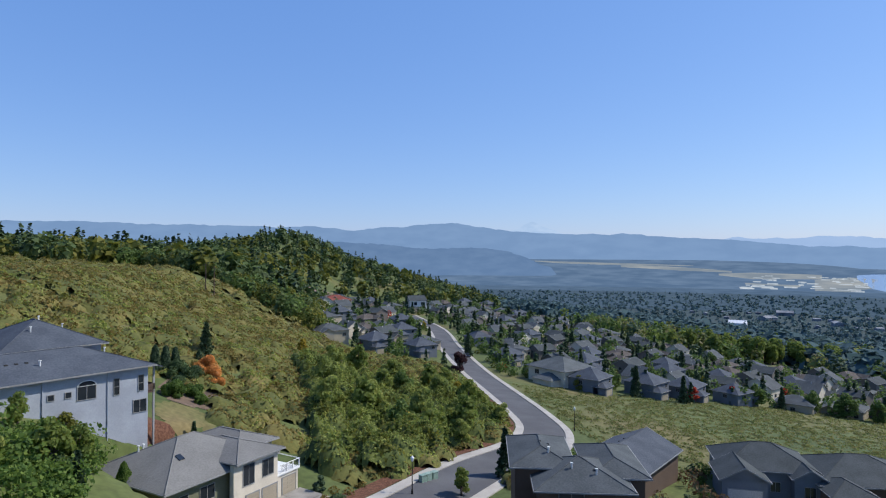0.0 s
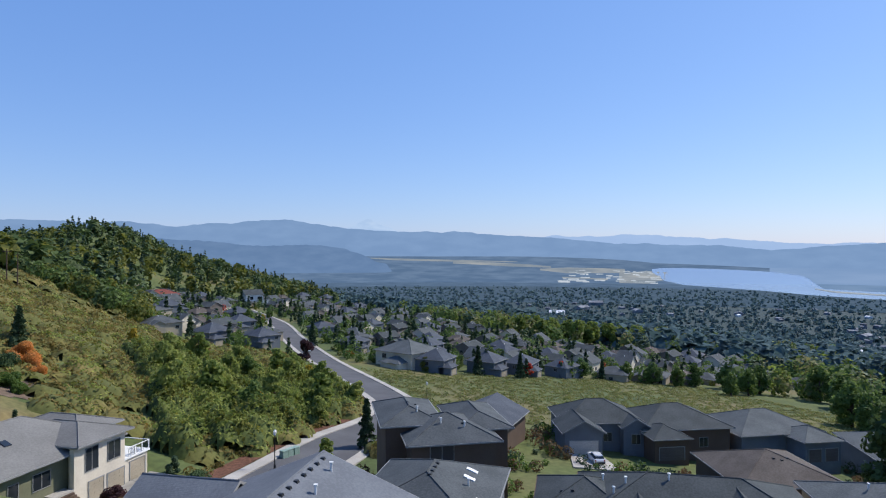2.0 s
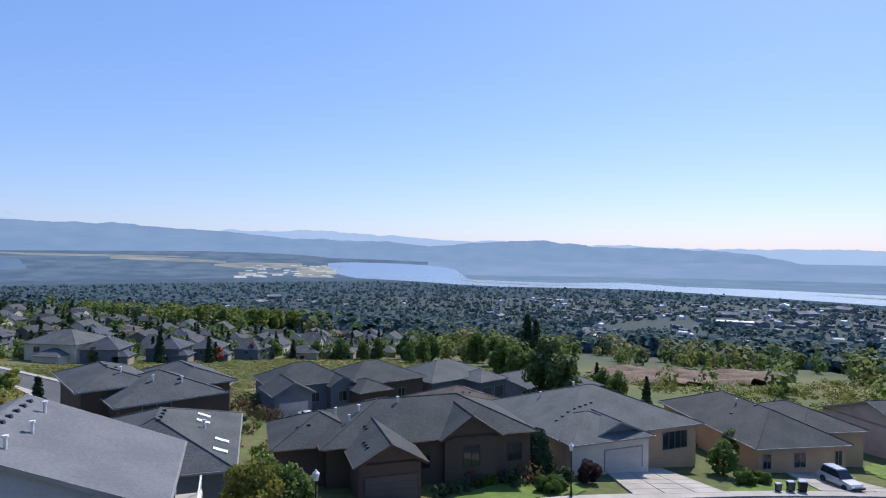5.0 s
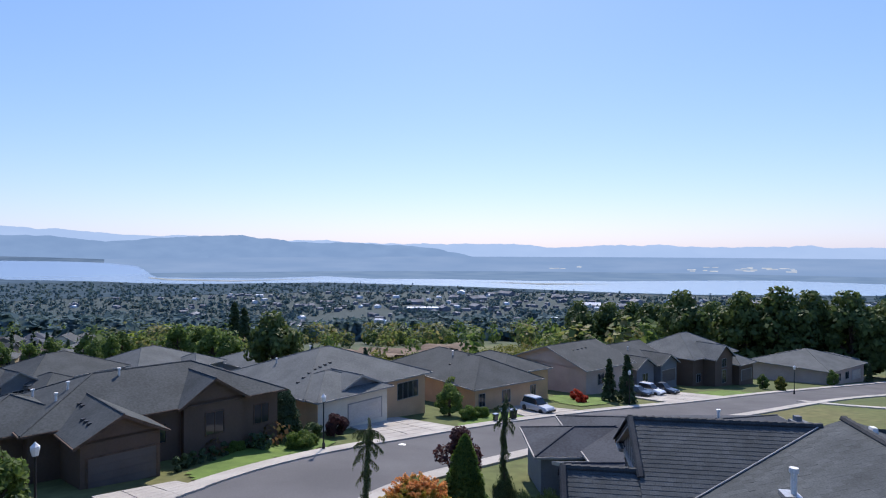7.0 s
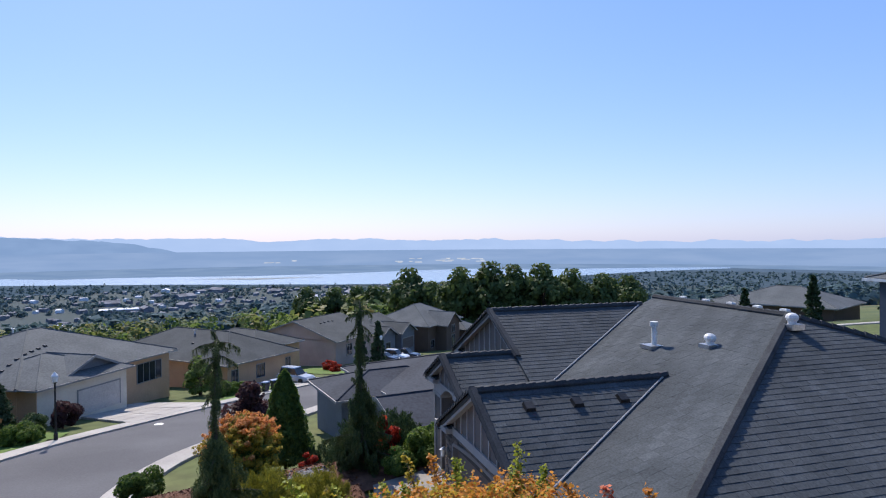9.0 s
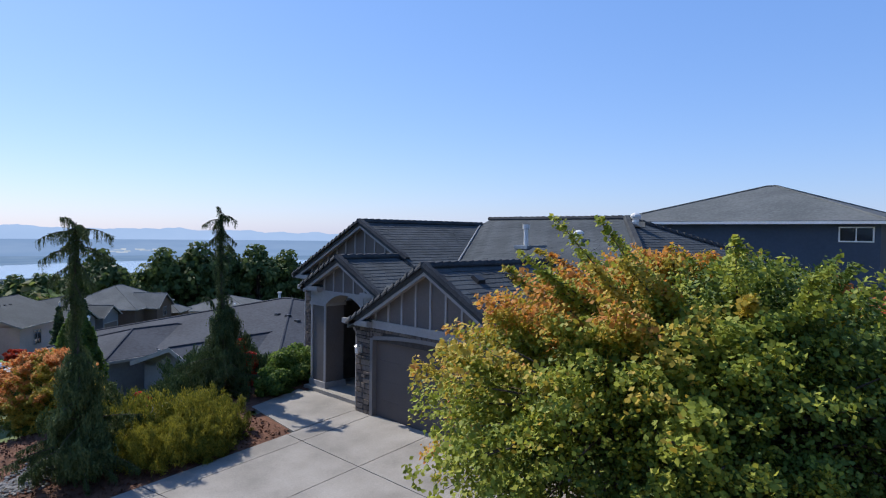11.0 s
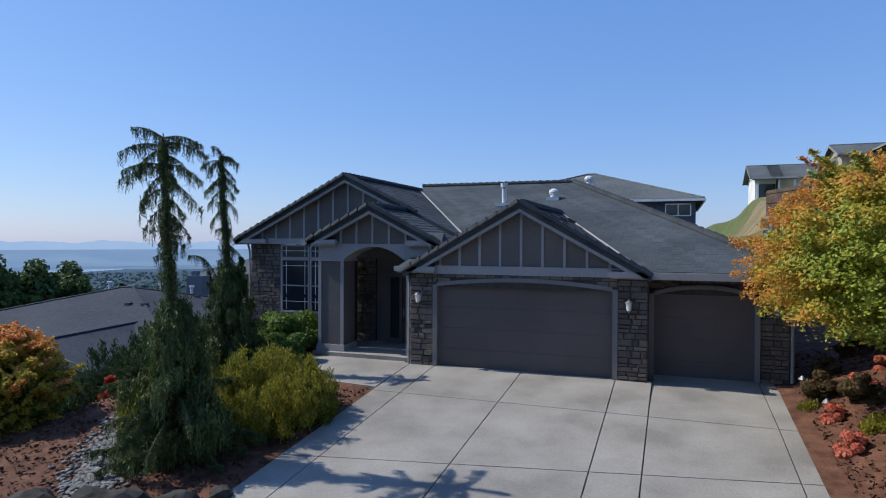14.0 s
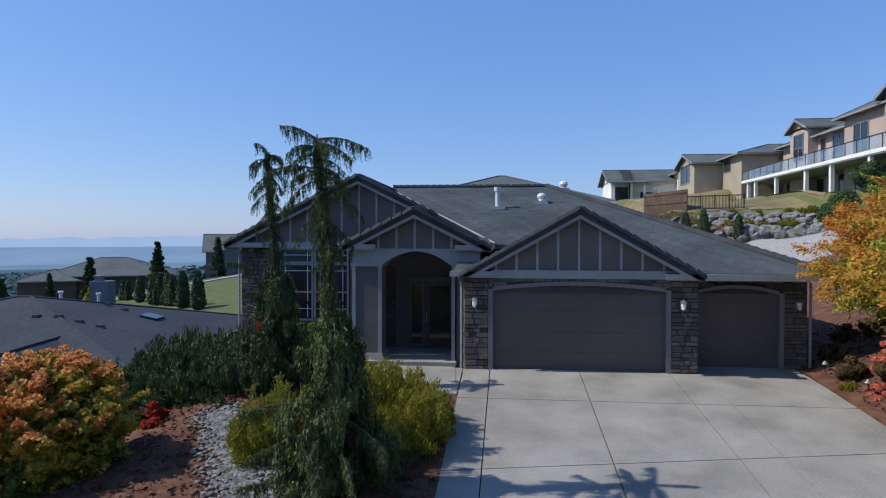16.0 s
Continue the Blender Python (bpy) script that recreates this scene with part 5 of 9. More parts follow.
def maple(x, y, h, r, seed, label, parts_mats, leaves=85000, name="maple_tree", sprays=400, size=0.043, shoots=20, sunny=0.25, ripe=0.0, leaders=(), low=0.25, climb=0.40, foot=1.0):
    """A maple turning colour: several stems, sprays of small leaves that fan outwards and up, long shoots on top.
    parts_mats run from the shaded to the ripest leaves; sunny is how far the -x side is ahead, ripe a start for all."""
    rng = np.random.default_rng(seed)
    t = thing(name, pose(x, y, zg(x, y)), label, "tree")
    wood = Mesh()
    groups = [[] for _ in parts_mats]
    dirs = [[] for _ in parts_mats]
    stems = []
    for i in range(6):
        a = i * 1.05 + 0.4 + rng.normal(0, 0.15)
        e = np.array([r * 0.42 * math.cos(a), r * 0.42 * math.sin(a), h * rng.uniform(0.5, 0.66)])
        stems.append(e)
        wood.tube([(0.05 * math.cos(a), 0.05 * math.sin(a), -0.3), (0.10 * math.cos(a), 0.10 * math.sin(a), 0.3), (0.1 * r * math.cos(a), 0.1 * r * math.sin(a), 0.2 * h), (0.3 * r * math.cos(a + 0.2), 0.3 * r * math.sin(a + 0.2), h * 0.38), tuple(e)], [0.024 * h, 0.019 * h, 0.014 * h, 0.009 * h, 0.004 * h], 7)
    n = leaves // sprays
    for i in range(sprays):
        a, u = rng.uniform(0, 2 * math.pi), rng.uniform(0, 1) ** 0.9
        z = h * (low + (0.88 - low) * u)
        edge = r * math.sqrt(max(0.03, 1 - (1.55 * (u - 0.35)) ** 2)) * (1 + 0.10 * math.sin(3 * a + 1.3) + 0.08 * math.sin(7 * a + 5 * u))
        edge *= min(1.0, foot + (1 - foot) * u / 0.45)
        reach = edge * rng.uniform(0.35, 1.0) ** 0.55
        tilt = 0.05 + 0.75 * u + rng.normal(0, 0.12)
        out = np.array([math.cos(a) * math.cos(tilt), math.sin(a) * math.cos(tilt), math.sin(tilt)])
        across = np.array([-math.sin(a), math.cos(a), 0.0])
        c = np.array([math.cos(a) * reach, math.sin(a) * reach, z])
        wide, long_ = h * rng.uniform(0.018, 0.036), h * rng.uniform(0.045, 0.085)
        s = rng.uniform(-1, 1, n) * long_ * 1.5
        q = np.clip(rng.normal(0, 1, n), -1.7, 1.7) * wide * (1.25 - 0.55 * s / (1.5 * long_))
        p = c + s[:, None] * out + q[:, None] * across
        p[:, 2] += rng.normal(0, 0.010 * h, n) - 0.3 * q ** 2 / wide - 0.03 * h * (s / long_ / 1.5) ** 2
        hue = ripe + climb * u + 0.55 * (reach / edge - 0.55) - sunny * math.cos(a) + 0.12 * math.sin(2.3 * a + 4 * u)
        k = np.clip(((hue + 0.06 * s / long_ + rng.normal(0, 0.05, n)) * len(groups) + rng.normal(0, 0.45)), 0, len(groups) - 1).astype(int)
        for g in range(len(groups)):
            if (k == g).any():
                groups[g].append(p[k == g])
                dirs[g].append(np.repeat([np.array([math.cos(a) * 0.55, math.sin(a) * 0.55, 0.9])], (k == g).sum(), 0))
        if i % 3 == 0:
            b = min(stems, key=lambda e: np.hypot(*(e - c)[:2]))
            wood.tube([tuple(0.8 * b), tuple(0.5 * (b + c) - [0, 0, 0.02 * h]), tuple(c)], [0.006 * h, 0.0035 * h, 0.001 * h], 4)
    core = ball_points(rng, leaves // 5, (0, 0, h * (low + 0.42 * (0.88 - low))), (0.78 * r * min(1, foot + 0.4), 0.78 * r * min(1, foot + 0.4), 0.40 * h * (0.88 - low) / 0.63), 0.25)
    groups[0].append(core)
    dirs[0].append(core - [0, 0, 0.2 * h])
    for i in range(shoots):
        a = rng.uniform(0, 2 * math.pi)
        b = np.array([0.5 * r * math.cos(a), 0.5 * r * math.sin(a), h * rng.uniform(0.72, 0.84)])
        way = np.array([0.75 * math.cos(a) - 0.25, 0.75 * math.sin(a) - 0.1, rng.uniform(0.5, 0.95)]) * rng.uniform(0.5, 1.05)
        m_ = 230
        s = rng.uniform(0, 1, m_)[:, None] ** 0.9
        off = rng.normal(0, 1, (m_, 3)) * [0.085, 0.085, 0.05] * (1.25 - 0.9 * s)
        q = b + way * s + off
        k = int(np.clip(rng.normal(0.62, 0.2) * len(groups), 1, len(groups) - 1))
        groups[k].append(q)
        dirs[k].append(np.repeat([np.array([way[0] * 0.5, way[1] * 0.5, 0.8])], m_, 0))
        wood.tube([tuple(b), tuple(b + 0.5 * way), tuple(b + way)], [0.016, 0.01, 0.003], 4)
    for b, e in leaders:
        b, e = np.array(b), np.array(e)
        s = rng.uniform(0, 1, 420)[:, None] ** 0.9
        groups[2].append(b + (e - b) * s + rng.normal(0, 1, (420, 3)) * [0.12, 0.12, 0.07] * (1.2 - 0.9 * s))
        dirs[2].append(np.repeat([np.array([-0.2, -0.3, 0.8])], 420, 0))
        wood.tube([tuple(b), tuple(e)], [0.018, 0.003], 4)
    part("trunk", wood, M["bark"], t, smooth=True)
    for g, d_, mt in zip(groups, dirs, parts_mats):
        if g:
            part("crown", quads_mesh("maple_crown", leaf_quads(rng, np.concatenate(g), size, 0.55, 1.3, faces=np.concatenate(d_), loose=0.6), M[mt]), None, t)
    return t


def feathery(key, h, r, n, mat, seed, size=0.035):
    """A feathery conifer bush: upright fans of fine sprays over a rounded form."""
    if key in PLANT_MESHES:
        return PLANT_MESHES[key]
    rng = np.random.default_rng(seed)
    Q = []
    puffs = [(0.0, 0.0, 1.0, 0.55)] + [(0.55 * math.cos(k * 1.12 + seed), 0.55 * math.sin(k * 1.12 + seed), rng.uniform(0.58, 0.95), rng.uniform(0.36, 0.48)) for k in range(6)]
    for i in range(170):
        px, py, pz, pr = puffs[i % len(puffs)]
        a, u = rng.uniform(0, 2 * math.pi), rng.uniform(0, 1)
        e = math.asin(u)
        tip = np.array([r * (px + pr * math.cos(e) * math.cos(a)), r * (py + pr * math.cos(e) * math.sin(a)), h * pz * (0.12 + 0.88 * u)]) * rng.uniform(0.9, 1.06)
        b = np.array([r * px + 0.35 * (tip[0] - r * px), r * py + 0.35 * (tip[1] - r * py), 0.35 * h * pz * u])
        m_ = n // 170
        s = rng.uniform(0.25, 1, m_)[:, None] ** 0.6
        c = b + (tip - b) * s + rng.normal(0, 1, (m_, 3)) * 0.055 * h * (1.25 - 0.8 * s)
        d = (tip - b) / np.linalg.norm(tip - b) + np.array([0, 0, 0.35]) + rng.normal(0, 0.55, (m_, 3))
        d /= np.linalg.norm(d, axis=1, keepdims=True)
        o = np.cross(d, rng.normal(size=(m_, 3)))
        o /= np.linalg.norm(o, axis=1, keepdims=True)
        l = (size * rng.uniform(1.3, 2.6, m_))[:, None]
        Q.append(np.stack([c - d * l, c + o * size * 0.45, c + d * l, c - o * size * 0.45], 1))
    PLANT_MESHES[key] = (None, quads_mesh(key, np.concatenate(Q), mat))
    return PLANT_MESHES[key]


def scatter_mesh(name, places, heights, radii, per, mat, seed, size=None, shape="ball", zf=ground_z, up=0.25, loose=0.55):
    """Leaf masses of many plants in one mesh. Arrays of plan places, heights and radii."""
    rng = np.random.default_rng(seed)
    n = len(places)
    z0 = zf(places[:, 0], places[:, 1])
    u = rng.uniform(0, 1, (n, per))
    a = rng.uniform(0, 2 * math.pi, (n, per))
    if shape == "cone":
        rr = radii[:, None] * (1 - u) ** 0.9 * np.sqrt(rng.uniform(0.2, 1, (n, per)))
        zz = heights[:, None] * (0.08 + 0.92 * u)
    else:
        el = np.arcsin(np.clip(2 * u - 1, -1, 1))
        bump = 1 + 0.35 * np.sin(3 * a + np.arange(n)[:, None]) * np.cos(2 * el + 0.7 * np.arange(n)[:, None])
        rr = radii[:, None] * np.cos(el) * bump * rng.uniform(0.7, 1, (n, per))
        zz = heights[:, None] * (0.5 + 0.5 * np.sin(el) * rng.uniform(0.75, 1.08, (n, per)) * (0.85 + 0.15 * bump))
    c = np.stack([places[:, 0, None] + rr * np.cos(a), places[:, 1, None] + rr * np.sin(a), z0[:, None] + zz], -1)
    s = (size if size is not None else 0.22 * radii)[:, None] * rng.uniform(0.6, 1.3, (n, per))
    c0, c, s = c, c.reshape(-1, 3), s.ravel()
    mid = np.stack([places[:, 0], places[:, 1], z0 + heights * (0.1 if shape == "cone" else 0.4)], -1)[:, None]
    face = ((c0 - mid) * ([1, 1, 0.35] if shape == "cone" else [1, 1, 1])).reshape(-1, 3)
    face = face / (np.linalg.norm(face, axis=1, keepdims=True) + 1e-9) + [0, 0, up]
    return quads_mesh(name, leaf_quads(rng, c, s, 0.2, 1.3, faces=face, loose=loose), mat)


def strewn(rng, n, ok, x0, x1, y0, y1):
    """n plan places in a rectangle that pass a test on arrays."""
    out = np.zeros((0, 2))
    while len(out) < n:
        p = np.stack([rng.uniform(x0, x1, 4 * n), rng.uniform(y0, y1, 4 * n)], 1)
        out = np.concatenate([out, p[ok(p[:, 0], p[:, 1])]])
    return out[:n]


# ---- the lot: drive, beds, plants by the stone-faced garage ----
drive = tagged(new("driveway"), "pale grey concrete driveway in jointed slabs", "driveway", kind="structure")
xs = [-0.86, -0.08, 2.47, 4.96, 5.86, 8.40, 9.12]
ROWS = [lambda x: 0.98, lambda x: -2.42, lambda x: -6.2 + 0.165 * x, lambda x: -9.9 + 0.10 * x, lambda x: -13.4]
for i in range(6):
    for j in range(4):
        x0, x1 = xs[i] + 0.012, xs[i + 1] - 0.012
        top = [0.06 if i < 4 else 0.98] * 2 if j == 0 else [ROWS[j](x) - 0.012 for x in (x0, x1)]
        end = [ROWS[j + 1](x) + 0.012 for x in (x0, x1)]
        xa, xb = x0 - (0.7 if i == 0 and j == 3 else 0), x1 + (0.7 if i == 5 and j == 3 else 0)
        c = [(x0, top[0]), (x1, top[1]), (xb, end[1]), (xa, end[0])]
        part("slab", Mesh().slab([(x, y, 0.1 * min(y, 0) + 0.02) for x, y in c], (0, 0, -0.25)), M["concrete"], drive)
walkway = tagged(new("walkway"), "pale concrete walk to the porch", "walkway", kind="structure")
part("slab", Mesh().slab([(-4.3, 0.1, 0.005), (-1.12, 0.1, 0.005), (-0.88, -2.2, -0.19), (-3.9, -1.9, -0.17)], (0, 0, -0.2)), M["concrete"], walkway)
part("slab", Mesh().slab([(-1.1, 0.06, 0.012), (-0.88, 0.06, 0.012), (-0.88, -2.2, -0.185)], (0, 0, -0.2)), M["concrete"], walkway)


def bed(name, pts, mat, lift, label, step=0.5):
    """A planting bed over a plan outline, following the ground."""
    line = smooth_line([*pts, pts[0]], 0.6)
    xs_, ys_ = np.arange(line[:, 0].min(), line[:, 0].max() + step, step), np.arange(line[:, 1].min(), line[:, 1].max() + step, step)

    def inside(x, y):
        res = np.zeros(len(x), bool)
        for (ax, ay), (bx, by) in zip(line, np.roll(line, -1, 0)):
            hit = ((ay > y) != (by > y)) & (x < (bx - ax) * (y - ay) / (by - ay + 1e-12) + ax)
            res ^= hit
        return res
    return tagged(new(name, grid_mesh(name, xs_, ys_, lambda x, y: ground_z(x, y) + lift, M[mat], inside)), label, "bed", kind="structure")


bed("mulch_bed", [(-13, -11.5), (-8, -12.8), (-3, -13.0), (-0.9, -12.6), (-0.9, -2.3), (-3.9, -2.0), (-4.4, 3.2), (-9.5, 3.3), (-11.5, 6), (-13.5, -3)], "mulch", 0.10, "red-brown bark mulch bed under the conifers", 0.4)
bed("mulch_bank", [(8.7, 0.9), (8.7, -1.5), (8.7, -3.5), (8.7, -6), (8.7, -9.5), (8.7, -12.8), (13, -13.5), (18, -10), (21, 0), (19, 14), (12, 16), (9.4, 12)], "mulch", 0.12, "red-brown bark mulch bank beside the drive", 0.35)
rngp = np.random.default_rng(5)
# river stones in a dry bed
st = Mesh()
for i in range(3000):
    u = rngp.uniform(0, 0.86)
    x = float(np.interp(u, [0, 0.6, 1], [-6.5, -4.4, -2.7])) + rngp.normal(0, 0.25)
    y = float(np.interp(u, [0, 0.6, 1], [-3.7, -7.2, -9.3])) + rngp.normal(0, 0.30)
    q = rngp.uniform(0.03, 0.068)
    st.ball((x, y, zg(x, y) + 0.12), q * rngp.uniform(0.8, 1.4), q, q * 0.55, 6, 4)
tagged(new("river_stones", st.data("river_stones", M["river_stone"], True)), "rounded grey river stones in a dry bed", "stones", kind="stuff")
# bark chips on the mulch
tagged(new("bark_chips", quads_mesh("bark_chips", leaf_quads(rngp, np.array([(x, y, zg(x, y) + 0.14) for x, y in zip(
    np.concatenate([rngp.uniform(-8, -0.9, 5000), rngp.uniform(9.1, 14, 5000)]), np.concatenate([rngp.uniform(-12, -2.3, 5000), rngp.uniform(-10, 4, 5000)]))]), 0.028, 0.7, 1.8), M["mulch"])),
    "loose bark chips on the beds", "mulch", kind="stuff")

weeping(-2.75, -7.2, 6.5, 11, [(0.97, 66, 0.85, 0.12, 0.35), (0.96, 246, 0.85, 0.12, 0.4), (0.905, 60, 0.75, 0.08, 0.5), (0.895, 250, 0.8, 0.08, 0.5), (0.985, 186, 0.62, 0.22, 0.0), (0.985, 5, 0.95, 0.12, 0.35), (0.97, 300, 0.5, 0.1, 0.6), (0.95, 120, 0.45, 0.1, 0.6), (0.945, 190, 0.55, 0.08, 0.6), (0.93, 20, 0.5, 0.05, 0.7), (0.90, 182, 1.05, 0.18, 0.25), (0.88, 330, 0.7, 0.1, 0.6), (0.87, 175, 0.8, 0.05, 0.75), (0.85, 10, 0.75, 0.05, 0.8), (0.83, 260, 0.6, 0.05, 0.8),
    (0.80, 90, 0.5, 0.05, 0.8), (0.78, 185, 0.5, 0.0, 0.9), (0.76, 0, 0.5, 0.0, 0.9), (0.72, 300, 0.4, 0.0, 0.9), (0.5, 30, 0.35, 0.05, 0.6), (0.42, 350, 0.6, 0.05, 0.5), (0.24, 190, 1.7, 0.25, 0.2), (0.16, 200, 1.5, 0.15, 0.3), (0.14, 340, 1.2, 0.15, 0.3)], 1.4, "tall weeping cypress with hanging grey-green sprays")
weeping(-5.75, -2.0, 6.5, 12, [(0.97, 60, 0.5, 0.1, 0.5), (0.95, 240, 0.6, 0.1, 0.5), (0.885, 65, 0.5, 0.0, 0.8), (0.87, 245, 0.55, 0.0, 0.8), (0.985, 175, 0.35, 0.25, 0.0), (0.97, 10, 0.42, 0.1, 0.5), (0.95, 190, 0.5, 0.05, 0.8), (0.92, 350, 0.45, 0.05, 0.9), (0.9, 300, 0.4, 0.0, 0.9), (0.88, 170, 0.55, 0.05, 0.8), (0.85, 80, 0.4, 0.0, 0.9), (0.82, 190, 0.5, 0.0, 0.9), (0.78, 20, 0.45, 0.0, 1.0), (0.74, 180, 0.45, 0.0, 1.0),
    (0.66, 350, 0.35, 0.0, 1.0), (0.58, 30, 0.35, 0.0, 0.8), (0.30, 183, 1.35, 1.5, 0.0), (0.27, 175, 0.9, 0.9, 0.0)], 1.3, "slimmer weeping cypress with a bent leader")
maple(11.05, -3.4, 5.4, 3.25, 21, "broad maple turning green to orange beside the drive", ["maple_green", "maple_green", "maple_lime", "maple_lime", "maple_gold", "maple_amber"], 170000, sprays=760, size=0.0265, shoots=30, sunny=0.30, ripe=0.09, low=0.36, leaders=[((-0.1, -1.1, 4.1), (-0.72, -2.2, 5.42)), ((0.25, -1.2, 4.2), (-0.2, -2.05, 5.38)), ((0.9, -0.9, 4.3), (1.1, -1.6, 5.2)), ((-1.2, -0.8, 3.9), (-2.0, -1.5, 4.75))])
maple(12.0, -0.5, 4.2, 2.1, 22, "smaller maple turning orange on the bank", ["maple_green", "maple_gold", "maple_amber", "maple_amber", "leaf_coral"], 45000, sprays=260, size=0.031, shoots=10, sunny=-0.05, ripe=0.22)
B_ORANGE = broad_meshes("orange_maple", 2.6, 1.9, 26000, 0.032, M["leaf_orange"], 31, 16, 0.3)
B_GOLD = feathery("gold_bush", 1.95, 1.15, 17000, M["leaf_feather"], 32, 0.030)
B_GREEN = broad_meshes("green_bush", 1.3, 1.2, 6500, 0.045, M["leaf_bush"], 33, 12, 0.15, False)
B_JUNIPER = broad_meshes("clipped_juniper", 1.9, 1.5, 7000, 0.05, M["leaf_juniper"], 34, 24, 0.1, False)
B_HEDGE = feathery("juniper_hedge", 1.85, 1.55, 12000, M["leaf_juniper"], 34, 0.041)
B_RED = broad_meshes("red_shrub", 0.6, 0.36, 2600, 0.026, M["leaf_red"], 35, 8, 0.1, False)
B_BROWN = broad_meshes("bronze_shrub", 0.7, 0.5, 3200, 0.028, M["leaf_bronze"], 36, 8, 0.1, False)
maple(-8.85, -6.5, 3.1, 1.7, 27, "low spreading maple with orange autumn leaves", ["maple_green", "maple_green", "maple_gold", "maple_gold", "leaf_orange", "leaf_salmon"], 76000, "orange_maple", 460, 0.029, 0, 0.0, -0.13, low=0.05, climb=0.80, foot=0.45)
for x, y, s, r in ((-1.85, -4.3, 0.92, 0), (-2.8, -4.9, 0.98, 1.2), (-1.6, -5.4, 0.8, 2.2), (-3.4, -4.0, 0.82, 3.0), (-4.3, -5.9, 0.85, 4.0), (-2.3, -3.6, 0.7, 5.0), (-1.35, -4.7, 0.62, 0.7), (-2.2, -5.9, 0.66, 1.9)):
    plant("gold_conifer_bush", "feathery gold-green conifer bush beside the drive", "shrub", B_GOLD, x, y, s, r, "bushes by the drive")
for x, y, s, r in ((-5.2, 0.6, 1.0, 0), (-6.3, 1.2, 0.9, 1.0), (-4.6, -0.6, 0.7, 2.0)):
    plant("green_shrub", "glossy bright green shrub below the window", "shrub", B_GREEN, x, y, s, r, "shrubs below the window")
for x, y, s, r in ((-7.0, -1.9, 1.0, 0), (-8.4, -1.6, 1.05, 1.0), (-9.9, -1.2, 1.05, 2.0), (-11.4, -0.8, 1.1, 2.7), (-7.6, -0.2, 1.0, 0.6), (-9.2, 0.2, 1.05, 4), (-10.8, 0.8, 1.1, 5), (-12.6, -2.6, 0.9, 3)):
    plant("juniper_hedge", "dense dark green hedge at the edge of the bed", "hedge", B_HEDGE, x, y, s, r, "hedge of the left bed", z=min(zg(x, y) + 0.25, -0.75), sz=1.05)
plant("green_shrub", "round yellow-green shrub beside the pavement", "shrub", B_GREEN, -9.3, -10.4, 0.9, 1.0)
plant("red_shrub", "small shrub with bright red leaves in mulch", "shrub", B_RED, -8.1, -3.9, 1.15)
plant("red_shrub", "small shrub with bright red leaves by the house corner", "shrub", B_RED, -6.5, -0.9, 1.9, 0, sz=3.0)
for x, y, s in ((9.4, -1.95, 0.85), (9.35, -3.5, 0.95), (10.9, 0.2, 0.8), (10.2, -0.7, 0.9)):
    plant("red_ground_shrub", "low coral-red shrub in the mulch bank", "shrub", broad_meshes("coral_shrub", 0.6, 0.36, 2600, 0.026, M["leaf_coral"], 37, 8, 0.1, False), x, y, s, x, "red shrubs of the bank")
for x, y, s in ((9.5, -0.7, 1.0), (10.1, -1.5, 1.0), (11.6, 1.8, 1.1), (10.8, 2.2, 0.9), (9.9, 1.0, 0.8)):
    plant("bronze_shrub", "dull bronze-leaved low shrub in the mulch bank", "shrub", B_BROWN, x, y, s, y, "bronze shrubs of the bank")
ub = thing("utility_box", pose(10.9, -5.0, zg(10.9, -5.0), 0, 0, 12), "pale green metal utility pedestal in the mulch", "utility box")
part("body", Mesh().box(-0.17, 0.17, -0.16, 0.16, -0.2, 0.62, bevel=0.03), M["green_box"], ub)
part("lid", Mesh().box(-0.19, 0.19, -0.18, 0.18, 0.62, 0.72, bevel=0.05), M["green_box"], ub)
ub = thing("utility_box", pose(11.42, -5.2, zg(11.42, -5.2), 0, 0, 15), "pale grey metal utility post with a dark mark", "utility box")
part("body", Mesh().box(-0.2, 0.2, -0.16, 0.16, -0.2, 0.85, bevel=0.04), M["white_metal"], ub)
part("mark", Mesh().box(-0.06, 0.04, -0.168, -0.158, 0.3, 0.65), M["black_metal"], ub)
for x, y in ((9.25, 0.2), (9.4, -1.6)):
    gl_ = thing("path_light", pose(x, y, zg(x, y)), "small dark path light in the mulch", "lamp", "path lights")
    part("stem", Mesh().tube([(0, 0, -0.1), (0, 0, 0.35)], [0.015, 0.015], 6), M["black_metal"], gl_)
    part("cap", Mesh().tube([(0, 0, 0.33), (0, 0, 0.42)], [0.09, 0.02], 8), M["metal"], gl_)
for x, y, s in ((9.95, -2.9, 0.75), (9.15, -1.15, 0.6)):
    plant("gold_shrub", "small yellow-green shrub in the mulch", "shrub", feathery("small_gold", 0.6, 0.4, 2400, M["leaf_feather"], 38, 0.026), x, y, s, x, "small shrubs of the bank")
# boulders at the foot of the left bed
for i, (x, y, s) in enumerate(((-3.6, -9.4, 0.6), (-2.2, -9.2, 0.8), (-1.3, -8.7, 0.55), (-0.9, -8.0, 0.35), (-5.6, -9.9, 0.45), (-1.5, -9.9, 0.5))):
    m_ = Mesh().ball((0, 0, 0), 0.8, 0.6, 0.48, 11, 8)
    m_.v = [tuple(np.array(p) * (1 + 0.13 * math.sin(5.1 * p[0] + i) * math.cos(4.3 * p[1] + 2 * i) + 0.10 * math.sin(9 * p[2] + 7 * p[0] + i))) for p in m_.v]
    b_ = part("boulder", m_, M["dark_rock"], m=pose(x, y, zg(x, y) + 0.28 * s, 6, 8, 47 * i) @ Matrix.Scale(s, 4))
    tagged(b_, "weathered grey boulder at the edge of the mulch bed", "boulder", "boulders of the bed")


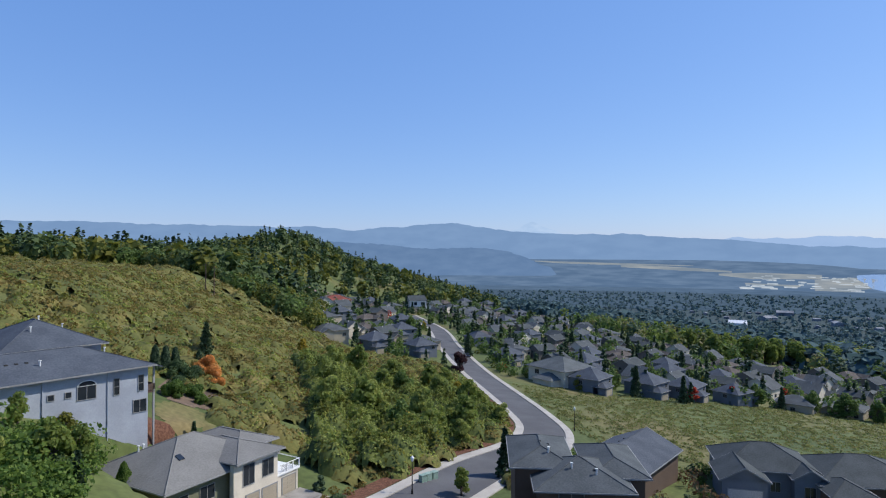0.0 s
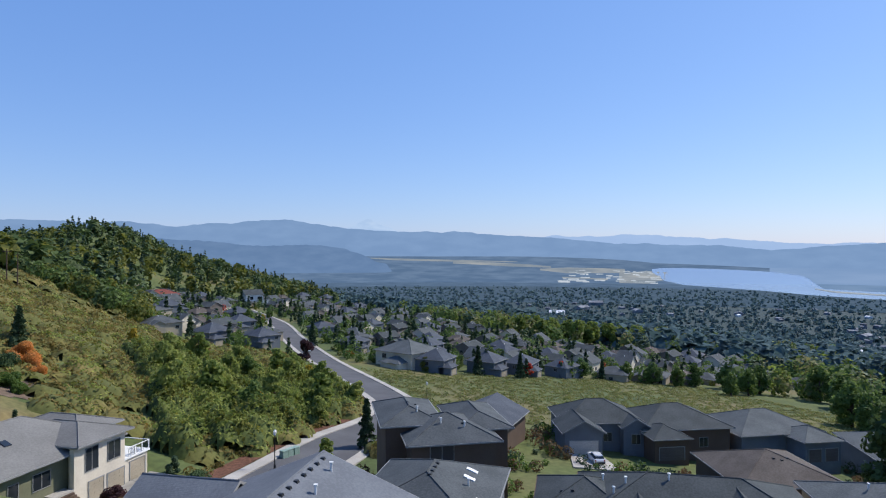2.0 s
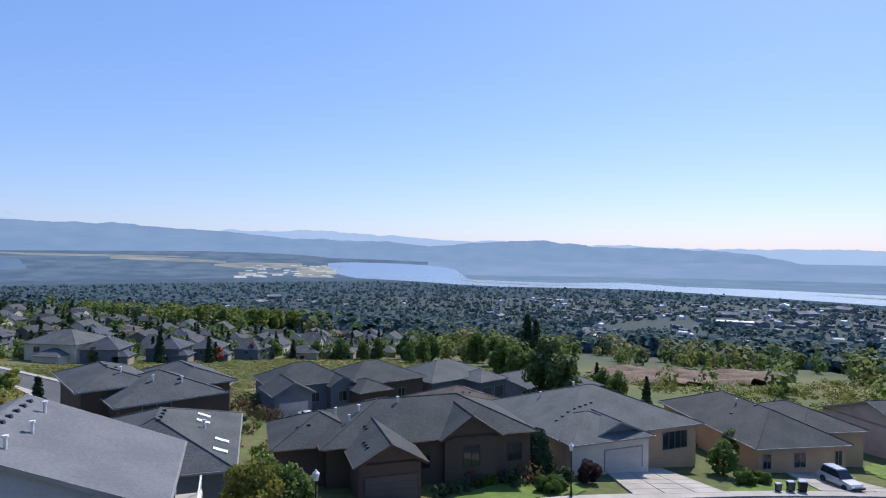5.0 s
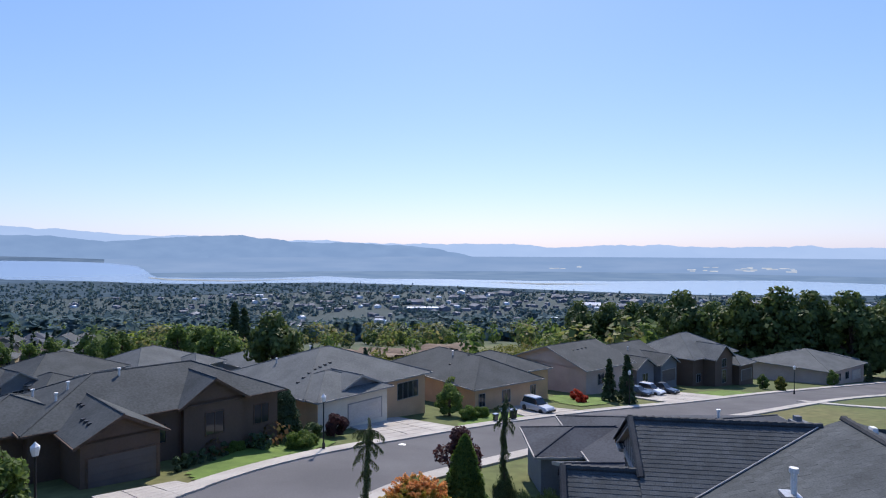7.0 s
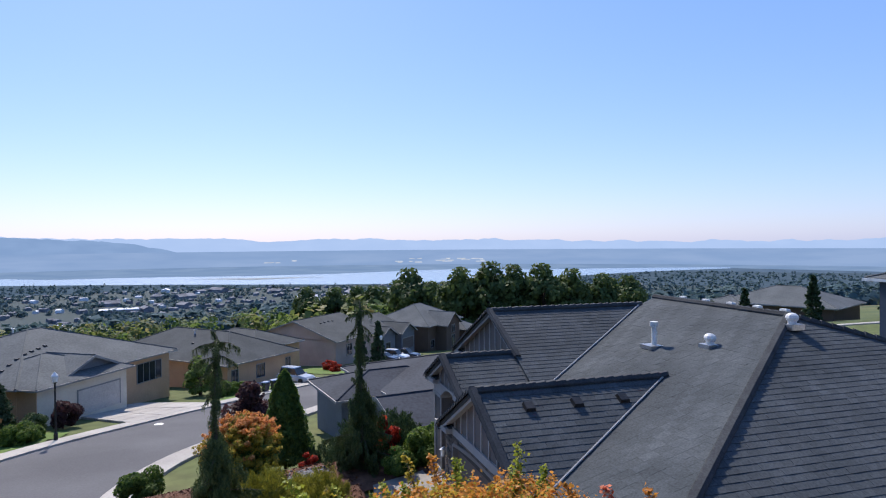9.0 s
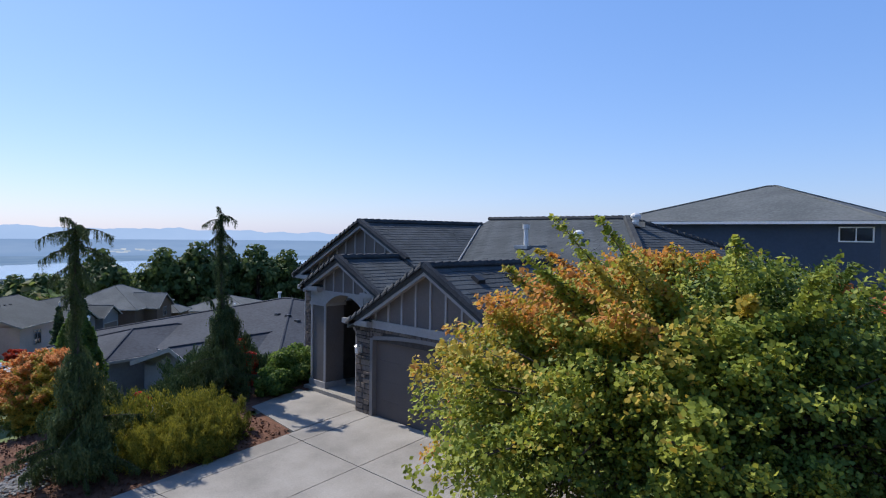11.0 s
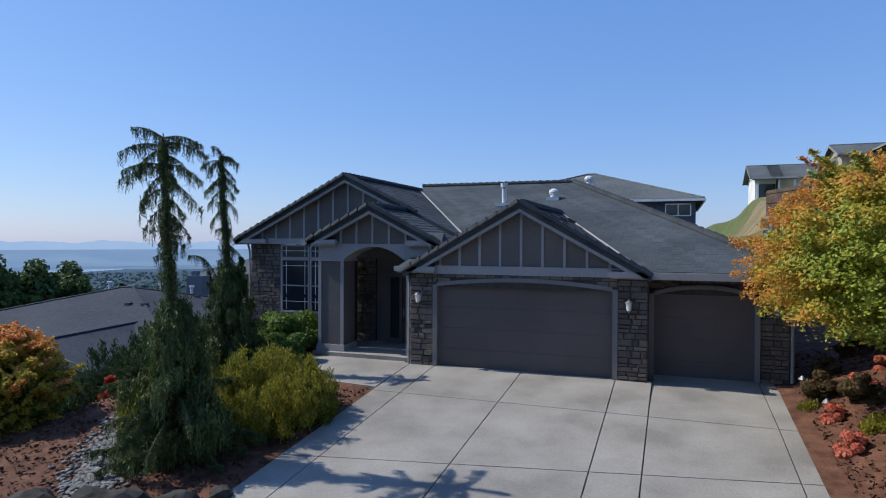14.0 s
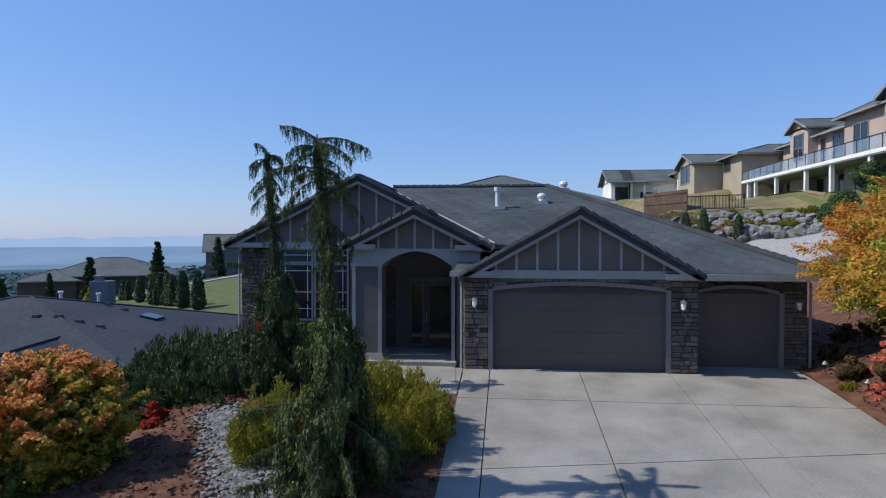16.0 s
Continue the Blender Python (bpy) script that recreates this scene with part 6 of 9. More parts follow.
# ---- streets ----
street1 = street("street", [(40, -22), (14, -19.5), (-2, -18.6), (-16, -18.6), (-27, -15.6), (-38, -8.6), (-50, 0.2), (-62, 11), (-80, 30), (-104, 54), (-135, 88), (-170, 130)], 11.0, "grey asphalt street curving past the houses")
street2 = street("street", [(21, -38), (11.5, -55), (2.4, -70), (-9, -85.6), (-22, -100), (-29.5, -115), (-31.5, -132), (-32.2, -160), (-32.4, -200), (-34, -260), (-38, -330), (-30, -400)], 8.5, "grey asphalt street winding down past a brushy bank")

# ---- neighbours along the streets ----
house("brown single-storey house with dark hip roof and garage wing", -19.8, -30.45, -36, [
    (-2.7, 2.7, -10, 0, 3.5, "gy", 0.55, 0.5), (-15.5, 4.8, -16.9, -5.1, 3.68, "hip", 0.41, 0.6), (-11.6, -6.3, -11, -4.5, 3.7, "gy", 0.68, 0.5), (0.5, 9.2, -15.5, -6.5, 3.5, "hip", 0.42, 0.5)],
    M["brown"], M["comp_dark"], -4.58, trim_mat=M["fence"], garages=[(-0.1, 0.02, 0.1, 0, 4.6, 2.3, M["garage_door"])],
    windows=[(-9.0, -4.48, 0.9, 0, 1.6, 1.9), (-4.2, -5.08, 0.9, 0, 1.6, 1.5), (-13.8, -5.08, 0.8, 0, 1.4, 1.7)],
    vents=[(1.6, -1.8), (1.6, -2.6), (1.6, -3.4), (0.9, -6.2), (0.9, -7.0), (6, -9), (7, -9)], pipes=[(3, -12.4), (-3, -10.2), (2.2, -8.5), (1, -10)])
peach = house("peach-sided single-storey house with grey hip roof and pale garage", -45.25, -20.55, -32, [
    (-5.0, 5.0, -10, -0.5, 3.6, "hip", 0.36, 0.5), (-13.8, 5.1, -20, -2.6, 3.6, "hip", 0.37, 0.6), (-4.6, 1.4, -7, -1.3, 3.85, "gy", 0.42, 0.4)],
    M["peach"], M["comp_grey"], -7.1, walls={0: M["cream"], 2: M["slate"]}, garages=[(-1.6, -0.48, 0.1, 0, 4.9, 2.3, M["garage_light"])],
    windows=[(-10.6, -2.58, 0.8, 0, 3.6, 2.0, 4), (5.12, -12, 1.0, -90, 1.3, 1.2)], vents=[(3.4 - 0.95 * i, -6.2 - 0.25 * i) for i in range(7)], pipes=[(1, -14), (-3, -12.5)])
part("side_wall", Mesh().box(5.0, 5.08, -2.6, -0.5, -4, 3.6), M["peach"], peach, "peach side wall")
house("tan single-storey house with brown hip roof", -66.0, -4.8, -45, [
    (-6, 5.8, -23, -0.6, 3.4, "hip", 0.45, 0.6), (-13, -4, -19, -5.5, 3.4, "hip", 0.38, 0.5)],
    M["peach"], M["comp_dark"], -9.8, windows=[(4.6, -0.58, 0.8, 0, 1.0, 1.7), (0.2, -0.58, 0.8, 0, 1.4, 1.7), (-5.0, -0.58, 0.8, 0, 0.9, 1.7), (5.82, -5.5, 1.4, -90, 1.6, 1.0)],
    vents=[(-2.5, -9), (-1.6, -9), (-0.7, -9), (0.2, -9), (-3, -12), (-2, -12), (3, -10)], pipes=[(1, -12)])
house("tan house with dark roof behind a red hedge", -91.0, 11.3, -42, [
    (-6.5, 6.5, -17, 0, 3.5, "gx", 0.34, 0.6)], M["pinkish"], M["comp_dark"], -11.6, windows=[(2.5, 0.02, 0.6, 0, 1.6, 1.9)], vents=[(-1, -6), (0.2, -6), (1.4, -6), (2.6, -6)])
house("dark-sided house with twin gables and cars on the drive", -101.6, 21.6, -42, [
    (-7, 7, -16, -3, 3.7, "gx", 0.4, 0.6), (-6, -0.5, -6, 0, 3.5, "gy", 0.55, 0.5), (1, 6.5, -6, -0.6, 3.5, "gy", 0.55, 0.5)],
    M["slate"], M["comp_dark"], -13.2, garages=[(-3.2, 0.02, 0.1, 0, 4.6, 2.2, M["garage_door"])], windows=[(3.8, -0.58, 0.8, 0, 1.6, 1.5)], pipes=[(0, -7)])
house("large two-storey house with grey hip roofs and stone front", -113.0, 36.5, -42, [
    (-8, 9, -16, -2, 5.6, "hip", 0.5, 0.6), (-2, 5, -5, 0.5, 5.4, "gy", 0.65, 0.5), (-9, -3, -9, 1.5, 3.6, "hip", 0.5, 0.5)],
    M["brown"], M["comp_grey"], -15.0, windows=[(1.5, 0.52, 0.4, 0, 1.6, 2.6), (1.5, 0.52, 3.6, 0, 1.6, 1.6), (6.8, -1.98, 0.8, 0, 1.6, 1.6)], garages=[(-6, 1.52, 0.1, 0, 4.4, 2.2, M["garage_door"])])
house("single-storey house with wide grey hip roof", -128.0, 66.0, -45, [
    (-9, 9, -17, 0, 3.4, "hip", 0.32, 0.6), (-13, -6, -12, -3, 3.3, "hip", 0.32, 0.5)], M["pinkish"], M["comp_grey"], -17.0, windows=[(4, 0.02, 0.8, 0, 1.6, 1.5), (0, 0.02, 0.8, 0, 1.6, 1.5)], garages=[(-5, 0.02, 0.1, 0, 4.6, 2.1, M["garage_light"])])
nb = house("next-door house with slate-grey tile roof below the hedge", -24.5, 12.5, 10, [
    (-9.5, 9, -9.5, 8.2, 1.9, "hip", 0.245, 0.6), (-7, -1, -13, -4, 1.7, "hip", 0.3, 0.5), (1, 7.5, -12, -3, 1.7, "gy", 0.32, 0.5)],
    M["slate"], M["tile_slate"], -3.5, foot=-4, vents=[(2, -3.5), (3, -3.5), (4, -3.6), (5, -3.7), (3.0, 1.5), (4.0, 1.3)], pipes=[(0.5, 1.5), (-2, 0), (2.2, 2.2)], windows=[(0, -9.52, 0.2, 180, 1.5, 1.2)])
part("skylight", Mesh().box(-0.45, 0.45, -0.6, 0.6, 0, 0.14), M["glass"], nb, m=pose(5.6, 1.0, 1.9 + 0.245 * 3.95, 0, 13.8, 0))
part("chimney", Mesh().box(1.2, 2.3, 3.2, 4.1, 2, 4.75).box(1.4, 1.8, 3.4, 3.8, 4.75, 5.05), M["slate"], nb)
near_house = house("two-storey house with wide blue-grey roof and white balcony rail", 8.1, -33.35, -35, [
    (-8.4, 8.4, -5.5, 4.6, 5.5, "gy", 0.41, 0.5), (6, 13, -8, 1, 4.9, "gx", 0.5, 0.5)], M["greyblue"], M["comp_slate"], -1.0, windows=[(-8.42, -3, 2.4, 90, 1.6, 1.4), (-8.42, 2, 2.4, 90, 1.6, 1.4)],
    vents=[(-0.42, -4.7 + 1.16 * i) for i in range(9)], pipes=[(-1.5, -3.6), (-1.9, 0.2), (-1.6, 3.2)])
part("balcony", Mesh().box(-10.0, -8.4, -5.0, 0.5, 2.2, 2.4), M["pavement"], near_house)
for ly in (-4.9, -2.2, 0.4):
    part("balcony_post", Mesh().box(-9.95, -9.83, ly - 0.06, ly + 0.06, -2, 3.5), M["white_trim"], near_house)
part("balcony_rail", Mesh().box(-9.96, -9.86, -5.0, 0.5, 3.4, 3.5), M["white_trim"], near_house)
part("balcony_rail", Mesh().box(-9.96, -9.86, -5.0, 0.5, 2.55, 2.62), M["white_trim"], near_house)
part("balcony_rail", Mesh().box(-9.9, -8.5, 0.4, 0.5, 3.4, 3.5), M["white_trim"], near_house)
sk = house("house with dark hip roof and a row of skylights", -5.36, -41.98, -36.9, [
    (-5.7, 5.7, -8.6, 6.0, 3.8, "hip", 0.39, 0.5)], M["slate"], M["comp_mid"], -2.2, vents=[(-0.35, -2.4), (-0.35, -1.4), (-0.35, -0.4), (-0.35, 0.6)], pipes=[(-3.5, -0.9)])
for lx, ly in ((-3.23, -4.27), (-3.3, -2.4), (-4.94, 1.13), (-4.96, 3.6)):
    part("skylight", Mesh().box(-0.55, 0.55, -0.28, 0.28, 0, 0.1), M["white_trim"], sk, m=pose(lx, ly, 3.8 + 0.39 * (lx + 6.2), 0, -21.3, 0))
yard = thing("deck", pose(-12.6, -39.6, zg(-12.6, -39.6), 0, 0, -36.9), "small raised deck with white railing in the side yard", "deck")
part("platform", Mesh().box(-1.4, 1.4, -3, 3, 1.5, 1.7), M["pavement"], yard)
for lx, ly in ((-1.35, -2.9), (-1.35, 0), (-1.35, 2.9), (1.35, 2.9), (1.35, -2.9)):
    part("post", Mesh().box(lx - 0.07, lx + 0.07, ly - 0.07, ly + 0.07, -1, 2.8), M["white_trim"], yard)
part("rail", Mesh().box(-1.4, -1.3, -3, 3, 2.7, 2.8).box(-1.4, 1.4, 2.9, 3.0, 2.7, 2.8), M["white_trim"], yard)
house("two-storey brown house with several grey hip roofs", -13.6, -53.55, -13, [
    (-4.8, 4.8, -10, -0.6, 6.7, "hip", 0.40, 0.6), (0.8, 7.2, -16, -5, 7.7, "hip", 0.36, 0.6), (-7.2, -1.5, -15, -4, 7.1, "hip", 0.36, 0.6)], M["brown"], M["comp_mid"], -4.6,
    windows=[(1.4, -0.58, 4.7, 0, 2.6, 1.6, 2), (-4.82, -4, 4.6, 90, 1.2, 1.3)], vents=[(3, -10), (4, -10), (-1.5, -3.2)], pipes=[(3.2, -7), (-1.6, -2.6), (1.0, -3.4)])
house("dark brown house with a blue-grey gable roof", -33.5, -86.0, -48, [
    (-5.5, 5.5, -9, 8, 4.7, "gy", 0.45, 0.6)], M["brown"], M["comp_blue"], -10.2, windows=[(2.5, 8.02, 1.5, 0, 1.2, 1.6)], vents=[(1, -2), (1, 0)])
house("grey house with white-trimmed gables and garage", -54.5, -78.0, -22, [
    (-7, 7, -14, -3, 4.3, "hip", 0.5, 0.5), (1.5, 8, -6, 1.5, 3.9, "gy", 0.55, 0.5), (-7.5, -3, -5, -1, 3.9, "gy", 0.6, 0.4)], M["slate"], M["comp_dark"], -11.4,
    garages=[(4.7, 1.52, 0.1, 0, 4.9, 2.3, M["garage_light"])], windows=[(-5.2, -0.98, 1.0, 0, 1.5, 1.7), (-0.8, -2.98, 1.0, 0, 1.4, 1.5)])
house("brown house with hip roof and a double garage", -68.0, -72.0, -17, [
    (-8, 8, -15, -2, 4.2, "hip", 0.42, 0.6), (2, 8, -5, 2, 3.8, "hip", 0.45, 0.5)], M["brown"], M["comp_dark"], -12.1, garages=[(5, 2.02, 0.1, 0, 4.4, 2.2, M["garage_door"])], windows=[(-3, -1.98, 0.9, 0, 1.5, 1.6)])
house("grey-roofed house with twin garage doors", -85.0, -66.5, -14, [
    (-8, 8, -15, -2, 4.0, "hip", 0.40, 0.6), (-8, -1, -5, 2.5, 3.7, "hip", 0.42, 0.5)], M["slate"], M["comp_grey"], -13.3, garages=[(-6.2, 2.52, 0.1, 0, 2.4, 2.2, M["garage_door"]), (-2.9, 2.52, 0.1, 0, 2.4, 2.2, M["garage_door"])])
house("brown-roofed low house below the street", -63.6, -54.5, -22, [(-7, 7, -7, 7, 3.2, "hip", 0.36, 0.6)], M["brown"], M["comp_brown"], -11.2, vents=[(-2, 2), (-1, 2.4), (0, 2)])
house("grey house under the big oak", -104.0, -58.0, -34, [(-8, 8, -8, 8, 3.6, "hip", 0.36, 0.6)], M["slate"], M["comp_grey"], -15.0)

# uphill: stone-fronted house with balcony, blue-grey two-storey house
tan = house("olive and stone two-storey house with grey hip roof and white-trimmed windows", 24.97, -63.25, 52, [
    (-7.3, 7.3, -12.3, 0, 5.1, "hip", 0.46, 0.7), (-7.2, -0.9, -8, 1.2, 5.9, "hip", 0.36, 0.6), (-10.5, -5, -12, -3.0, 5.6, "hip", 0.36, 0.6)], M["olive"], M["comp_warm"], -2.0, foot=-4,
    windows=[(5.2, 0.02, 2.7, 0, 1.0, 1.3, 1), (2.2, 0.02, 2.6, 0, 1.9, 1.5, 2), (-2.6, 1.22, 2.9, 0, 1.6, 2.3, 2), (-5.6, 1.22, 3.1, 0, 1.7, 1.9, 2), (7.32, -5, 2.6, -90, 1.4, 1.3), (7.32, -10, 2.6, -90, 1.4, 1.3)],
    garages=[(-3.2, 1.22, -0.4, 0, 1.9, 2.1, M["tan"]), (-5.9, 1.22, -0.4, 0, 2.3, 2.1, M["tan"]), (-9.6, 0.82, -0.4, 0, 2.3, 2.1, M["tan"])], walls={1: M["cream"]}, pipes=[(3.5, -9), (4.1, -9)])
part("garage_block", Mesh().box(-11.2, -7.22, -3.4, 0.8, -4, 2.2), M["cream"], tan, "pale stone-faced garage block")
part("balcony_floor", Mesh().box(-11.4, -7.22, -3.4, 1.0, 2.2, 2.4), M["white_trim"], tan)
for lx in (-11.3, -10.2, -9.1):
    part("balcony_post", Mesh().box(lx - 0.05, lx + 0.05, 0.85, 0.95, 2.4, 3.4), M["white_trim"], tan)
part("balcony_rail", Mesh().box(-11.4, -8.0, 0.86, 0.94, 3.36, 3.44).box(-11.4, -11.32, -3.4, 0.9, 3.36, 3.44).box(-11.4, -8.0, 0.88, 0.92, 2.5, 2.55), M["white_trim"], tan)
for k in range(22):
    part("baluster", Mesh().box(-11.3 + 0.15 * k, -11.28 + 0.15 * k, 0.89, 0.91, 2.5, 3.36), M["black_metal"], tan)
part("porch_column", Mesh().box(-0.9, -0.35, 0.7, 1.25, -4, 5.6), M["cream"], tan, "pale stone porch column")
part("skylight", Mesh().box(-0.35, 0.35, -0.45, 0.45, 0, 0.12), M["glass"], tan, m=pose(3.2, -3.2, 5.1 + 0.46 * 3.85, -25, 0, 0))
part("porch_floor", Mesh().box(-0.3, 1.9, 0.02, 1.3, -1.5, 1.7), M["pavement"], tan, "pale concrete porch floor")
for k in range(8):
    part("porch_step", Mesh().box(-0.1, 1.6, 1.3 + 0.29 * k, 1.59 + 0.29 * k, -1.5, 1.52 - 0.18 * k), M["fence"], tan, "dark wooden step" if k == 0 else "")
part("side_wall", Mesh().box(-0.5, -0.32, 1.3, 3.9, -1.5, 0.6), M["cream"], tan, "pale stone retaining wall beside the steps")
_c, _s = math.cos(radians(52)), math.sin(radians(52))
_at = lambda lx, ly: (24.97 + _c * lx - _s * ly, -63.25 + _s * lx + _c * ly)
for k, (xa, xb) in enumerate(((-11.3, -8.25), (-8.2, -5.15), (-5.1, -1.9))):
    for ya, yb in ((1.1, 4.6), (4.65, 8.7)):
        ribbon("driveway", [_at(xa, ya + (yb - ya) * i / 6) for i in range(7)], [_at(xb, ya + (yb - ya) * i / 6) for i in range(7)], 0.2, M["concrete"], "pale concrete driveway slab before the stone-faced garage", "driveway", 0.3)
blue = house("pale grey-blue two-storey house with dark blue-grey roof", 35.0, -73.6, 45, [
    (0.7, 24, -12, -0.7, 5.6, "hip", 0.38, 0.7), (3, 14, -20, -8, 8.0, "hip", 0.50, 0.6)], M["greyblue"], M["comp_blue"], 7.75, foot=-9,
    windows=[(1.75, -0.68, -0.1, 0, 1.6, 1.5, 2), (1.6, -0.68, 2.5, 0, 0.6, 1.9, 1, 2), (4.6, -0.68, 2.5, 0, 0.6, 1.9, 1, 2), (8.0, -0.68, 2.6, 0, 2.0, 1.5, 2), (10.0, -0.68, 3.1, 0, 0.6, 0.6, 1), (11.8, -0.68, 3.1, 0, 0.6, 0.6, 1)],
    vents=[(13, -4), (14, -4), (15, -4), (16, -4), (17, -4)], pipes=[(6, -12), (8, -14), (10, -11), (4, -5), (12, -3)])
half = [(math.cos(math.pi * k / 14), math.sin(math.pi * k / 14)) for k in range(15)]
part("arch_window", Mesh().slab([(8.0 + 1.08 * c, -0.66, 4.16 + 0.62 * q) for c, q in half], (0, 0.05, 0)), M["white_trim"], blue)
part("arch_pane", Mesh().slab([(8.0 + 0.95 * c, -0.62, 4.2 + 0.5 * q) for c, q in half], (0, 0.02, 0)), M["glass"], blue)
part("downpipe", Mesh().box(5.6, 5.7, -0.68, -0.58, -6, 5.4).box(12.6, 12.7, -0.68, -0.58, -6, 5.4), M["greyblue"], blue)
part("porch_post", Mesh().box(-0.25, -0.05, -1.0, -0.8, -6, 5.5), M["trim"], blue)
part("balcony", Mesh().box(-0.3, 0.72, -6, -0.8, 2.0, 2.2).box(-0.3, -0.24, -6, -0.8, 2.3, 3.1).box(-0.3, 0.7, -0.86, -0.8, 2.3, 3.1), M["fence"], blue, "brown wooden balcony")
part("porch_roof", Mesh().slab([(0.1, 0.0, 5.6), (0.1, -8, 5.6), (-0.9, -8, 5.25), (-0.9, 0.0, 5.25)], (0, 0, -0.15)), M["comp_blue"], blue)

# ---- houses above and behind the stone-faced garage ----
house("dark blue two-storey house with grey hip roof", -0.5, 35.0, 0, [(-7.2, 8.2, -7.3, 7.5, 6.3, "hip", 0.33, 0.5)], M["navy"], M["comp_grey"], 0.2, foot=-3, trim_mat=M["white_trim"],
    windows=[(7.1, -7.32, 5.2, 180, 1.5, 0.7, 2), (-5.5, -7.32, 4.7, 180, 0.6, 0.6, 1), (-2.7, -7.32, 4.7, 180, 0.6, 0.6, 1)])
cream = house("cream house with gable, covered patio and white balcony on the hill", 17.5, 86.0, 0, [(3.0, 12, 0.8, 10, 4.2, "gx", 0.44, 0.8), (0.2, 3.2, 0.8, 10, 4.2, "gx", 0.44, 0.8), (10.5, 21, -1.5, 9.5, 5.4, "hip", 0.4, 0.7)], M["cream"], M["comp_grey"], 9.0, foot=-6,
    walls={1: M["white"]}, windows=[(6.2, 0.78, 0.4, 180, 2.6, 2.0, 3), (9.0, 0.78, 0.4, 180, 1.6, 2.0, 2), (14, -1.52, 2.6, 180, 2.4, 1.8, 2)])
# dark plate on the solid wall, added for the shade inside the open patio
part("patio_opening", Mesh().box(0.5, 2.9, 0.7, 0.79, -1, 3.3), M["glass"], cream)
for lx in (0.2, 3.0, 5.0):
    part("patio_post", Mesh().box(lx, lx + 0.25, -1.2, -0.95, -3, 3.9), M["white_trim"], cream)
part("patio_roof", Mesh().slab([(-0.4, 0.2, 4.3), (5.6, 0.2, 4.3), (5.6, -1.5, 3.9), (-0.4, -1.5, 3.9)], (0, 0, -0.16)), M["comp_grey"], cream)
part("balcony_floor", Mesh().box(6, 11.5, -3.2, 0.7, 1.5, 1.85), M["white_trim"], cream)
part("balcony_rail", Mesh().box(6, 11.5, -3.2, -3.14, 2.75, 2.83).box(6, 11.5, -3.2, -3.14, 2.0, 2.05), M["white_trim"], cream)
for k in range(28):
    part("baluster", Mesh().box(6.0 + 0.2 * k, 6.04 + 0.2 * k, -3.19, -3.15, 1.85, 2.75), M["white_trim"], cream)
house("tan two-storey house with tall windows on the hill", 22.8, 62.4, 90, [(-3.5, 3.4, -12, 0, 3.7, "gy", 0.36, 0.5), (-9.6, -0.5, -15, -3.2, 4.0, "hip", 0.3, 0.6)], M["tan"], M["comp_grey"], 9.2, foot=-4,
    windows=[(0.3, 0.02, 1.5, 0, 3.6, 2.2, 3), (-5.3, -3.18, 2.4, 0, 2.0, 1.4, 3), (-3.52, -4, 1.5, 90, 1.2, 1.4)])
big = house("large two-storey house with gables over a long glass-railed deck", 30.0, 40.0, 90, [
    (-14, 12, -14, 0, 6.3, "hip", 0.42, 0.6), (4.6, 8.3, -6, 0.9, 7.2, "gy", 0.46, 0.45), (-16, -3, -14, 1.5, 6.6, "hip", 0.5, 0.6), (-13.2, -9.4, -4, 2.0, 6.9, "gy", 0.5, 0.5)],
    M["pinkish"], M["comp_grey"], 7.35, foot=-3, walls={0: M["pinkish"], 1: M["pinkish"]},
    windows=[(6.45, 0.92, 4.1, 0, 1.9, 2.6, 2, 2), (9.2, 0.02, 3.9, 0, 0.9, 2.0, 1), (3.5, 0.02, 3.5, 0, 0.8, 2.3, 1), (0.7, 0.02, 3.4, 0, 2.1, 2.5, 2), (-11.3, 2.02, 3.4, 0, 2.4, 3.0, 2, 2), (-5.5, 1.52, 3.4, 0, 2.0, 2.3, 2),
             (10.2, 0.02, 0.5, 0, 1.4, 1.8, 1), (4.8, 0.02, 0.5, 0, 2.9, 1.6, 2), (0, 0.02, 0.1, 0, 1.2, 2.1, 1), (-6, 1.52, 0.5, 0, 2.4, 1.7, 2)])
dk = thing("deck", pose(30.0, 40.0, 7.35, 0, 0, 90), "long raised deck with glass rail on white posts", "deck")
part("platform", Mesh().box(-16, 12.3, 0.02, 4.1, 2.35, 2.7), M["trim"], dk)
part("fascia", Mesh().box(-16, 12.35, 4.1, 4.16, 2.45, 2.72), M["white_trim"], dk)
for lx in (11.1, 9.2, 4.3, -1.6, -5.8, -11.1):
    part("post", Mesh().box(lx - 0.15, lx + 0.15, 3.7, 4.0, -0.6, 2.35), M["white_trim"], dk)
part("rail", Mesh().box(-16, 12.3, 4.02, 4.1, 3.68, 3.74).box(12.22, 12.3, 0.02, 4.1, 3.68, 3.74), M["black_metal"], dk)
part("glass_panel", Mesh().box(-16, 12.3, 4.05, 4.065, 2.8, 3.68).box(12.25, 12.265, 0.05, 4.05, 2.8, 3.68), M["rail_glass"], dk)
for k in range(19):
    part("baluster", Mesh().box(-16 + 1.57 * k, -15.95 + 1.57 * k, 4.03, 4.09, 2.7, 3.7), M["black_metal"], dk)


# ---- far woods, town, river and hills ----
rngf = np.random.default_rng(77)


def inside_poly(x, y, poly):
    res = np.zeros(np.shape(x), bool)
    for (ax, ay), (bx, by) in zip(poly, poly[1:] + poly[:1]):
        res ^= ((ay > y) != (by > y)) & (x < (bx - ax) * (y - ay) / (by - ay + 1e-12) + ax)
    return res


ESTATE = [(26, -232), (4, -214), (-60, -178), (-160, -168), (-262, -182), (-272, -255), (-185, -312), (-170, -480), (-120, -560), (-60, -500), (0, -440), (24, -380)]


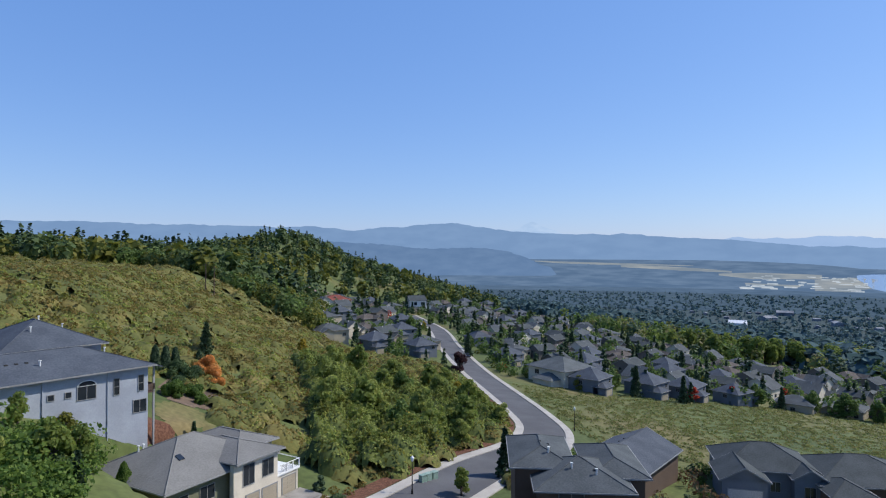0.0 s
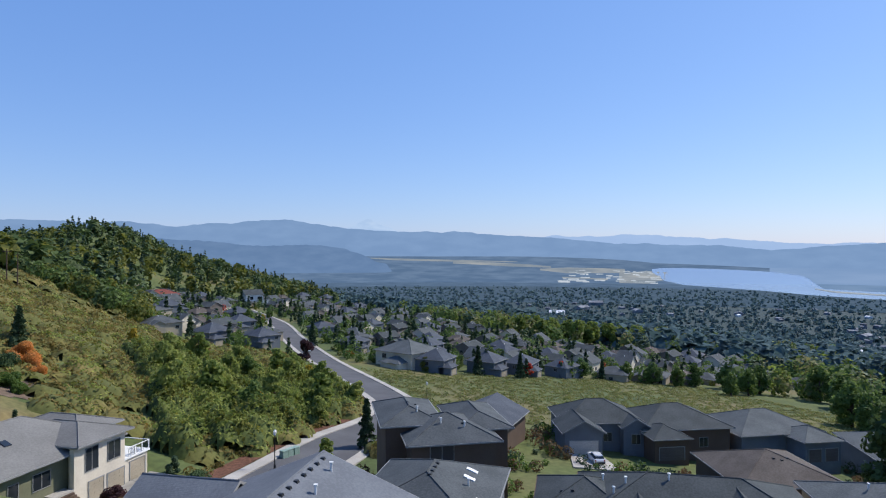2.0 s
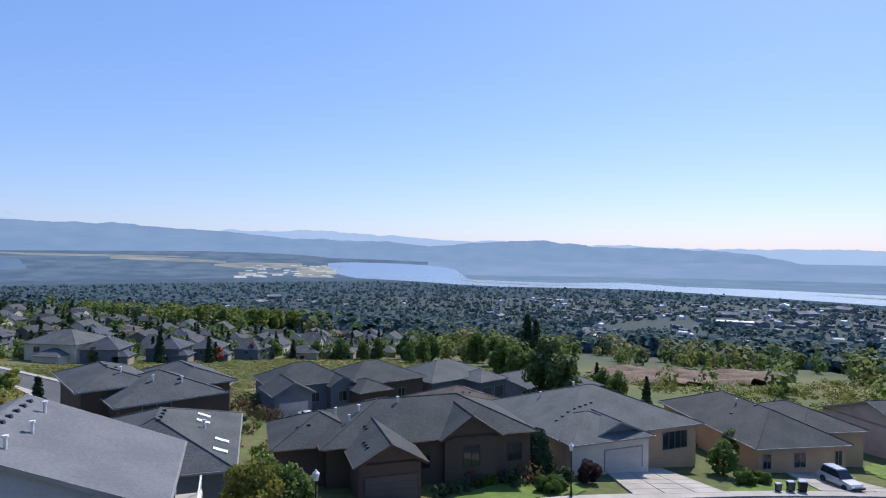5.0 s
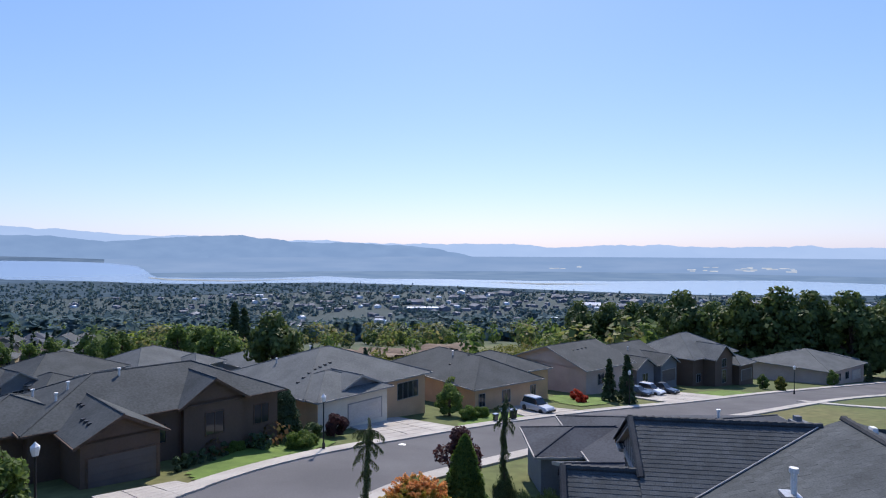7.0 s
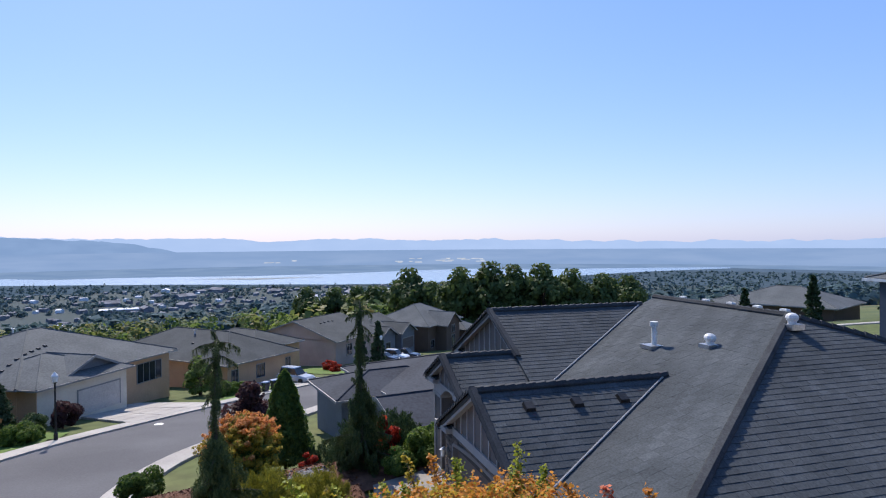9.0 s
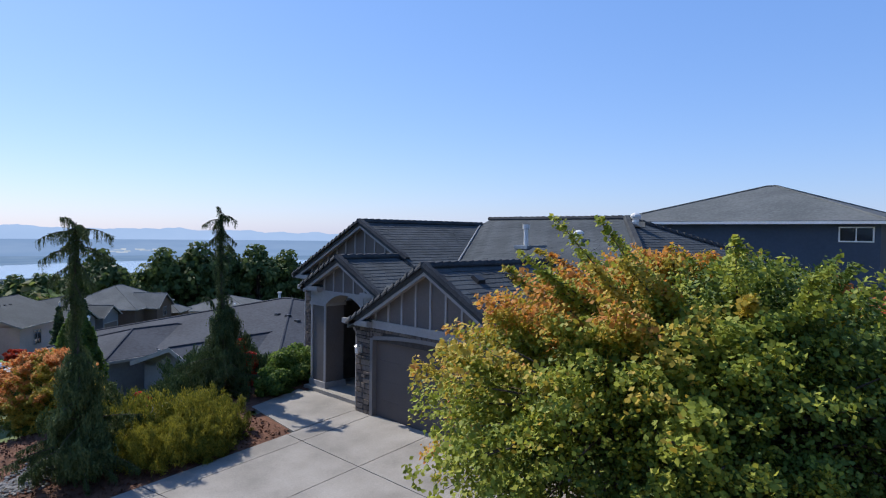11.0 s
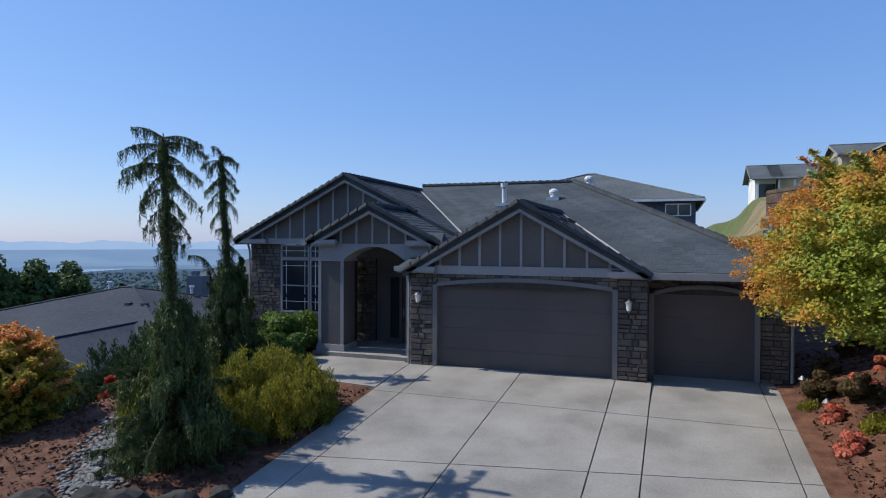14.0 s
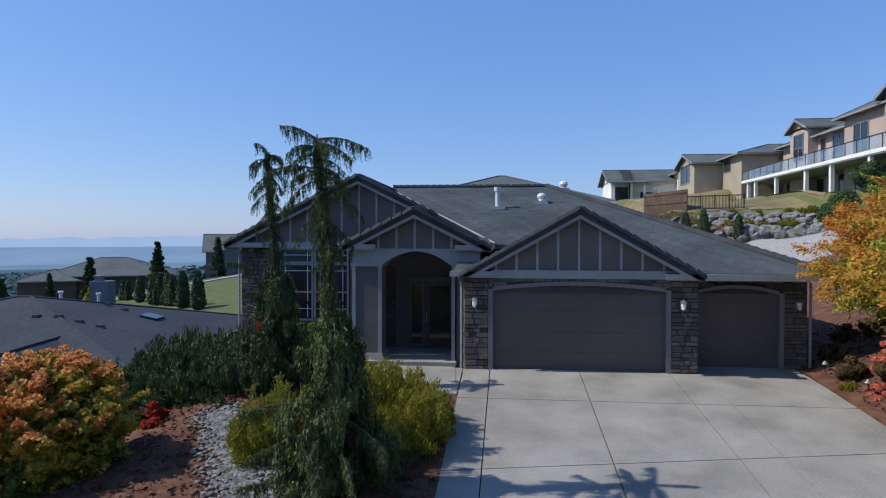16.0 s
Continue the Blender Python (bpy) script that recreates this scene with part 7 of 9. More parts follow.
def ridge(name, yaw0, yaw1, dist, profile, mat, label, base=-125, rough=6, seed=1):
    """A far line of hills: an arc of slopes at a distance, with a profile of heights along it (degrees to metres)."""
    r = np.random.default_rng(seed)
    ang = np.radians(np.arange(yaw0, yaw1 + 0.01, 0.12))
    h = np.interp(np.degrees(ang), [p[0] for p in profile], [p[1] for p in profile])
    j = np.zeros(len(ang))
    for f in (0.7, 1.9, 4.3, 11.0):
        j += np.interp(np.degrees(ang), np.arange(yaw0 - 1, yaw1 + 2, 1 / f), r.normal(0, rough / f ** 0.8, len(np.arange(yaw0 - 1, yaw1 + 2, 1 / f))))
    V, F = [], []
    rows = [(0.975, 0.0), (0.98, 0.45), (0.99, 0.8), (1.0, 1.0), (1.02, 0.6)]
    for q, u in rows:
        for a, hh, jj in zip(ang, h, j):
            V.append((-math.sin(a) * dist * q, math.cos(a) * dist * q, base + (hh - base) * u + jj * u))
    n = len(ang)
    for i in range(len(rows) - 1):
        F += [(i * n + c, i * n + c + 1, (i + 1) * n + c + 1, (i + 1) * n + c) for c in range(n - 1)]
    return tagged(part(name, Mesh().add(V, F), mat, smooth=True), label, "hills", kind="structure")


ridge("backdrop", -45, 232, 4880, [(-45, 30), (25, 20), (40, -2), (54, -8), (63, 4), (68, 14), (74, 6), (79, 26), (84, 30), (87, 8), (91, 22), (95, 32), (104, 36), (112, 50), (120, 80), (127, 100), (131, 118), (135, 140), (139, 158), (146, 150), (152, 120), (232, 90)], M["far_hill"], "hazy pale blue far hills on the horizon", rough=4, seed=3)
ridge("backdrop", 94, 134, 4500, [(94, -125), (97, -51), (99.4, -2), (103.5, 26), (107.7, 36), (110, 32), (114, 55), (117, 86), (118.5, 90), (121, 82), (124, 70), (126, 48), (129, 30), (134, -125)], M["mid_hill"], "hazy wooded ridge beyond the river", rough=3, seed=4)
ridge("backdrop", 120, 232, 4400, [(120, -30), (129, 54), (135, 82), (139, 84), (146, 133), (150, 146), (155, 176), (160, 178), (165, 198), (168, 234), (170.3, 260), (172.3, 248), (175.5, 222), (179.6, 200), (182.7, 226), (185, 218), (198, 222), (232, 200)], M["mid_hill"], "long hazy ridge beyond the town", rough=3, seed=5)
ridge("backdrop", 160.2, 200, 3500, [(160.2, -125), (161.2, -40), (162.7, 0), (164, 25), (165.5, 47), (167.6, 63), (170.3, 63), (173.4, 62), (175.5, 82), (178, 90), (180.2, 96), (200, 70)], M["low_hill"], "low hazy blue wooded hill in front of the long ridge", rough=3, seed=6)
# the flat land and the river: compass angle, distances of the near and the far bank
RIVER = [(48, 2850, 2950), (63.9, 2000, 2640), (70.5, 1880, 2700), (76.5, 1800, 2560), (82.9, 1800, 2400), (91, 1890, 2350), (100.8, 2050, 2460), (105.6, 2150, 2470), (110, 2250, 2720), (116, 2250, 2580), (121, 2270, 2700), (124.4, 2360, 2820),
         (125.6, 2400, 4300), (128.2, 2560, 5200), (130.3, 2660, 5600), (134.7, 2900, 6100), (136.3, 3350, 6000), (137.2, 4700, 5600)]


def bank(yaw, k):
    return np.interp(yaw, [q[0] for q in RIVER], [q[k] for q in RIVER])


def compass(x, y):
    return np.degrees(np.arctan2(-x, y)) % 360


for r0, r1, stp, mt, lb in ((1790, 2650, 30.0, "near_plain", "hazy dark blue wooded land towards the river"), (2600, 3040, 40.0, "mid_plain", "hazy wooded land beyond the town")):
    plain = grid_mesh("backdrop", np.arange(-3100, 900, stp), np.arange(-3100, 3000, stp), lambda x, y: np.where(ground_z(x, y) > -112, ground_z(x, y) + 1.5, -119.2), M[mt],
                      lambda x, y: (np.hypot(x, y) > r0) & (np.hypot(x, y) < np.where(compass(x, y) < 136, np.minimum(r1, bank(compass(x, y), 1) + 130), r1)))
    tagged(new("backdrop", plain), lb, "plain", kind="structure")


def far_land(a, dist, lift=0.0):
    """A place on the flat land at a compass angle and true distance; past 3 km the land is drawn in and raised, as the sky line of a backdrop is."""
    eye = float(np.interp(a, [60, 85, 105, 120, 135], [9, 11, 15, 20, 24.5]))
    r = dist if dist < 3000 else 4290 - 1290 * 3000 / dist
    return (-math.sin(radians(a)) * r, math.cos(radians(a)) * r, eye - (eye + 119.2) * r / dist + lift)


def far_sheet(name, rows, mat, label, category, lift, steps=14):
    """A patch of far land between rows of (angle, near distance, far distance)."""
    m = Mesh()
    P = []
    for a in np.arange(rows[0][0], rows[-1][0] + 0.001, (rows[-1][0] - rows[0][0]) / max(2, int((rows[-1][0] - rows[0][0]) / 0.5))):
        d0, d1 = (float(np.interp(a, [q[0] for q in rows], [q[k] for q in rows])) for k in (1, 2))
        P.append([far_land(a, d0 * (d1 / d0) ** (j / steps), lift) for j in range(steps + 1)])
    n = steps + 1
    m.add([p for c in P for p in c], [(i * n + j, i * n + j + 1, (i + 1) * n + j + 1, (i + 1) * n + j) for i in range(len(P) - 1) for j in range(steps)])
    return tagged(part(name, m, M[mat], smooth=True), label, category, kind="structure")


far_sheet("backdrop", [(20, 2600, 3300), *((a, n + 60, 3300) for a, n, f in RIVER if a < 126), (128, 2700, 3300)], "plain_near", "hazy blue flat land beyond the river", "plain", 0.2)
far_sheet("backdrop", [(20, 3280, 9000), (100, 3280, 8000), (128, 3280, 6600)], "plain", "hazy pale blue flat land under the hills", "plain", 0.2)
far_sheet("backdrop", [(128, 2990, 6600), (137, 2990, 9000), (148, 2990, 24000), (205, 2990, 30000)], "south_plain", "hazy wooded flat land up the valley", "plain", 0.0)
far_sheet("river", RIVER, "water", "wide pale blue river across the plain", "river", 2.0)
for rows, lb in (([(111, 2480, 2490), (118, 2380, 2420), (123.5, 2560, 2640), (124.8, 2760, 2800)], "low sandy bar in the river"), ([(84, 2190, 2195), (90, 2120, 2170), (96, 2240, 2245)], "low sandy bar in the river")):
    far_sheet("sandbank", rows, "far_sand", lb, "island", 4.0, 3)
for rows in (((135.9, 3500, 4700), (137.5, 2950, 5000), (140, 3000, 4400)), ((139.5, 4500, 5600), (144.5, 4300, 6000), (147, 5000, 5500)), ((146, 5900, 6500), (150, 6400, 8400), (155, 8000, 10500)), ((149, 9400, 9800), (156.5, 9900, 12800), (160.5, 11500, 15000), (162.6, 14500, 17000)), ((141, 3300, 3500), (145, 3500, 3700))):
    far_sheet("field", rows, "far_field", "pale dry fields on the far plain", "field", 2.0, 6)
sheds = Mesh()
for i in range(74):
    a, d = (rngf.uniform(136.6, 145), rngf.uniform(2950, 5000)) if i < 52 else (rngf.choice([70, 73, 76, 87.5, 89]) + rngf.normal(0, 0.8), rngf.uniform(3500, 4300))
    c = Vector(far_land(a, d, 1.0))
    q = c.xy.length / d
    w, l, h = rngf.uniform(5, 9) * q, rngf.uniform(8, 30) * q, rngf.uniform(3, 6) * q
    sheds.box(-w, w, -l, l, 0, h, turn=Matrix.Translation(c) @ Matrix.Rotation(radians(a + rngf.choice([60, 90, 90])), 4, "Z"))
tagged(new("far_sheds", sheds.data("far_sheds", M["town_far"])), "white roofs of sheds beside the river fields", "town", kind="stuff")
# the snow peak
pk = Mesh()
pa_ = radians(162.9)
pc = Vector((-math.sin(pa_) * 4850, math.cos(pa_) * 4850, 170))
side = Vector((math.cos(pa_), math.sin(pa_), 0))
prof = [(-330, -20), (-220, 30), (-110, 62), (-45, 100), (0, 118), (28, 112), (90, 76), (190, 46), (330, -20)]
pk.add([*(pc + side * s + Vector((0, 0, h)) for s, h in prof), *(pc + side * s + Vector((0, 0, -150)) + Vector((math.sin(pa_), -math.cos(pa_), 0)) * 60 for s, h in prof)], [(i, i + 9, i + 10, i + 1) for i in range(8)])
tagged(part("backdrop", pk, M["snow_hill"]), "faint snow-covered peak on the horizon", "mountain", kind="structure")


# town: roofs and white sheds on the plain
tb, tw, clearings = Mesh(), Mesh(), []
for i in range(1500):
    a, d = radians(rngf.uniform(55, 150)), rngf.uniform(560, 1750)
    x, y = -math.sin(a) * d, math.cos(a) * d
    if ground_z(x, y) > -60 or rngf.uniform() < (0.5 if a < radians(123) else 0.86):
        continue
    w, l, h = rngf.uniform(6, 11), rngf.uniform(9, 18), rngf.uniform(3.5, 6)
    if rngf.uniform() < 0.10:
        w, l, h = w * 2.6, l * 2.6, h * 1.3
    t = pose(x, y, zg(x, y), 0, 0, rngf.uniform(0, 180))
    m = tw if rngf.uniform() < 0.2 else tb
    m.box(-w / 2, w / 2, -l / 2, l / 2, -2, h, turn=t)
    if rngf.uniform() < (0.9 if m is tw else 0.5):
        clearings.append((x, y))
    q = [t @ Vector(p) for p in ((-w / 2 - 0.4, -l / 2, h), (w / 2 + 0.4, -l / 2, h), (w / 2 + 0.4, l / 2, h), (-w / 2 - 0.4, l / 2, h), (0, -l / 2, h + w * 0.2), (0, l / 2, h + w * 0.2))]
    m.add(q, [(0, 4, 5, 3), (1, 2, 5, 4), (0, 1, 4), (2, 3, 5)])
tagged(new("town_houses", tb.data("town_houses", M["town_dark"])), "small grey-roofed houses of the town below", "town", kind="stuff")
tagged(new("town_sheds", tw.data("town_sheds", M["town_pale"])), "white roofs of sheds and shops in the town", "town", kind="stuff")
big = thing("warehouse", pose(-1215, -240, zg(-1215, -240), 0, 0, 12), "long white warehouse on the plain", "building")
part("wall", Mesh().box(-14, 14, -32, 32, -2, 8), M["town_dark"], big)
part("roof", Mesh().box(-14.5, 14.5, -32.5, 32.5, 8, 9.2, bevel=1.0), M["town_pale"], big)

# woods on the lower slope and the plain
wp = []
for i in range(36000):
    a, d = radians(rngf.uniform(14, 190)), 230 * math.exp(rngf.uniform(0.3, 2.4))
    wp.append((-math.sin(a) * d, math.cos(a) * d))
wp = np.array(wp)
d = np.hypot(wp[:, 0], wp[:, 1])
patch = np.sin(wp[:, 0] * 0.011 + 1.3) * np.cos(wp[:, 1] * 0.008) + np.sin(wp[:, 1] * 0.021 + wp[:, 0] * 0.006)
yaw = np.degrees(np.arctan2(-wp[:, 0], wp[:, 1]))
edge = 330 + 90 * np.sin(np.radians(yaw * 4))
keep = ((ground_z(wp[:, 0], wp[:, 1]) < -24) | (wp[:, 1] < -700)) & (patch > np.where((d > 700) & (d < 1400) & (yaw < 123), -1.05, -1.9)) & (d < np.where(yaw < 136, np.minimum(bank(yaw, 1) - 70, 2550), 2600)) & (d > edge) & ~inside_poly(wp[:, 0], wp[:, 1], ESTATE) & (ground_z(wp[:, 0], wp[:, 1]) < -40)
wp = wp[keep]
# open ground round the town's houses and before them
for cx, cy in clearings:
    way = np.array((cx, cy)) / math.hypot(cx, cy)
    u, v = (wp - (cx, cy)) @ way, (wp - (cx, cy)) @ np.array((-way[1], way[0]))
    wp = wp[~((u > -75) & (u < 12) & (np.abs(v) < 13))]
d = np.hypot(wp[:, 0], wp[:, 1])
con = rngf.uniform(0, 1, len(wp)) < 0.35
for nm, sel, shp, mt, lb in (("far_conifer_wood", con, "cone", "leaf_hazy_wood", "dark conifers of the far woods"), ("far_leafy_wood", ~con, "ball", "leaf_hazy_wood", "dark leafy trees of the far woods")):
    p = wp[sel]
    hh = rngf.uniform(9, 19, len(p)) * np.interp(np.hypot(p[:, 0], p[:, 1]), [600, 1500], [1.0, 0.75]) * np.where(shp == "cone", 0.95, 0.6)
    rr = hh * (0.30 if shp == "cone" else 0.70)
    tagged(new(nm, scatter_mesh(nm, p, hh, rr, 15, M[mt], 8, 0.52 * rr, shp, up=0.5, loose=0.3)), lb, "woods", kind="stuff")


# ---- the estate, its trees and the brushy hillside ----
rnge = np.random.default_rng(2024)


def off_street(x, y, line, d):
    return np.min(np.hypot(np.asarray(x)[..., None] - line[::3, 0], np.asarray(y)[..., None] - line[::3, 1]), -1) > d


KINDS = [
    ("grey-roofed estate house with hip roof and tan walls", [(-7, 7, -6, 6, 3.6, "hip", 0.42, 0.5), (1, 7, 4, 9, 3.3, "gy", 0.5, 0.4)], "tan", "comp_mid"),
    ("two-storey estate house with gable roof and pale walls", [(-6, 6, -5, 5, 5.8, "gx", 0.5, 0.5), (-6, 0, 3, 8, 3.2, "gy", 0.5, 0.4)], "taupe", "comp_dark"),
    ("brown-roofed estate house with front gable", [(-7, 7, -6, 5, 3.8, "hip", 0.45, 0.5), (-6, -1, 3, 8, 3.8, "gy", 0.6, 0.4)], "taupe", "comp_brown"),
    ("two-storey estate house with steep grey hip roof", [(-6, 6, -6, 6, 5.6, "hip", 0.55, 0.5), (0, 6, 4, 9, 3.2, "hip", 0.5, 0.4)], "slate", "comp_blue"),
    ("white-gabled estate house with dark roof", [(-6.5, 6.5, -5, 5, 4.6, "gy", 0.6, 0.5), (-8, -3, -2, 7, 3.2, "gy", 0.55, 0.4)], "cream", "comp_mid"),
]
protos, spots = [], []
for gx in np.arange(-268, 26, 17.5):
    for gy_ in np.arange(-640, -172, 23.0):
        x, y = gx + rnge.uniform(-3, 3) + 8 * (int(gy_ / 23) % 2), gy_ + rnge.uniform(-3, 3)
        if inside_poly(x, y, ESTATE) and off_street(x, y, street2, 13):
            spots.append((x, y, rnge.uniform(-12, 12) + rnge.choice([-60, 30, 120, 30])))
for i, (x, y, a) in enumerate(spots):
    q = int(rnge.integers(0, len(KINDS)))
    if len(protos) < len(KINDS):
        q = len(protos)
        lb, wings, wm, rm = KINDS[q]
        w0, w1 = wings[0], wings[1]
        top = 3.4 if w0[4] > 5 else 0.9
        protos.append(house(lb, x, y, a, wings, M[wm], M[rm], zg(x, y), foot=-4,
                      windows=[(w0[0] + 2.2, w0[3] + 0.02, top, 0, 1.5, 1.3), (w0[1] + 0.02, -1, top, -90, 1.4, 1.3), (0, w0[2] - 0.02, top, 180, 1.8, 1.3)],
                      garages=[((w1[0] + w1[1]) / 2, w1[3] + 0.02, 0.0, 0, 4.4, 2.2, M["tan"])], pipes=[(1, 1)], caps=False))
    else:
        copy_thing(protos[q], pose(x, y, zg(x, y), 0, 0, a) @ Matrix.Scale(rnge.uniform(0.72, 0.86), 4))
house("grey-roofed white two-storey house beside the open field", -60, -190, -62, [(-8, 8, -7, 7, 6.2, "hip", 0.42, 0.7), (-6, 2, 4, 11, 3.4, "hip", 0.42, 0.5)], M["cream"], M["comp_grey"], zg(-60, -190) - 0.3, foot=-4,
      windows=[(8.02, 3, 3.8, -90, 1.6, 1.4), (8.02, -3, 3.8, -90, 1.6, 1.4), (8.02, 3, 0.8, -90, 1.6, 1.4), (8.02, -3, 0.8, -90, 1.6, 1.4), (4, 7.02, 3.8, 0, 1.8, 1.4), (4, 7.02, 0.8, 0, 1.8, 1.4)])
house("house with a red-brown roof above the estate", 17, -362, 20, [(-8, 8, -6, 6, 4, "hip", 0.45, 0.6)], M["tan"], M["comp_red"], zg(17, -362), foot=-4)
house("tall white house on the estate's upper street", -40, -440, 10, [(-6, 6, -6, 6, 8.5, "gx", 0.5, 0.6), (-10, -4, -5, 5, 5, "hip", 0.45, 0.5)], M["white"], M["comp_dark"], zg(-40, -440), foot=-5, windows=[(-3, 6.02, 1.5, 0, 2, 2), (2, 6.02, 1.5, 0, 2, 2), (-3, 6.02, 5.2, 0, 2, 2), (2, 6.02, 5.2, 0, 2, 2)])
tagged(new("bare_slope", grid_mesh("bare_slope", np.arange(-30, 60, 3.0), np.arange(-480, -370, 3.0), lambda x, y: ground_z(x, y) + 0.3 + 0.5 * np.sin(x * 0.4) * np.cos(y * 0.3), M["dirt"], lambda x, y: ((x - 14) / 26) ** 2 + ((y + 425) / 34) ** 2 < 1)), "bare brown cut slope above the red-roofed house", "ground", kind="structure")
tagged(new("bare_patch", grid_mesh("bare_patch", np.arange(48, 80, 1.5), np.arange(-222, -196, 1.5), lambda x, y: ground_z(x, y) + 0.9, M["sand"], lambda x, y: ((x - 63) / 11) ** 2 + ((y + 210) / 4.5) ** 2 < 1 + 0.3 * np.sin(x))), "bare sandy patch by the utility poles", "ground", kind="structure")

# single trees of several sizes, built once and copied
T_GREEN = broad_meshes("leafy_tree", 8, 3.4, 2200, 0.22, M["leaf_green"], 41, 24, 0.12)
T_LIME = broad_meshes("lime_tree", 8, 2.8, 1500, 0.24, M["leaf_lime"], 42, 20, 0.15)
T_OLIVE = broad_meshes("olive_tree", 7, 3.0, 1500, 0.24, M["leaf_olive"], 43, 20, 0.15)
T_RED = broad_meshes("red_tree", 5, 2.0, 1300, 0.17, M["leaf_red"], 44, 14, 0.2)
T_PLUM = broad_meshes("plum_tree", 6, 3.0, 2200, 0.17, M["leaf_plum"], 45, 18, 0.2)
T_BANK = broad_meshes("bank_tree", 7.5, 3.0, 2600, 0.175, M["leaf_bank"], 53, 22, 0.12)
T_OAK = broad_meshes("oak_tree", 14, 6.0, 4600, 0.31, M["leaf_oak"], 46, 40, 0.12)
T_FIR = conifer_meshes("fir_tree", 12, 2.6, 1800, 0.3, M["leaf_conifer"], 47)
T_YOUNG = conifer_meshes("young_fir", 6, 1.5, 1700, 0.16, M["leaf_conifer"], 48)
T_THUJA = column_meshes("thuja", 4.6, 1.35, 12000, 0.06, M["leaf_bush"], 49, 0.62)
T_ARBOR = column_meshes("arborvitae", 2.6, 0.55, 4200, 0.045, M["leaf_conifer"], 50, 0.38)
T_ORANGE = broad_meshes("orange_tree", 5, 2.2, 2600, 0.13, M["leaf_orange"], 51, 16, 0.25)
T_GOLD = broad_meshes("gold_tree", 6, 2.2, 1500, 0.19, M["leaf_gold"], 52, 16, 0.15)
TREES = dict(bank=(T_BANK, "bushy yellow-green tree on the bank"), green=(T_GREEN, "green leafy tree among the houses"), lime=(T_LIME, "bright yellow-green leafy tree"), olive=(T_OLIVE, "olive-green tree on the bank"), red=(T_RED, "small tree in bright red autumn leaf"),
             fir=(T_FIR, "dark green fir among the houses"), plum=(T_PLUM, "round dark plum-leaved tree by the street"), gold=(T_GOLD, "small tree with golden leaves"), orange=(T_ORANGE, "small tree turning orange"))


def tree(kind, x, y, s=1.0, label=None, sz=None):
    ms, lb = TREES[kind]
    return plant("tree", label or lb, "tree", ms, x, y, s, float(x * 7.3 + y), "trees of the hillside", sz=sz)


plant("tree", "round dark plum-leaved tree beside the street", "tree", T_PLUM, -25.5, -192, 1.1, 0)
plant("tree", "big spreading oak below the house row", "tree", T_OAK, -86, -48.5, 1.0, 1.0)
for x, y, k, s in ((-116, -179, "red", 1.2), (-99, -175, "red", 1.0), (-94, -172, "fir", 0.7), (-125, -180, "green", 0.9), (-133, -178, "fir", 0.6), (-143, -176, "green", 0.9), (-152, -172, "green", 1.0), (-160, -168, "green", 0.9),
                   (-171, -170, "green", 1.1), (-181, -165, "green", 1.0), (-188, -155, "green", 1.3), (-176, -150, "green", 1.2), (-165, -148, "green", 1.0), (-155, -100, "green", 1.5), (-150, -92, "green", 1.3), (-62, -178, "olive", 0.7),
                   (-72, -180, "green", 0.8), (-80, -176, "fir", 0.8), (-44, -205, "orange", 0.7), (-200, -140, "green", 1.6), (-190, -125, "green", 1.5), (-215, -120, "fir", 1.6), (-222, -128, "fir", 1.8), (-180, -112, "green", 1.4),
                   (-205, -105, "lime", 1.2), (-170, -85, "green", 1.0), (-160, -70, "fir", 0.6), (-140, -60, "green", 0.8), (-125, -50, "green", 0.8), (-115, -40, "fir", 0.5)):
    tree(k, x, y, s)
for i in range(46):
    a = i / 45
    x, y = -200 - 100 * a + rnge.normal(0, 8), -350 + 15 * a + rnge.normal(0, 12)
    tree("lime", x, y, rnge.uniform(1.3, 2.0), "bright yellow-green poplar-like tree behind the estate")
for i in range(30):
    p = strewn(rnge, 1, lambda x, y: inside_poly(x, y, ESTATE), -270, 20, -520, -175)[0]
    tree(rnge.choice(["green", "fir", "green", "olive", "gold", "fir", "orange"], p=[0.33, 0.3, 0.15, 0.08, 0.05, 0.05, 0.04]), p[0], p[1], rnge.uniform(0.55, 1.0))
# small trees and shrubs between the estate's houses
for nm, n, hr, wd, shp, mt, lb in (("estate_leafy_trees", 620, (2.5, 7.0), 0.42, "ball", "leaf_green", "small green trees between the estate's houses"), ("estate_firs", 330, (4, 10), 0.2, "cone", "leaf_conifer", "dark conifers between the estate's houses"),
                                   ("estate_shrubs", 260, (1.2, 2.6), 0.6, "ball", "leaf_olive", "olive shrubs in the estate's gardens"), ("estate_red_trees", 14, (3, 5), 0.4, "ball", "leaf_red", "small red autumn trees among the estate's houses")):
    p = strewn(rnge, n, lambda x, y: inside_poly(x, y, ESTATE) & off_street(x, y, street2, 7), -270, 26, -640, -172)
    h_ = rnge.uniform(*hr, n)
    tagged(new(nm, scatter_mesh(nm, p, h_, h_ * wd, 110, M[mt], 70 + n, 0.06 * h_ + 0.06, shp)), lb, "trees", kind="stuff")
for i in range(22):
    x, y = -235 - rnge.uniform(0, 60), 15 + i * 8 + rnge.normal(0, 6)
    plant("tree", "tall dark oak at the edge of the slope", "tree", T_OAK, x, y, rnge.uniform(1.2, 1.65), i, "oaks at the edge of the slope")
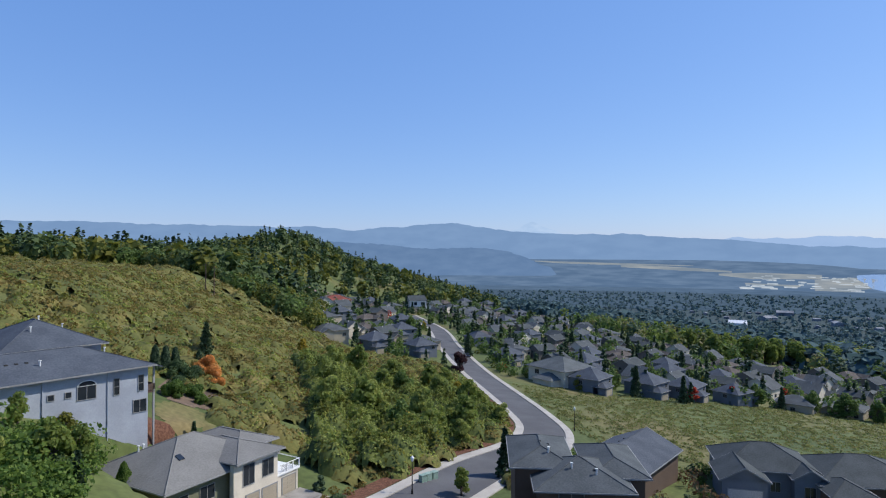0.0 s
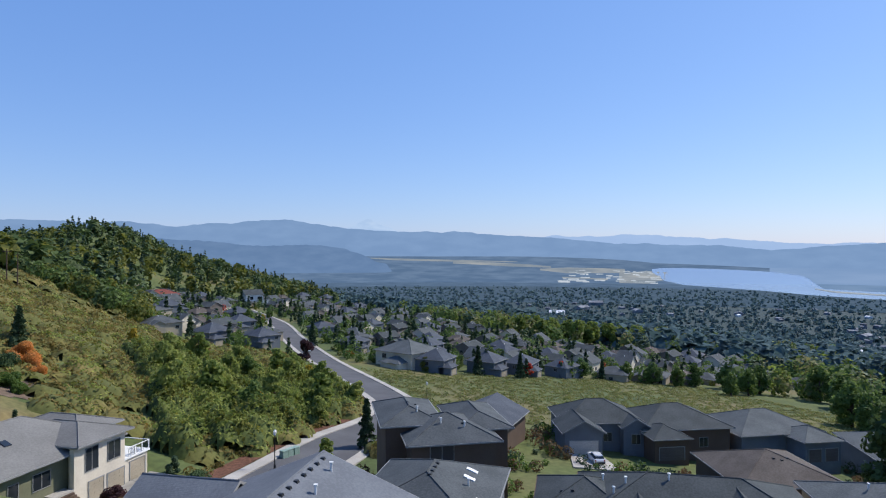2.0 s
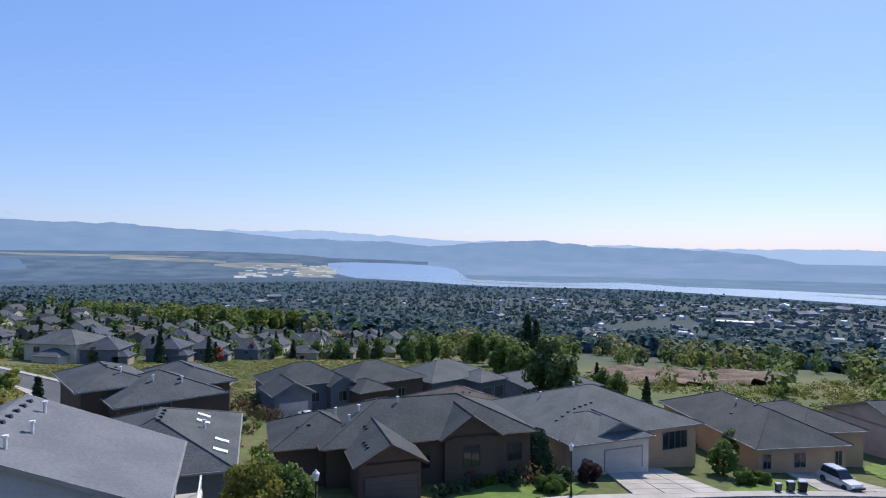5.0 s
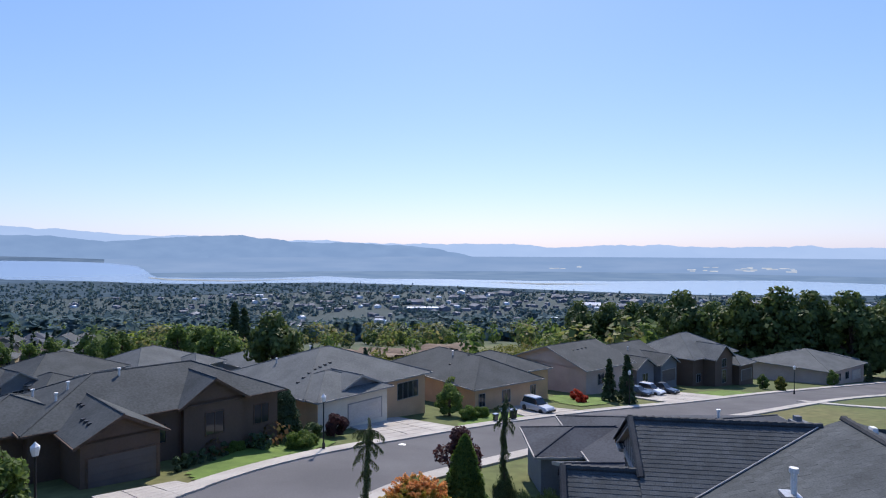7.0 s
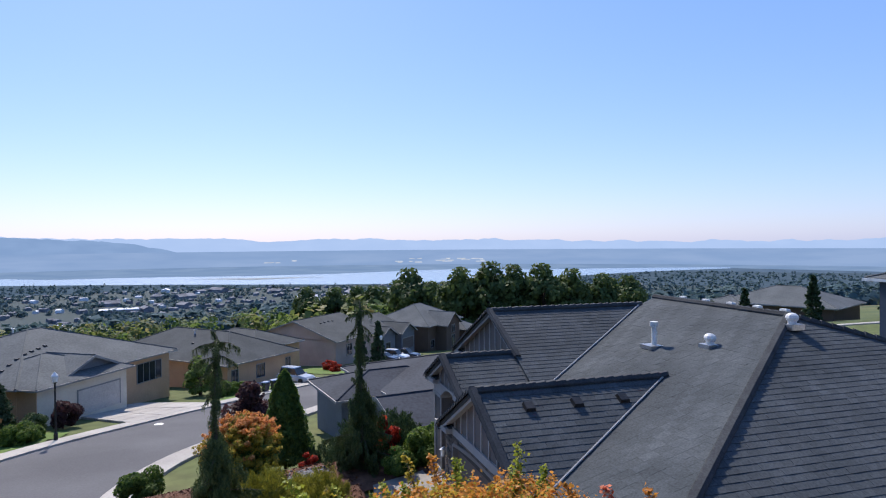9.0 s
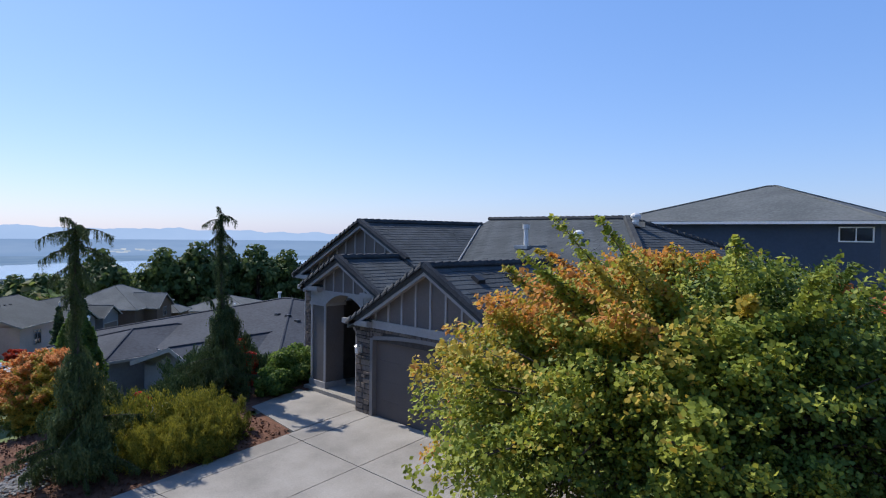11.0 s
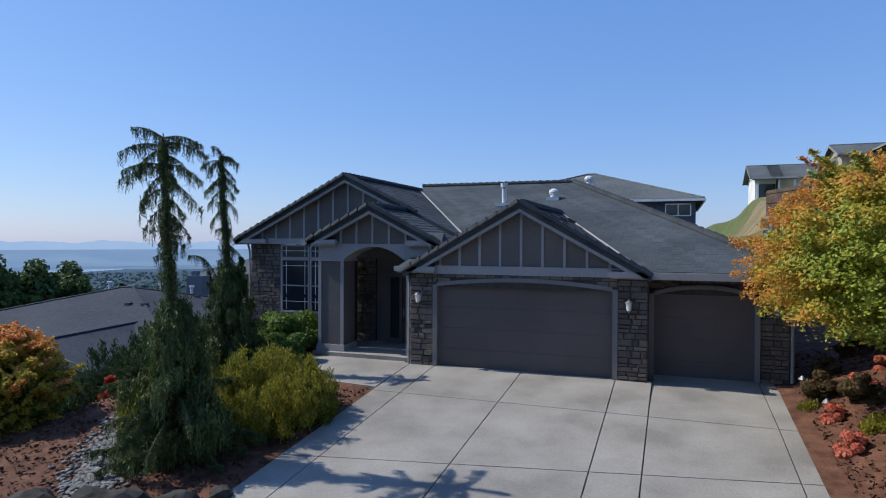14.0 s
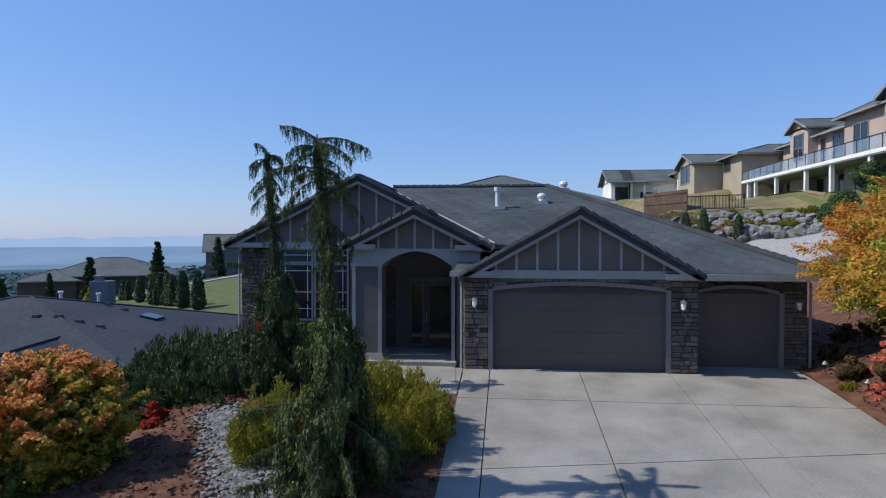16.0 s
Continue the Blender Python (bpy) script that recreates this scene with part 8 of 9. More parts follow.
for i, (x, y, k) in enumerate(((-164.3, 39.7, 1.52), (-159.9, 54.3, 1.5), (-157.2, 61.5, 1.59), (-154.2, 68.6, 1.5), (-150.2, 77.1, 1.49), (-146.6, 83.9, 1.36), (-142.3, 91.2, 1.23), (-137.8, 98.2, 1.15))):
    plant("tree", "broad dark oak behind the houses at the street's end", "tree", T_OAK, x, y, k, i * 1.7, "oaks behind the houses")
# trees on the bank above the winding street
for i in range(34):
    p = strewn(rnge, 1, lambda x, y: off_street(x, y, street2, 8) & (x > -24 - 0.05 * (y + 70)) & (x < 12 + 0.12 * (-70 - y)) & (y > -158), -26, 26, -158, -74)[0]
    tree(rnge.choice(["green", "lime", "bank", "gold"], p=[0.06, 0.26, 0.58, 0.10]), p[0], p[1], rnge.uniform(0.65, 1.15), "bushy green tree on the bank above the street")

# brush on the hillside
ok = lambda x, y: off_street(x, y, street2, 7) & (x > -26) & ~((np.hypot(x - 25, y + 68) < 15)) & ~(np.hypot(x - 47, y + 70) < 19) & ~(np.hypot(x - 37, y + 88) < 7) & ~((x > 24) & (y > -80)) & ~((y > -78) & (x < 17)) & ~inside_poly(x, y, ESTATE)


def thicket(name, places, heights, radii, step, mats, label, per, size, seed):
    """Brush grown together: one lumpy canopy over many bushes, with small leaves all over it."""
    rng = np.random.default_rng(seed)
    x0, y0 = places.min(0) - 4
    nx, ny = (np.ceil((places.max(0) + 4 - (x0, y0)) / step)).astype(int)
    top = np.zeros((nx, ny))
    for (px, py), h, r in zip(places, heights, radii):
        i0, i1, j0, j1 = int((px - r - x0) / step), int((px + r - x0) / step) + 2, int((py - r - y0) / step), int((py + r - y0) / step) + 2
        gx, gy = np.meshgrid(x0 + step * np.arange(i0, i1), y0 + step * np.arange(j0, j1), indexing="ij")
        q = np.clip(1 - ((gx - px) ** 2 + (gy - py) ** 2) / r ** 2, 0, 1)
        top[i0:i1, j0:j1] = np.maximum(top[i0:i1, j0:j1], h * np.sqrt(q))
    top *= 1 + 0.12 * rng.normal(size=top.shape)

    def cell(v, k, n):
        return np.clip(((v - (x0, y0)[k]) / step).round().astype(int), 0, n - 1)

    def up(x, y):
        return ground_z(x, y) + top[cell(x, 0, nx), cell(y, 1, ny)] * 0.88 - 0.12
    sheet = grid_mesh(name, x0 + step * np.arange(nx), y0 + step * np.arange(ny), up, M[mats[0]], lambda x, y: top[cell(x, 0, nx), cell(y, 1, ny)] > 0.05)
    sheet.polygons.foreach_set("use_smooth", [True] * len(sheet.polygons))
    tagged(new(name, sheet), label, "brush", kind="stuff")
    n = len(places)
    a, q = rng.uniform(0, 2 * math.pi, (n, per)), np.sqrt(rng.uniform(0, 1, (n, per)))
    x, y = (places[:, 0, None] + radii[:, None] * q * np.cos(a)).ravel(), (places[:, 1, None] + radii[:, None] * q * np.sin(a)).ravel()
    c = np.stack([x, y, ground_z(x, y) + top[cell(x, 0, nx), cell(y, 1, ny)] * rng.uniform(0.82, 1.06, len(x))], 1)
    face = np.stack([(q * np.cos(a)).ravel(), (q * np.sin(a)).ravel(), 0.75 + 0 * x], 1)
    kind = np.repeat(rng.integers(0, len(mats) - 1, n), per)
    for k, mt in enumerate(mats[1:]):
        tagged(new(name, quads_mesh(name, leaf_quads(rng, c[kind == k], size, faces=face[kind == k], loose=0.4), M[mt])), label, "brush", kind="stuff")


p = strewn(rnge, 520, lambda x, y: off_street(x, y, street2, 9) & (x > -24 - 0.05 * (y + 70)) & (x < 13 + 0.12 * (-70 - y)) & ~((y > -78) & (x < 17)), -26, 28, -150, -72)
h_ = rnge.uniform(1.6, 4.6, len(p))
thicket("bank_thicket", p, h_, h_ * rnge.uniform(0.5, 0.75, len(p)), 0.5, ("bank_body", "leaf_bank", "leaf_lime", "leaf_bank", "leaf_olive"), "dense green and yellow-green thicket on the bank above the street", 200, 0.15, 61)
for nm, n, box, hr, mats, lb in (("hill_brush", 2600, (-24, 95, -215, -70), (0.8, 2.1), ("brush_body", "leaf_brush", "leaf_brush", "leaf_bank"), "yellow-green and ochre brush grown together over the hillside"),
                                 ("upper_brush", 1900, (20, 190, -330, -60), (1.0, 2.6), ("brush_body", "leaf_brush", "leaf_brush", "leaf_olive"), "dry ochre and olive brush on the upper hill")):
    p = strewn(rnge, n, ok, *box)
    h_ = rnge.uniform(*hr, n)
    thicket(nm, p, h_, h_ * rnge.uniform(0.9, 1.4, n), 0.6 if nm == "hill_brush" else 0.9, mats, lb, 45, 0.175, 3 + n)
# field clumps
p = strewn(rnge, 3600, lambda x, y: (y < -95 - 0.25 * (x + 40)) & (y > -178) & off_street(x, y, street2, 7), -170, -38, -178, -90)
h_ = rnge.uniform(0.12, 0.45, len(p)) ** 1.2
tagged(new("field_brush", scatter_mesh("field_brush", p, h_, 0.5 + h_ * 2.6, 26, M["leaf_field"], 99, np.full(len(p), 0.17), up=1.2, loose=0.4)), "low tangled growth over the open field", "brush", kind="stuff")
# hill woods above, and the leafy trees at their foot
wp = strewn(rnge, 3000, lambda x, y: (y < -262) & ~inside_poly(x, y, ESTATE) & ~((np.hypot(x - 12, y + 420) < 42)) & (x > -30 - 0.30 * (-250 - y)) & ((x > 21) | (y < -466)), -300, 330, -1150, -240)
kind = rnge.uniform(0, 1, len(wp))
for nm, lo, hi, shp, mt, lb in (("hill_firs", 0.0, 0.3, "cone", "leaf_conifer", "dark firs of the wooded hill"), ("hill_wood", 0.3, 0.7, "ball", "leaf_oak", "dark leafy trees of the wooded hill"), ("hill_olive_wood", 0.7, 1.0, "ball", "leaf_olive", "olive-green leafy trees of the wooded hill")):
    sel = (kind >= lo) & (kind < hi)
    h_ = rnge.uniform(8, 14.5, sel.sum()) * (1.2 if shp == "cone" else 0.9)
    r_ = h_ * (0.2 if shp == "cone" else 0.46)
    tagged(new(nm, scatter_mesh(nm, wp[sel], h_, r_, 70, M[mt], 17, 0.25 * r_, shp, up=0.35, loose=0.4)), lb, "woods", kind="stuff")
FOOT = [(20, -208), (26, -222), (40, -238), (62, -256), (118, -276), (118, -292), (60, -290), (21, -290)]
wp = strewn(rnge, 150, lambda x, y: inside_poly(x, y, FOOT), 15, 120, -295, -205)
for nm, r3, mt in (("foot_wood", 0, "leaf_green"), ("foot_olive_wood", 1, "leaf_olive"), ("foot_dark_wood", 2, "leaf_oak")):
    p = wp[r3::3]
    h_ = rnge.uniform(4, 9, len(p))
    tagged(new(nm, scatter_mesh(nm, p, h_, h_ * 0.52, 260, M[mt], 29 + r3, 0.06 * h_, up=0.35, loose=0.42)), "leafy trees at the foot of the wooded hill", "woods", kind="stuff")
# leafy belt beyond the house row
wp = strewn(rnge, 1150, lambda x, y: (x < -150 - 0.3 * np.minimum(np.abs(y), 110)) & (ground_z(x, y) > -76) & ~inside_poly(x, y, ESTATE) & ~((np.hypot(x + 235, y + 65) < 62)), -560, -150, -560, 140)
h_ = rnge.uniform(6, 14, len(wp))
for nm, sel, mt in (("belt_wood", np.arange(len(wp)) % 4 > 1, "leaf_green"), ("belt_olive_wood", np.arange(len(wp)) % 4 == 1, "leaf_field"), ("belt_lime_wood", np.arange(len(wp)) % 8 == 0, "leaf_lime"), ("belt_dark_wood", np.arange(len(wp)) % 8 == 4, "leaf_conifer")):
    tagged(new(nm, scatter_mesh(nm, wp[sel], h_[sel], h_[sel] * 0.42, 110, M[mt], 23, 0.072 * h_[sel], up=0.4, loose=0.4)), "leafy trees and scrub below the houses", "woods", kind="stuff")
p = strewn(rnge, 420, lambda x, y: (x < -135 - 0.2 * np.minimum(np.abs(y), 110)) & ~(np.hypot(x + 235, y + 65) < 50) & ~inside_poly(x, y, ESTATE), -260, -135, -110, 50)
h_ = rnge.uniform(0.7, 2.8, len(p))
tagged(new("slope_scrub", scatter_mesh("slope_scrub", p, h_, h_ * 0.9, 90, M["leaf_olive"], 91, 0.07 + 0.05 * h_, up=0.6, loose=0.4)), "low olive scrub on the slope below the houses", "brush", kind="stuff")
tagged(new("bare_earth", grid_mesh("bare_earth", np.arange(-290, -175, 3.0), np.arange(-100, -25, 3.0), lambda x, y: ground_z(x, y) + 0.5 + 1.2 * np.sin(x * 0.21) * np.cos(y * 0.17) + 0.8 * np.sin(x * 0.5 + y * 0.3), M["dirt"],
     lambda x, y: ((x + 232) / 56) ** 2 + ((y + 62) / 34) ** 2 < 1)), "heaps of bare brown earth on cleared ground", "ground", kind="structure")
# garden shrubs round the houses below the street
near_h = np.array([q for q in HOUSES if -130 < q[0] < 15 and -100 < q[1] < 80])
p = strewn(rnge, 420, lambda x, y: (np.min(np.hypot(x[:, None] - near_h[:, 0], y[:, None] - near_h[:, 1]), 1) > 9.5) & (np.min(np.hypot(x[:, None] - near_h[:, 0], y[:, None] - near_h[:, 1]), 1) < 17) & off_street(x, y, street1, 9.5) & off_street(x, y, street2, 8)
           & ~((np.abs(x) < 15) & (y > -16)), -125, 6, -98, -18)
h_ = rnge.uniform(0.5, 2.4, len(p))
for nm, sel, mt, lb in (("garden_shrubs", np.arange(len(p)) % 3 == 0, "leaf_bush", "green shrubs in the gardens below the street"), ("dark_garden_shrubs", np.arange(len(p)) % 3 == 1, "leaf_conifer", "dark evergreen shrubs in the gardens below the street"), ("bronze_garden_shrubs", np.arange(len(p)) % 3 == 2, "leaf_bronze", "bronze and brown shrubs in the gardens below the street")):
    tagged(new(nm, scatter_mesh(nm, p[sel], h_[sel], h_[sel] * 0.65, 140, M[mt], 31, 0.06 + 0.04 * h_[sel])), lb, "shrubs", kind="stuff")
# verge of bare earth below the bank
side = 1.0 if offset(street2, 5.0)[:, 0].mean() > street2[:, 0].mean() else -1.0
cutl = street2[(street2[:, 1] > -165) & (street2[:, 1] < -62)]
ribbon("bank_verge", offset(cutl, side * 6.2), offset(cutl, side * 8.6), 0.12, M["mulch"], "strip of brown earth along the pavement below the bank", "ground")
p = np.concatenate([offset(cutl, side * 8.0), offset(cutl, side * 9.2)])[::3]
p = p + rnge.normal(0, 0.5, p.shape)
h_ = rnge.uniform(0.4, 1.2, len(p))
tagged(new("verge_plants", scatter_mesh("verge_plants", p, h_, h_ * 0.9, 90, M["leaf_brush"], 77, 0.08 + 0.04 * h_)), "low dry plants at the foot of the bank", "brush", kind="stuff")


# ---- lawns, drives, lamps, cars and garden things ----
LAWNS = [[(-22.8, -26.9), (-21.2, -24.6), (-28.0, -23.2), (-36, -20.2), (-38.5, -24.5), (-33.8, -26.5), (-28, -27.2)], [(-53.5, -9.3), (-49.5, -9.8), (-55, -5.0), (-59.5, -1.8), (-61, -5.5)], [(-70.5, 5.2), (-75.5, 9.5), (-84, 8), (-83, 1.8), (-76, 1.0)],
         [(-89, 29), (-97, 37), (-101, 33), (-94, 26)]]
for pts in LAWNS:
    bed("lawn", pts, "lawn", 0.10, "bright green mown lawn beside the pavement", 0.7)
DRIVES = [[(-15.6, -29.6), (-20.2, -26.4), (-19.2, -23.5), (-12.4, -25.2)], [(-47.2, -23.2), (-53.0, -17.8), (-48.2, -9.8), (-39.0, -16.2)], [(-65.5, -7.2), (-69.4, -3.6), (-66, 4.6), (-58.2, -2.5)], [(-86, 12.5), (-96, 21.5), (-90, 30), (-78.5, 19.0)],
          [(16.8, -61), (19.5, -55.5), (13.5, -50.5), (8.6, -58.5)], [(-47, -79), (-52, -76), (-49, -68), (-42, -71)]]
for a, b, c, d in DRIVES:
    m = Mesh()
    for i in range(6):
        for j in range(3):
            def at(u, v):
                p = (1 - u) * ((1 - v) * np.array(a) + v * np.array(b)) + u * ((1 - v) * np.array(d) + v * np.array(c))
                return Vector((p[0], p[1], zg(*p) + 0.2))
            m.slab([at(i / 6 + 0.004, j / 3 + 0.006), at((i + 1) / 6 - 0.004, j / 3 + 0.006), at((i + 1) / 6 - 0.004, (j + 1) / 3 - 0.006), at(i / 6 + 0.004, (j + 1) / 3 - 0.006)], (0, 0, -0.3))
    tagged(part("driveway", m, M["pavement"]), "pale concrete driveway in slabs", "driveway", kind="structure")


def street_lamp(x, y, h=5.0):
    l_ = thing("street_lamp", pose(x, y, zg(x, y) + 0.15), "black post-top street lamp with white lantern", "street lamp", "street lamps")
    part("base", Mesh().tube([(0, 0, -0.3), (0, 0, 0.5), (0, 0, 0.6)], [0.16, 0.14, 0.08], 8), M["black_metal"], l_)
    part("pole", Mesh().tube([(0, 0, 0.5), (0, 0, h - 0.75)], [0.075, 0.055], 8), M["black_metal"], l_)
    part("collar", Mesh().tube([(0, 0, h - 0.8), (0, 0, h - 0.7)], [0.07, 0.17], 8), M["black_metal"], l_)
    part("lantern", Mesh().tube([(0, 0, h - 0.7), (0, 0, h - 0.3), (0, 0, h - 0.2)], [0.15, 0.24, 0.2], 8), M["lamp_glass"], l_)
    part("cap", Mesh().tube([(0, 0, h - 0.2), (0, 0, h - 0.1), (0, 0, h + 0.05)], [0.25, 0.14, 0.02], 8), M["white_metal"], l_)


for x, y in ((-33.3, -20.1), (-75.6, 12.6), (-98, 44), (-8.5, -27.2), (2.6, -74.0), (-37.2, -118)):
    street_lamp(x, y)
mh = thing("manhole_cover", pose(-37.4, -13.7, zg(-37.4, -13.7) + 0.06), "round iron manhole cover in the asphalt", "manhole")
part("cover", Mesh().tube([(0, 0, -0.02), (0, 0, 0.012)], [0.36, 0.35], 16), M["metal"], mh)


def car(x, y, a, paint, label, tall=1.75, long=4.7, boxy=0.3):
    """A parked car: body, cabin glass, lamps, bumpers and wheels. Nose along local +x."""
    c = thing("car", pose(x, y, zg(x, y) + 0.22, 0, 0, a), label, "car")
    w, l, h = 0.92, long / 2, tall
    sec = [(-l, 0.45, 0.80), (-l + 0.15, 0.35, 0.98), (-l * 0.3, 0.3, 1.0), (l * 0.45, 0.3, 0.98), (l - 0.25, 0.35, 0.86), (l, 0.45, 0.68)]
    b = Mesh()
    V = []
    for xx, lo, hi in sec:
        V += [(xx, -w, lo), (xx, -w * 0.97, hi * 0.8), (xx, -w * 0.86, hi), (xx, w * 0.86, hi), (xx, w * 0.97, hi * 0.8), (xx, w, lo)]
    F = [(6 * i + k, 6 * i + k + 1, 6 * i + k + 7, 6 * i + k + 6) for i in range(5) for k in range(5)] + [(5, 4, 3, 2, 1, 0), tuple(range(30, 36))]
    F += [(6 * i, 6 * i + 6, 6 * i + 11, 6 * i + 5) for i in range(5)]
    b.add(V, F)
    part("body", b, paint, c, smooth=False)
    x0, x1 = -l + boxy, l * 0.38
    gl = [(x0, -w * 0.85, 0.97), (x1, -w * 0.85, 0.97), (x1, w * 0.85, 0.97), (x0, w * 0.85, 0.97), (x0 + 0.3, -w * 0.7, h - 0.08), (x1 - 0.75, -w * 0.7, h - 0.08), (x1 - 0.75, w * 0.7, h - 0.08), (x0 + 0.3, w * 0.7, h - 0.08)]
    part("cabin_glass", Mesh().add(gl, [(0, 1, 5, 4), (1, 2, 6, 5), (2, 3, 7, 6), (3, 0, 4, 7), (4, 5, 6, 7)]), M["glass"], c)
    part("car_roof", Mesh().box(x0 + 0.25, x1 - 0.7, -w * 0.72, w * 0.72, h - 0.1, h, bevel=0.06), paint, c)
    for s in (-1, 1):
        part("headlight", Mesh().box(l - 0.12, l + 0.01, s * 0.62 - 0.16, s * 0.62 + 0.16, 0.58, 0.72), M["lamp_glass"], c)
        part("tail_light", Mesh().box(-l - 0.01, -l + 0.1, s * 0.72 - 0.1, s * 0.72 + 0.1, 0.62, 0.9), M["car_red"], c)
        part("mirror", Mesh().box(x1 - 0.25, x1 - 0.08, s * (w + 0.08) - 0.09, s * (w + 0.08) + 0.09, 0.95, 1.1), paint, c)
        for xx in (-l * 0.62, l * 0.62):
            wh = part("wheel", Mesh().tube([(xx, s * w - 0.12, 0.34), (xx, s * w + 0.06, 0.34)], [0.34, 0.34], 14), M["tyre"], c)
            part("rim", Mesh().tube([(xx, s * w + 0.05 * s, 0.34), (xx, s * w + 0.07 * s, 0.34)], [0.21, 0.2], 10), M["metal"], wh)
    for xx in (l, -l):
        part("bumper", Mesh().box(xx - 0.08, xx + 0.08, -w * 0.9, w * 0.9, 0.36, 0.55), M["black_metal"], c)
    return c


car(-63.2, -1.0, 45, M["car_silver"], "dark and silver sport utility vehicle parked on the drive", 1.85, 5.0)
car(-89.5, 18.0, 48, M["car_white"], "white sport utility vehicle parked on the drive", 1.8, 4.8)
car(-92.3, 20.6, 48, M["car_dark"], "dark pickup parked on the drive", 1.75, 5.2, 1.6)
car(-86.6, 15.6, 48, M["car_dark"], "dark blue sedan parked on the drive", 1.5, 4.6)
car(-48.6, -74.0, -110, M["car_white"], "white sedan parked before the grey garage", 1.45, 4.6)
car(-31, -214, 85, M["car_white"], "white car parked along the far street", 1.5, 4.6)
car(-36.5, -232, 85, M["car_dark"], "dark car parked along the far street", 1.5, 4.6)
for x, y in ((-0.4, -80.2), (-1.4, -81.0), (0.5, -79.3)):
    bx = thing("utility_box", pose(x, y, zg(x, y), 0, 0, 35), "pale green metal utility cabinet beside the pavement", "utility box", "utility cabinets by the street")
    part("body", Mesh().box(-0.5, 0.5, -0.4, 0.4, -0.3, 1.0, bevel=0.04), M["green_box"], bx)
    part("lid", Mesh().box(-0.53, 0.53, -0.43, 0.43, 1.0, 1.08, bevel=0.04), M["green_box"], bx)
for x, y in ((55, -209), (57.5, -208)):
    pl = thing("utility_pole", pose(x, y, zg(x, y)), "tall brown wooden utility pole on the hillside", "utility pole", "utility poles")
    part("pole", Mesh().tube([(0, 0, -1), (0, 0, 11)], [0.2, 0.13], 8), M["fence"], pl)
    part("crossarm", Mesh().box(-1.2, 1.2, -0.08, 0.08, 10.3, 10.5), M["fence"], pl)

for x, y, a, k, mt, lb in ((-54.8, -4.9, 40, 1.0, "car_dark", "dark wheeled waste bin at the kerb"), (-55.7, -3.9, 30, 1.1, "black_metal", "dark wheeled waste bin at the kerb"), (-53.6, -5.9, 45, 0.8, "car_dark", "small dark recycling bin at the kerb")):
    wb = thing("waste_bin", pose(x, y, zg(x, y) + 0.2, 0, 0, a) @ Matrix.Scale(k, 4), lb, "bin", "bins at the kerb")
    part("body", Mesh().add([(-0.24, -0.28, 0.05), (0.24, -0.28, 0.05), (0.24, 0.28, 0.05), (-0.24, 0.28, 0.05), (-0.32, -0.36, 1.0), (0.32, -0.36, 1.0), (0.32, 0.36, 1.0), (-0.32, 0.36, 1.0)], [(3, 2, 1, 0), (0, 1, 5, 4), (1, 2, 6, 5), (2, 3, 7, 6), (3, 0, 4, 7), (4, 5, 6, 7)]), M[mt], wb)
    part("lid", Mesh().box(-0.35, 0.35, -0.4, 0.4, 1.0, 1.08, bevel=0.06), M["car_silver"], wb)
    for q in (-0.2, 0.2):
        part("wheel", Mesh().tube([(q - 0.03, -0.3, 0.1), (q + 0.03, -0.3, 0.1)], [0.1, 0.1], 10), M["tyre"], wb)
# garden plants along the streets
plant("fir", "dark spreading fir beside the street", "tree", T_FIR, -12.8, -83.8, 0.62, 0)
plant("tree", "small bright green tree beside the street", "tree", T_LIME, -4.3, -74.6, 0.5, 0)
plant("thuja", "dense green cone-shaped thuja", "tree", T_THUJA, -13.1, -4.6, 1.0, 0, z=-2.2)
plant("tree", "small round tree with brownish leaves", "tree", broad_meshes("brown_tree", 4.2, 2.0, 4000, 0.09, M["leaf_plum"], 60, 16, 0.25), -24.5, -6.2, 1.0, 0)
plant("tree", "round tree turning bronze beside the blue-roofed house", "tree", broad_meshes("bronze_tree", 4.6, 2.3, 7000, 0.08, M["leaf_olive"], 61, 18, 0.2), -4.6, -29.3, 1.2, 0)
plant("shrub", "yellow-leaved shrub at the street corner", "shrub", broad_meshes("yellow_shrub", 2.2, 1.6, 5000, 0.06, M["leaf_gold"], 62, 14, 0.1, False), -6.5, -25.2, 1.0, 0)
for x, y, s in ((-10.2, -31.5, 1.0), (-9.6, -34.0, 1.1), (-11.5, -36.0, 0.9)):
    tree("green", x, y, 0.55 * s, "slim green tree in the side yard")
BALL = broad_meshes("clipped_ball", 0.9, 0.45, 1300, 0.045, M["leaf_conifer"], 63, 10, 0.1, False)
for i, (x, y) in enumerate(((-23.2, -28.4), (-24.3, -28.3), (-25.4, -28.2), (-26.5, -28.0), (-27.6, -27.8), (-29.4, -27.8), (-32.3, -29.1), (-35.9, -30.9))):
    plant("clipped_shrub", "small clipped dark green ball shrub along the walk", "shrub", BALL, x, y, 1.25, i, "ball shrubs along the walk")
for x, y, s in ((-33.6, -22.6, 1.2), (-35.0, -22.0, 0.9), (-54.5, -9.0, 1.2), (-56.5, -8.0, 1.0), (-31.0, -27.4, 0.7), (-30.0, -27.6, 0.6)):
    plant("shrub", "low rounded grey-green shrub beside the drive", "shrub", B_GREEN, x, y, s, x, "shrubs of the front gardens")
for i in range(5):
    plant("shrub", "bright red-leaved clipped hedge shrub", "shrub", B_RED, -75.4 - 1.2 * i, 5.6 - 0.2 * i, 2.6, i, "red hedge")
for x, y, s in ((-77.5, 12.5, 1.0), (-79, 10, 0.9)):
    tree("fir", x, y, 0.6 * s, "dark upright conifer beside the drive")
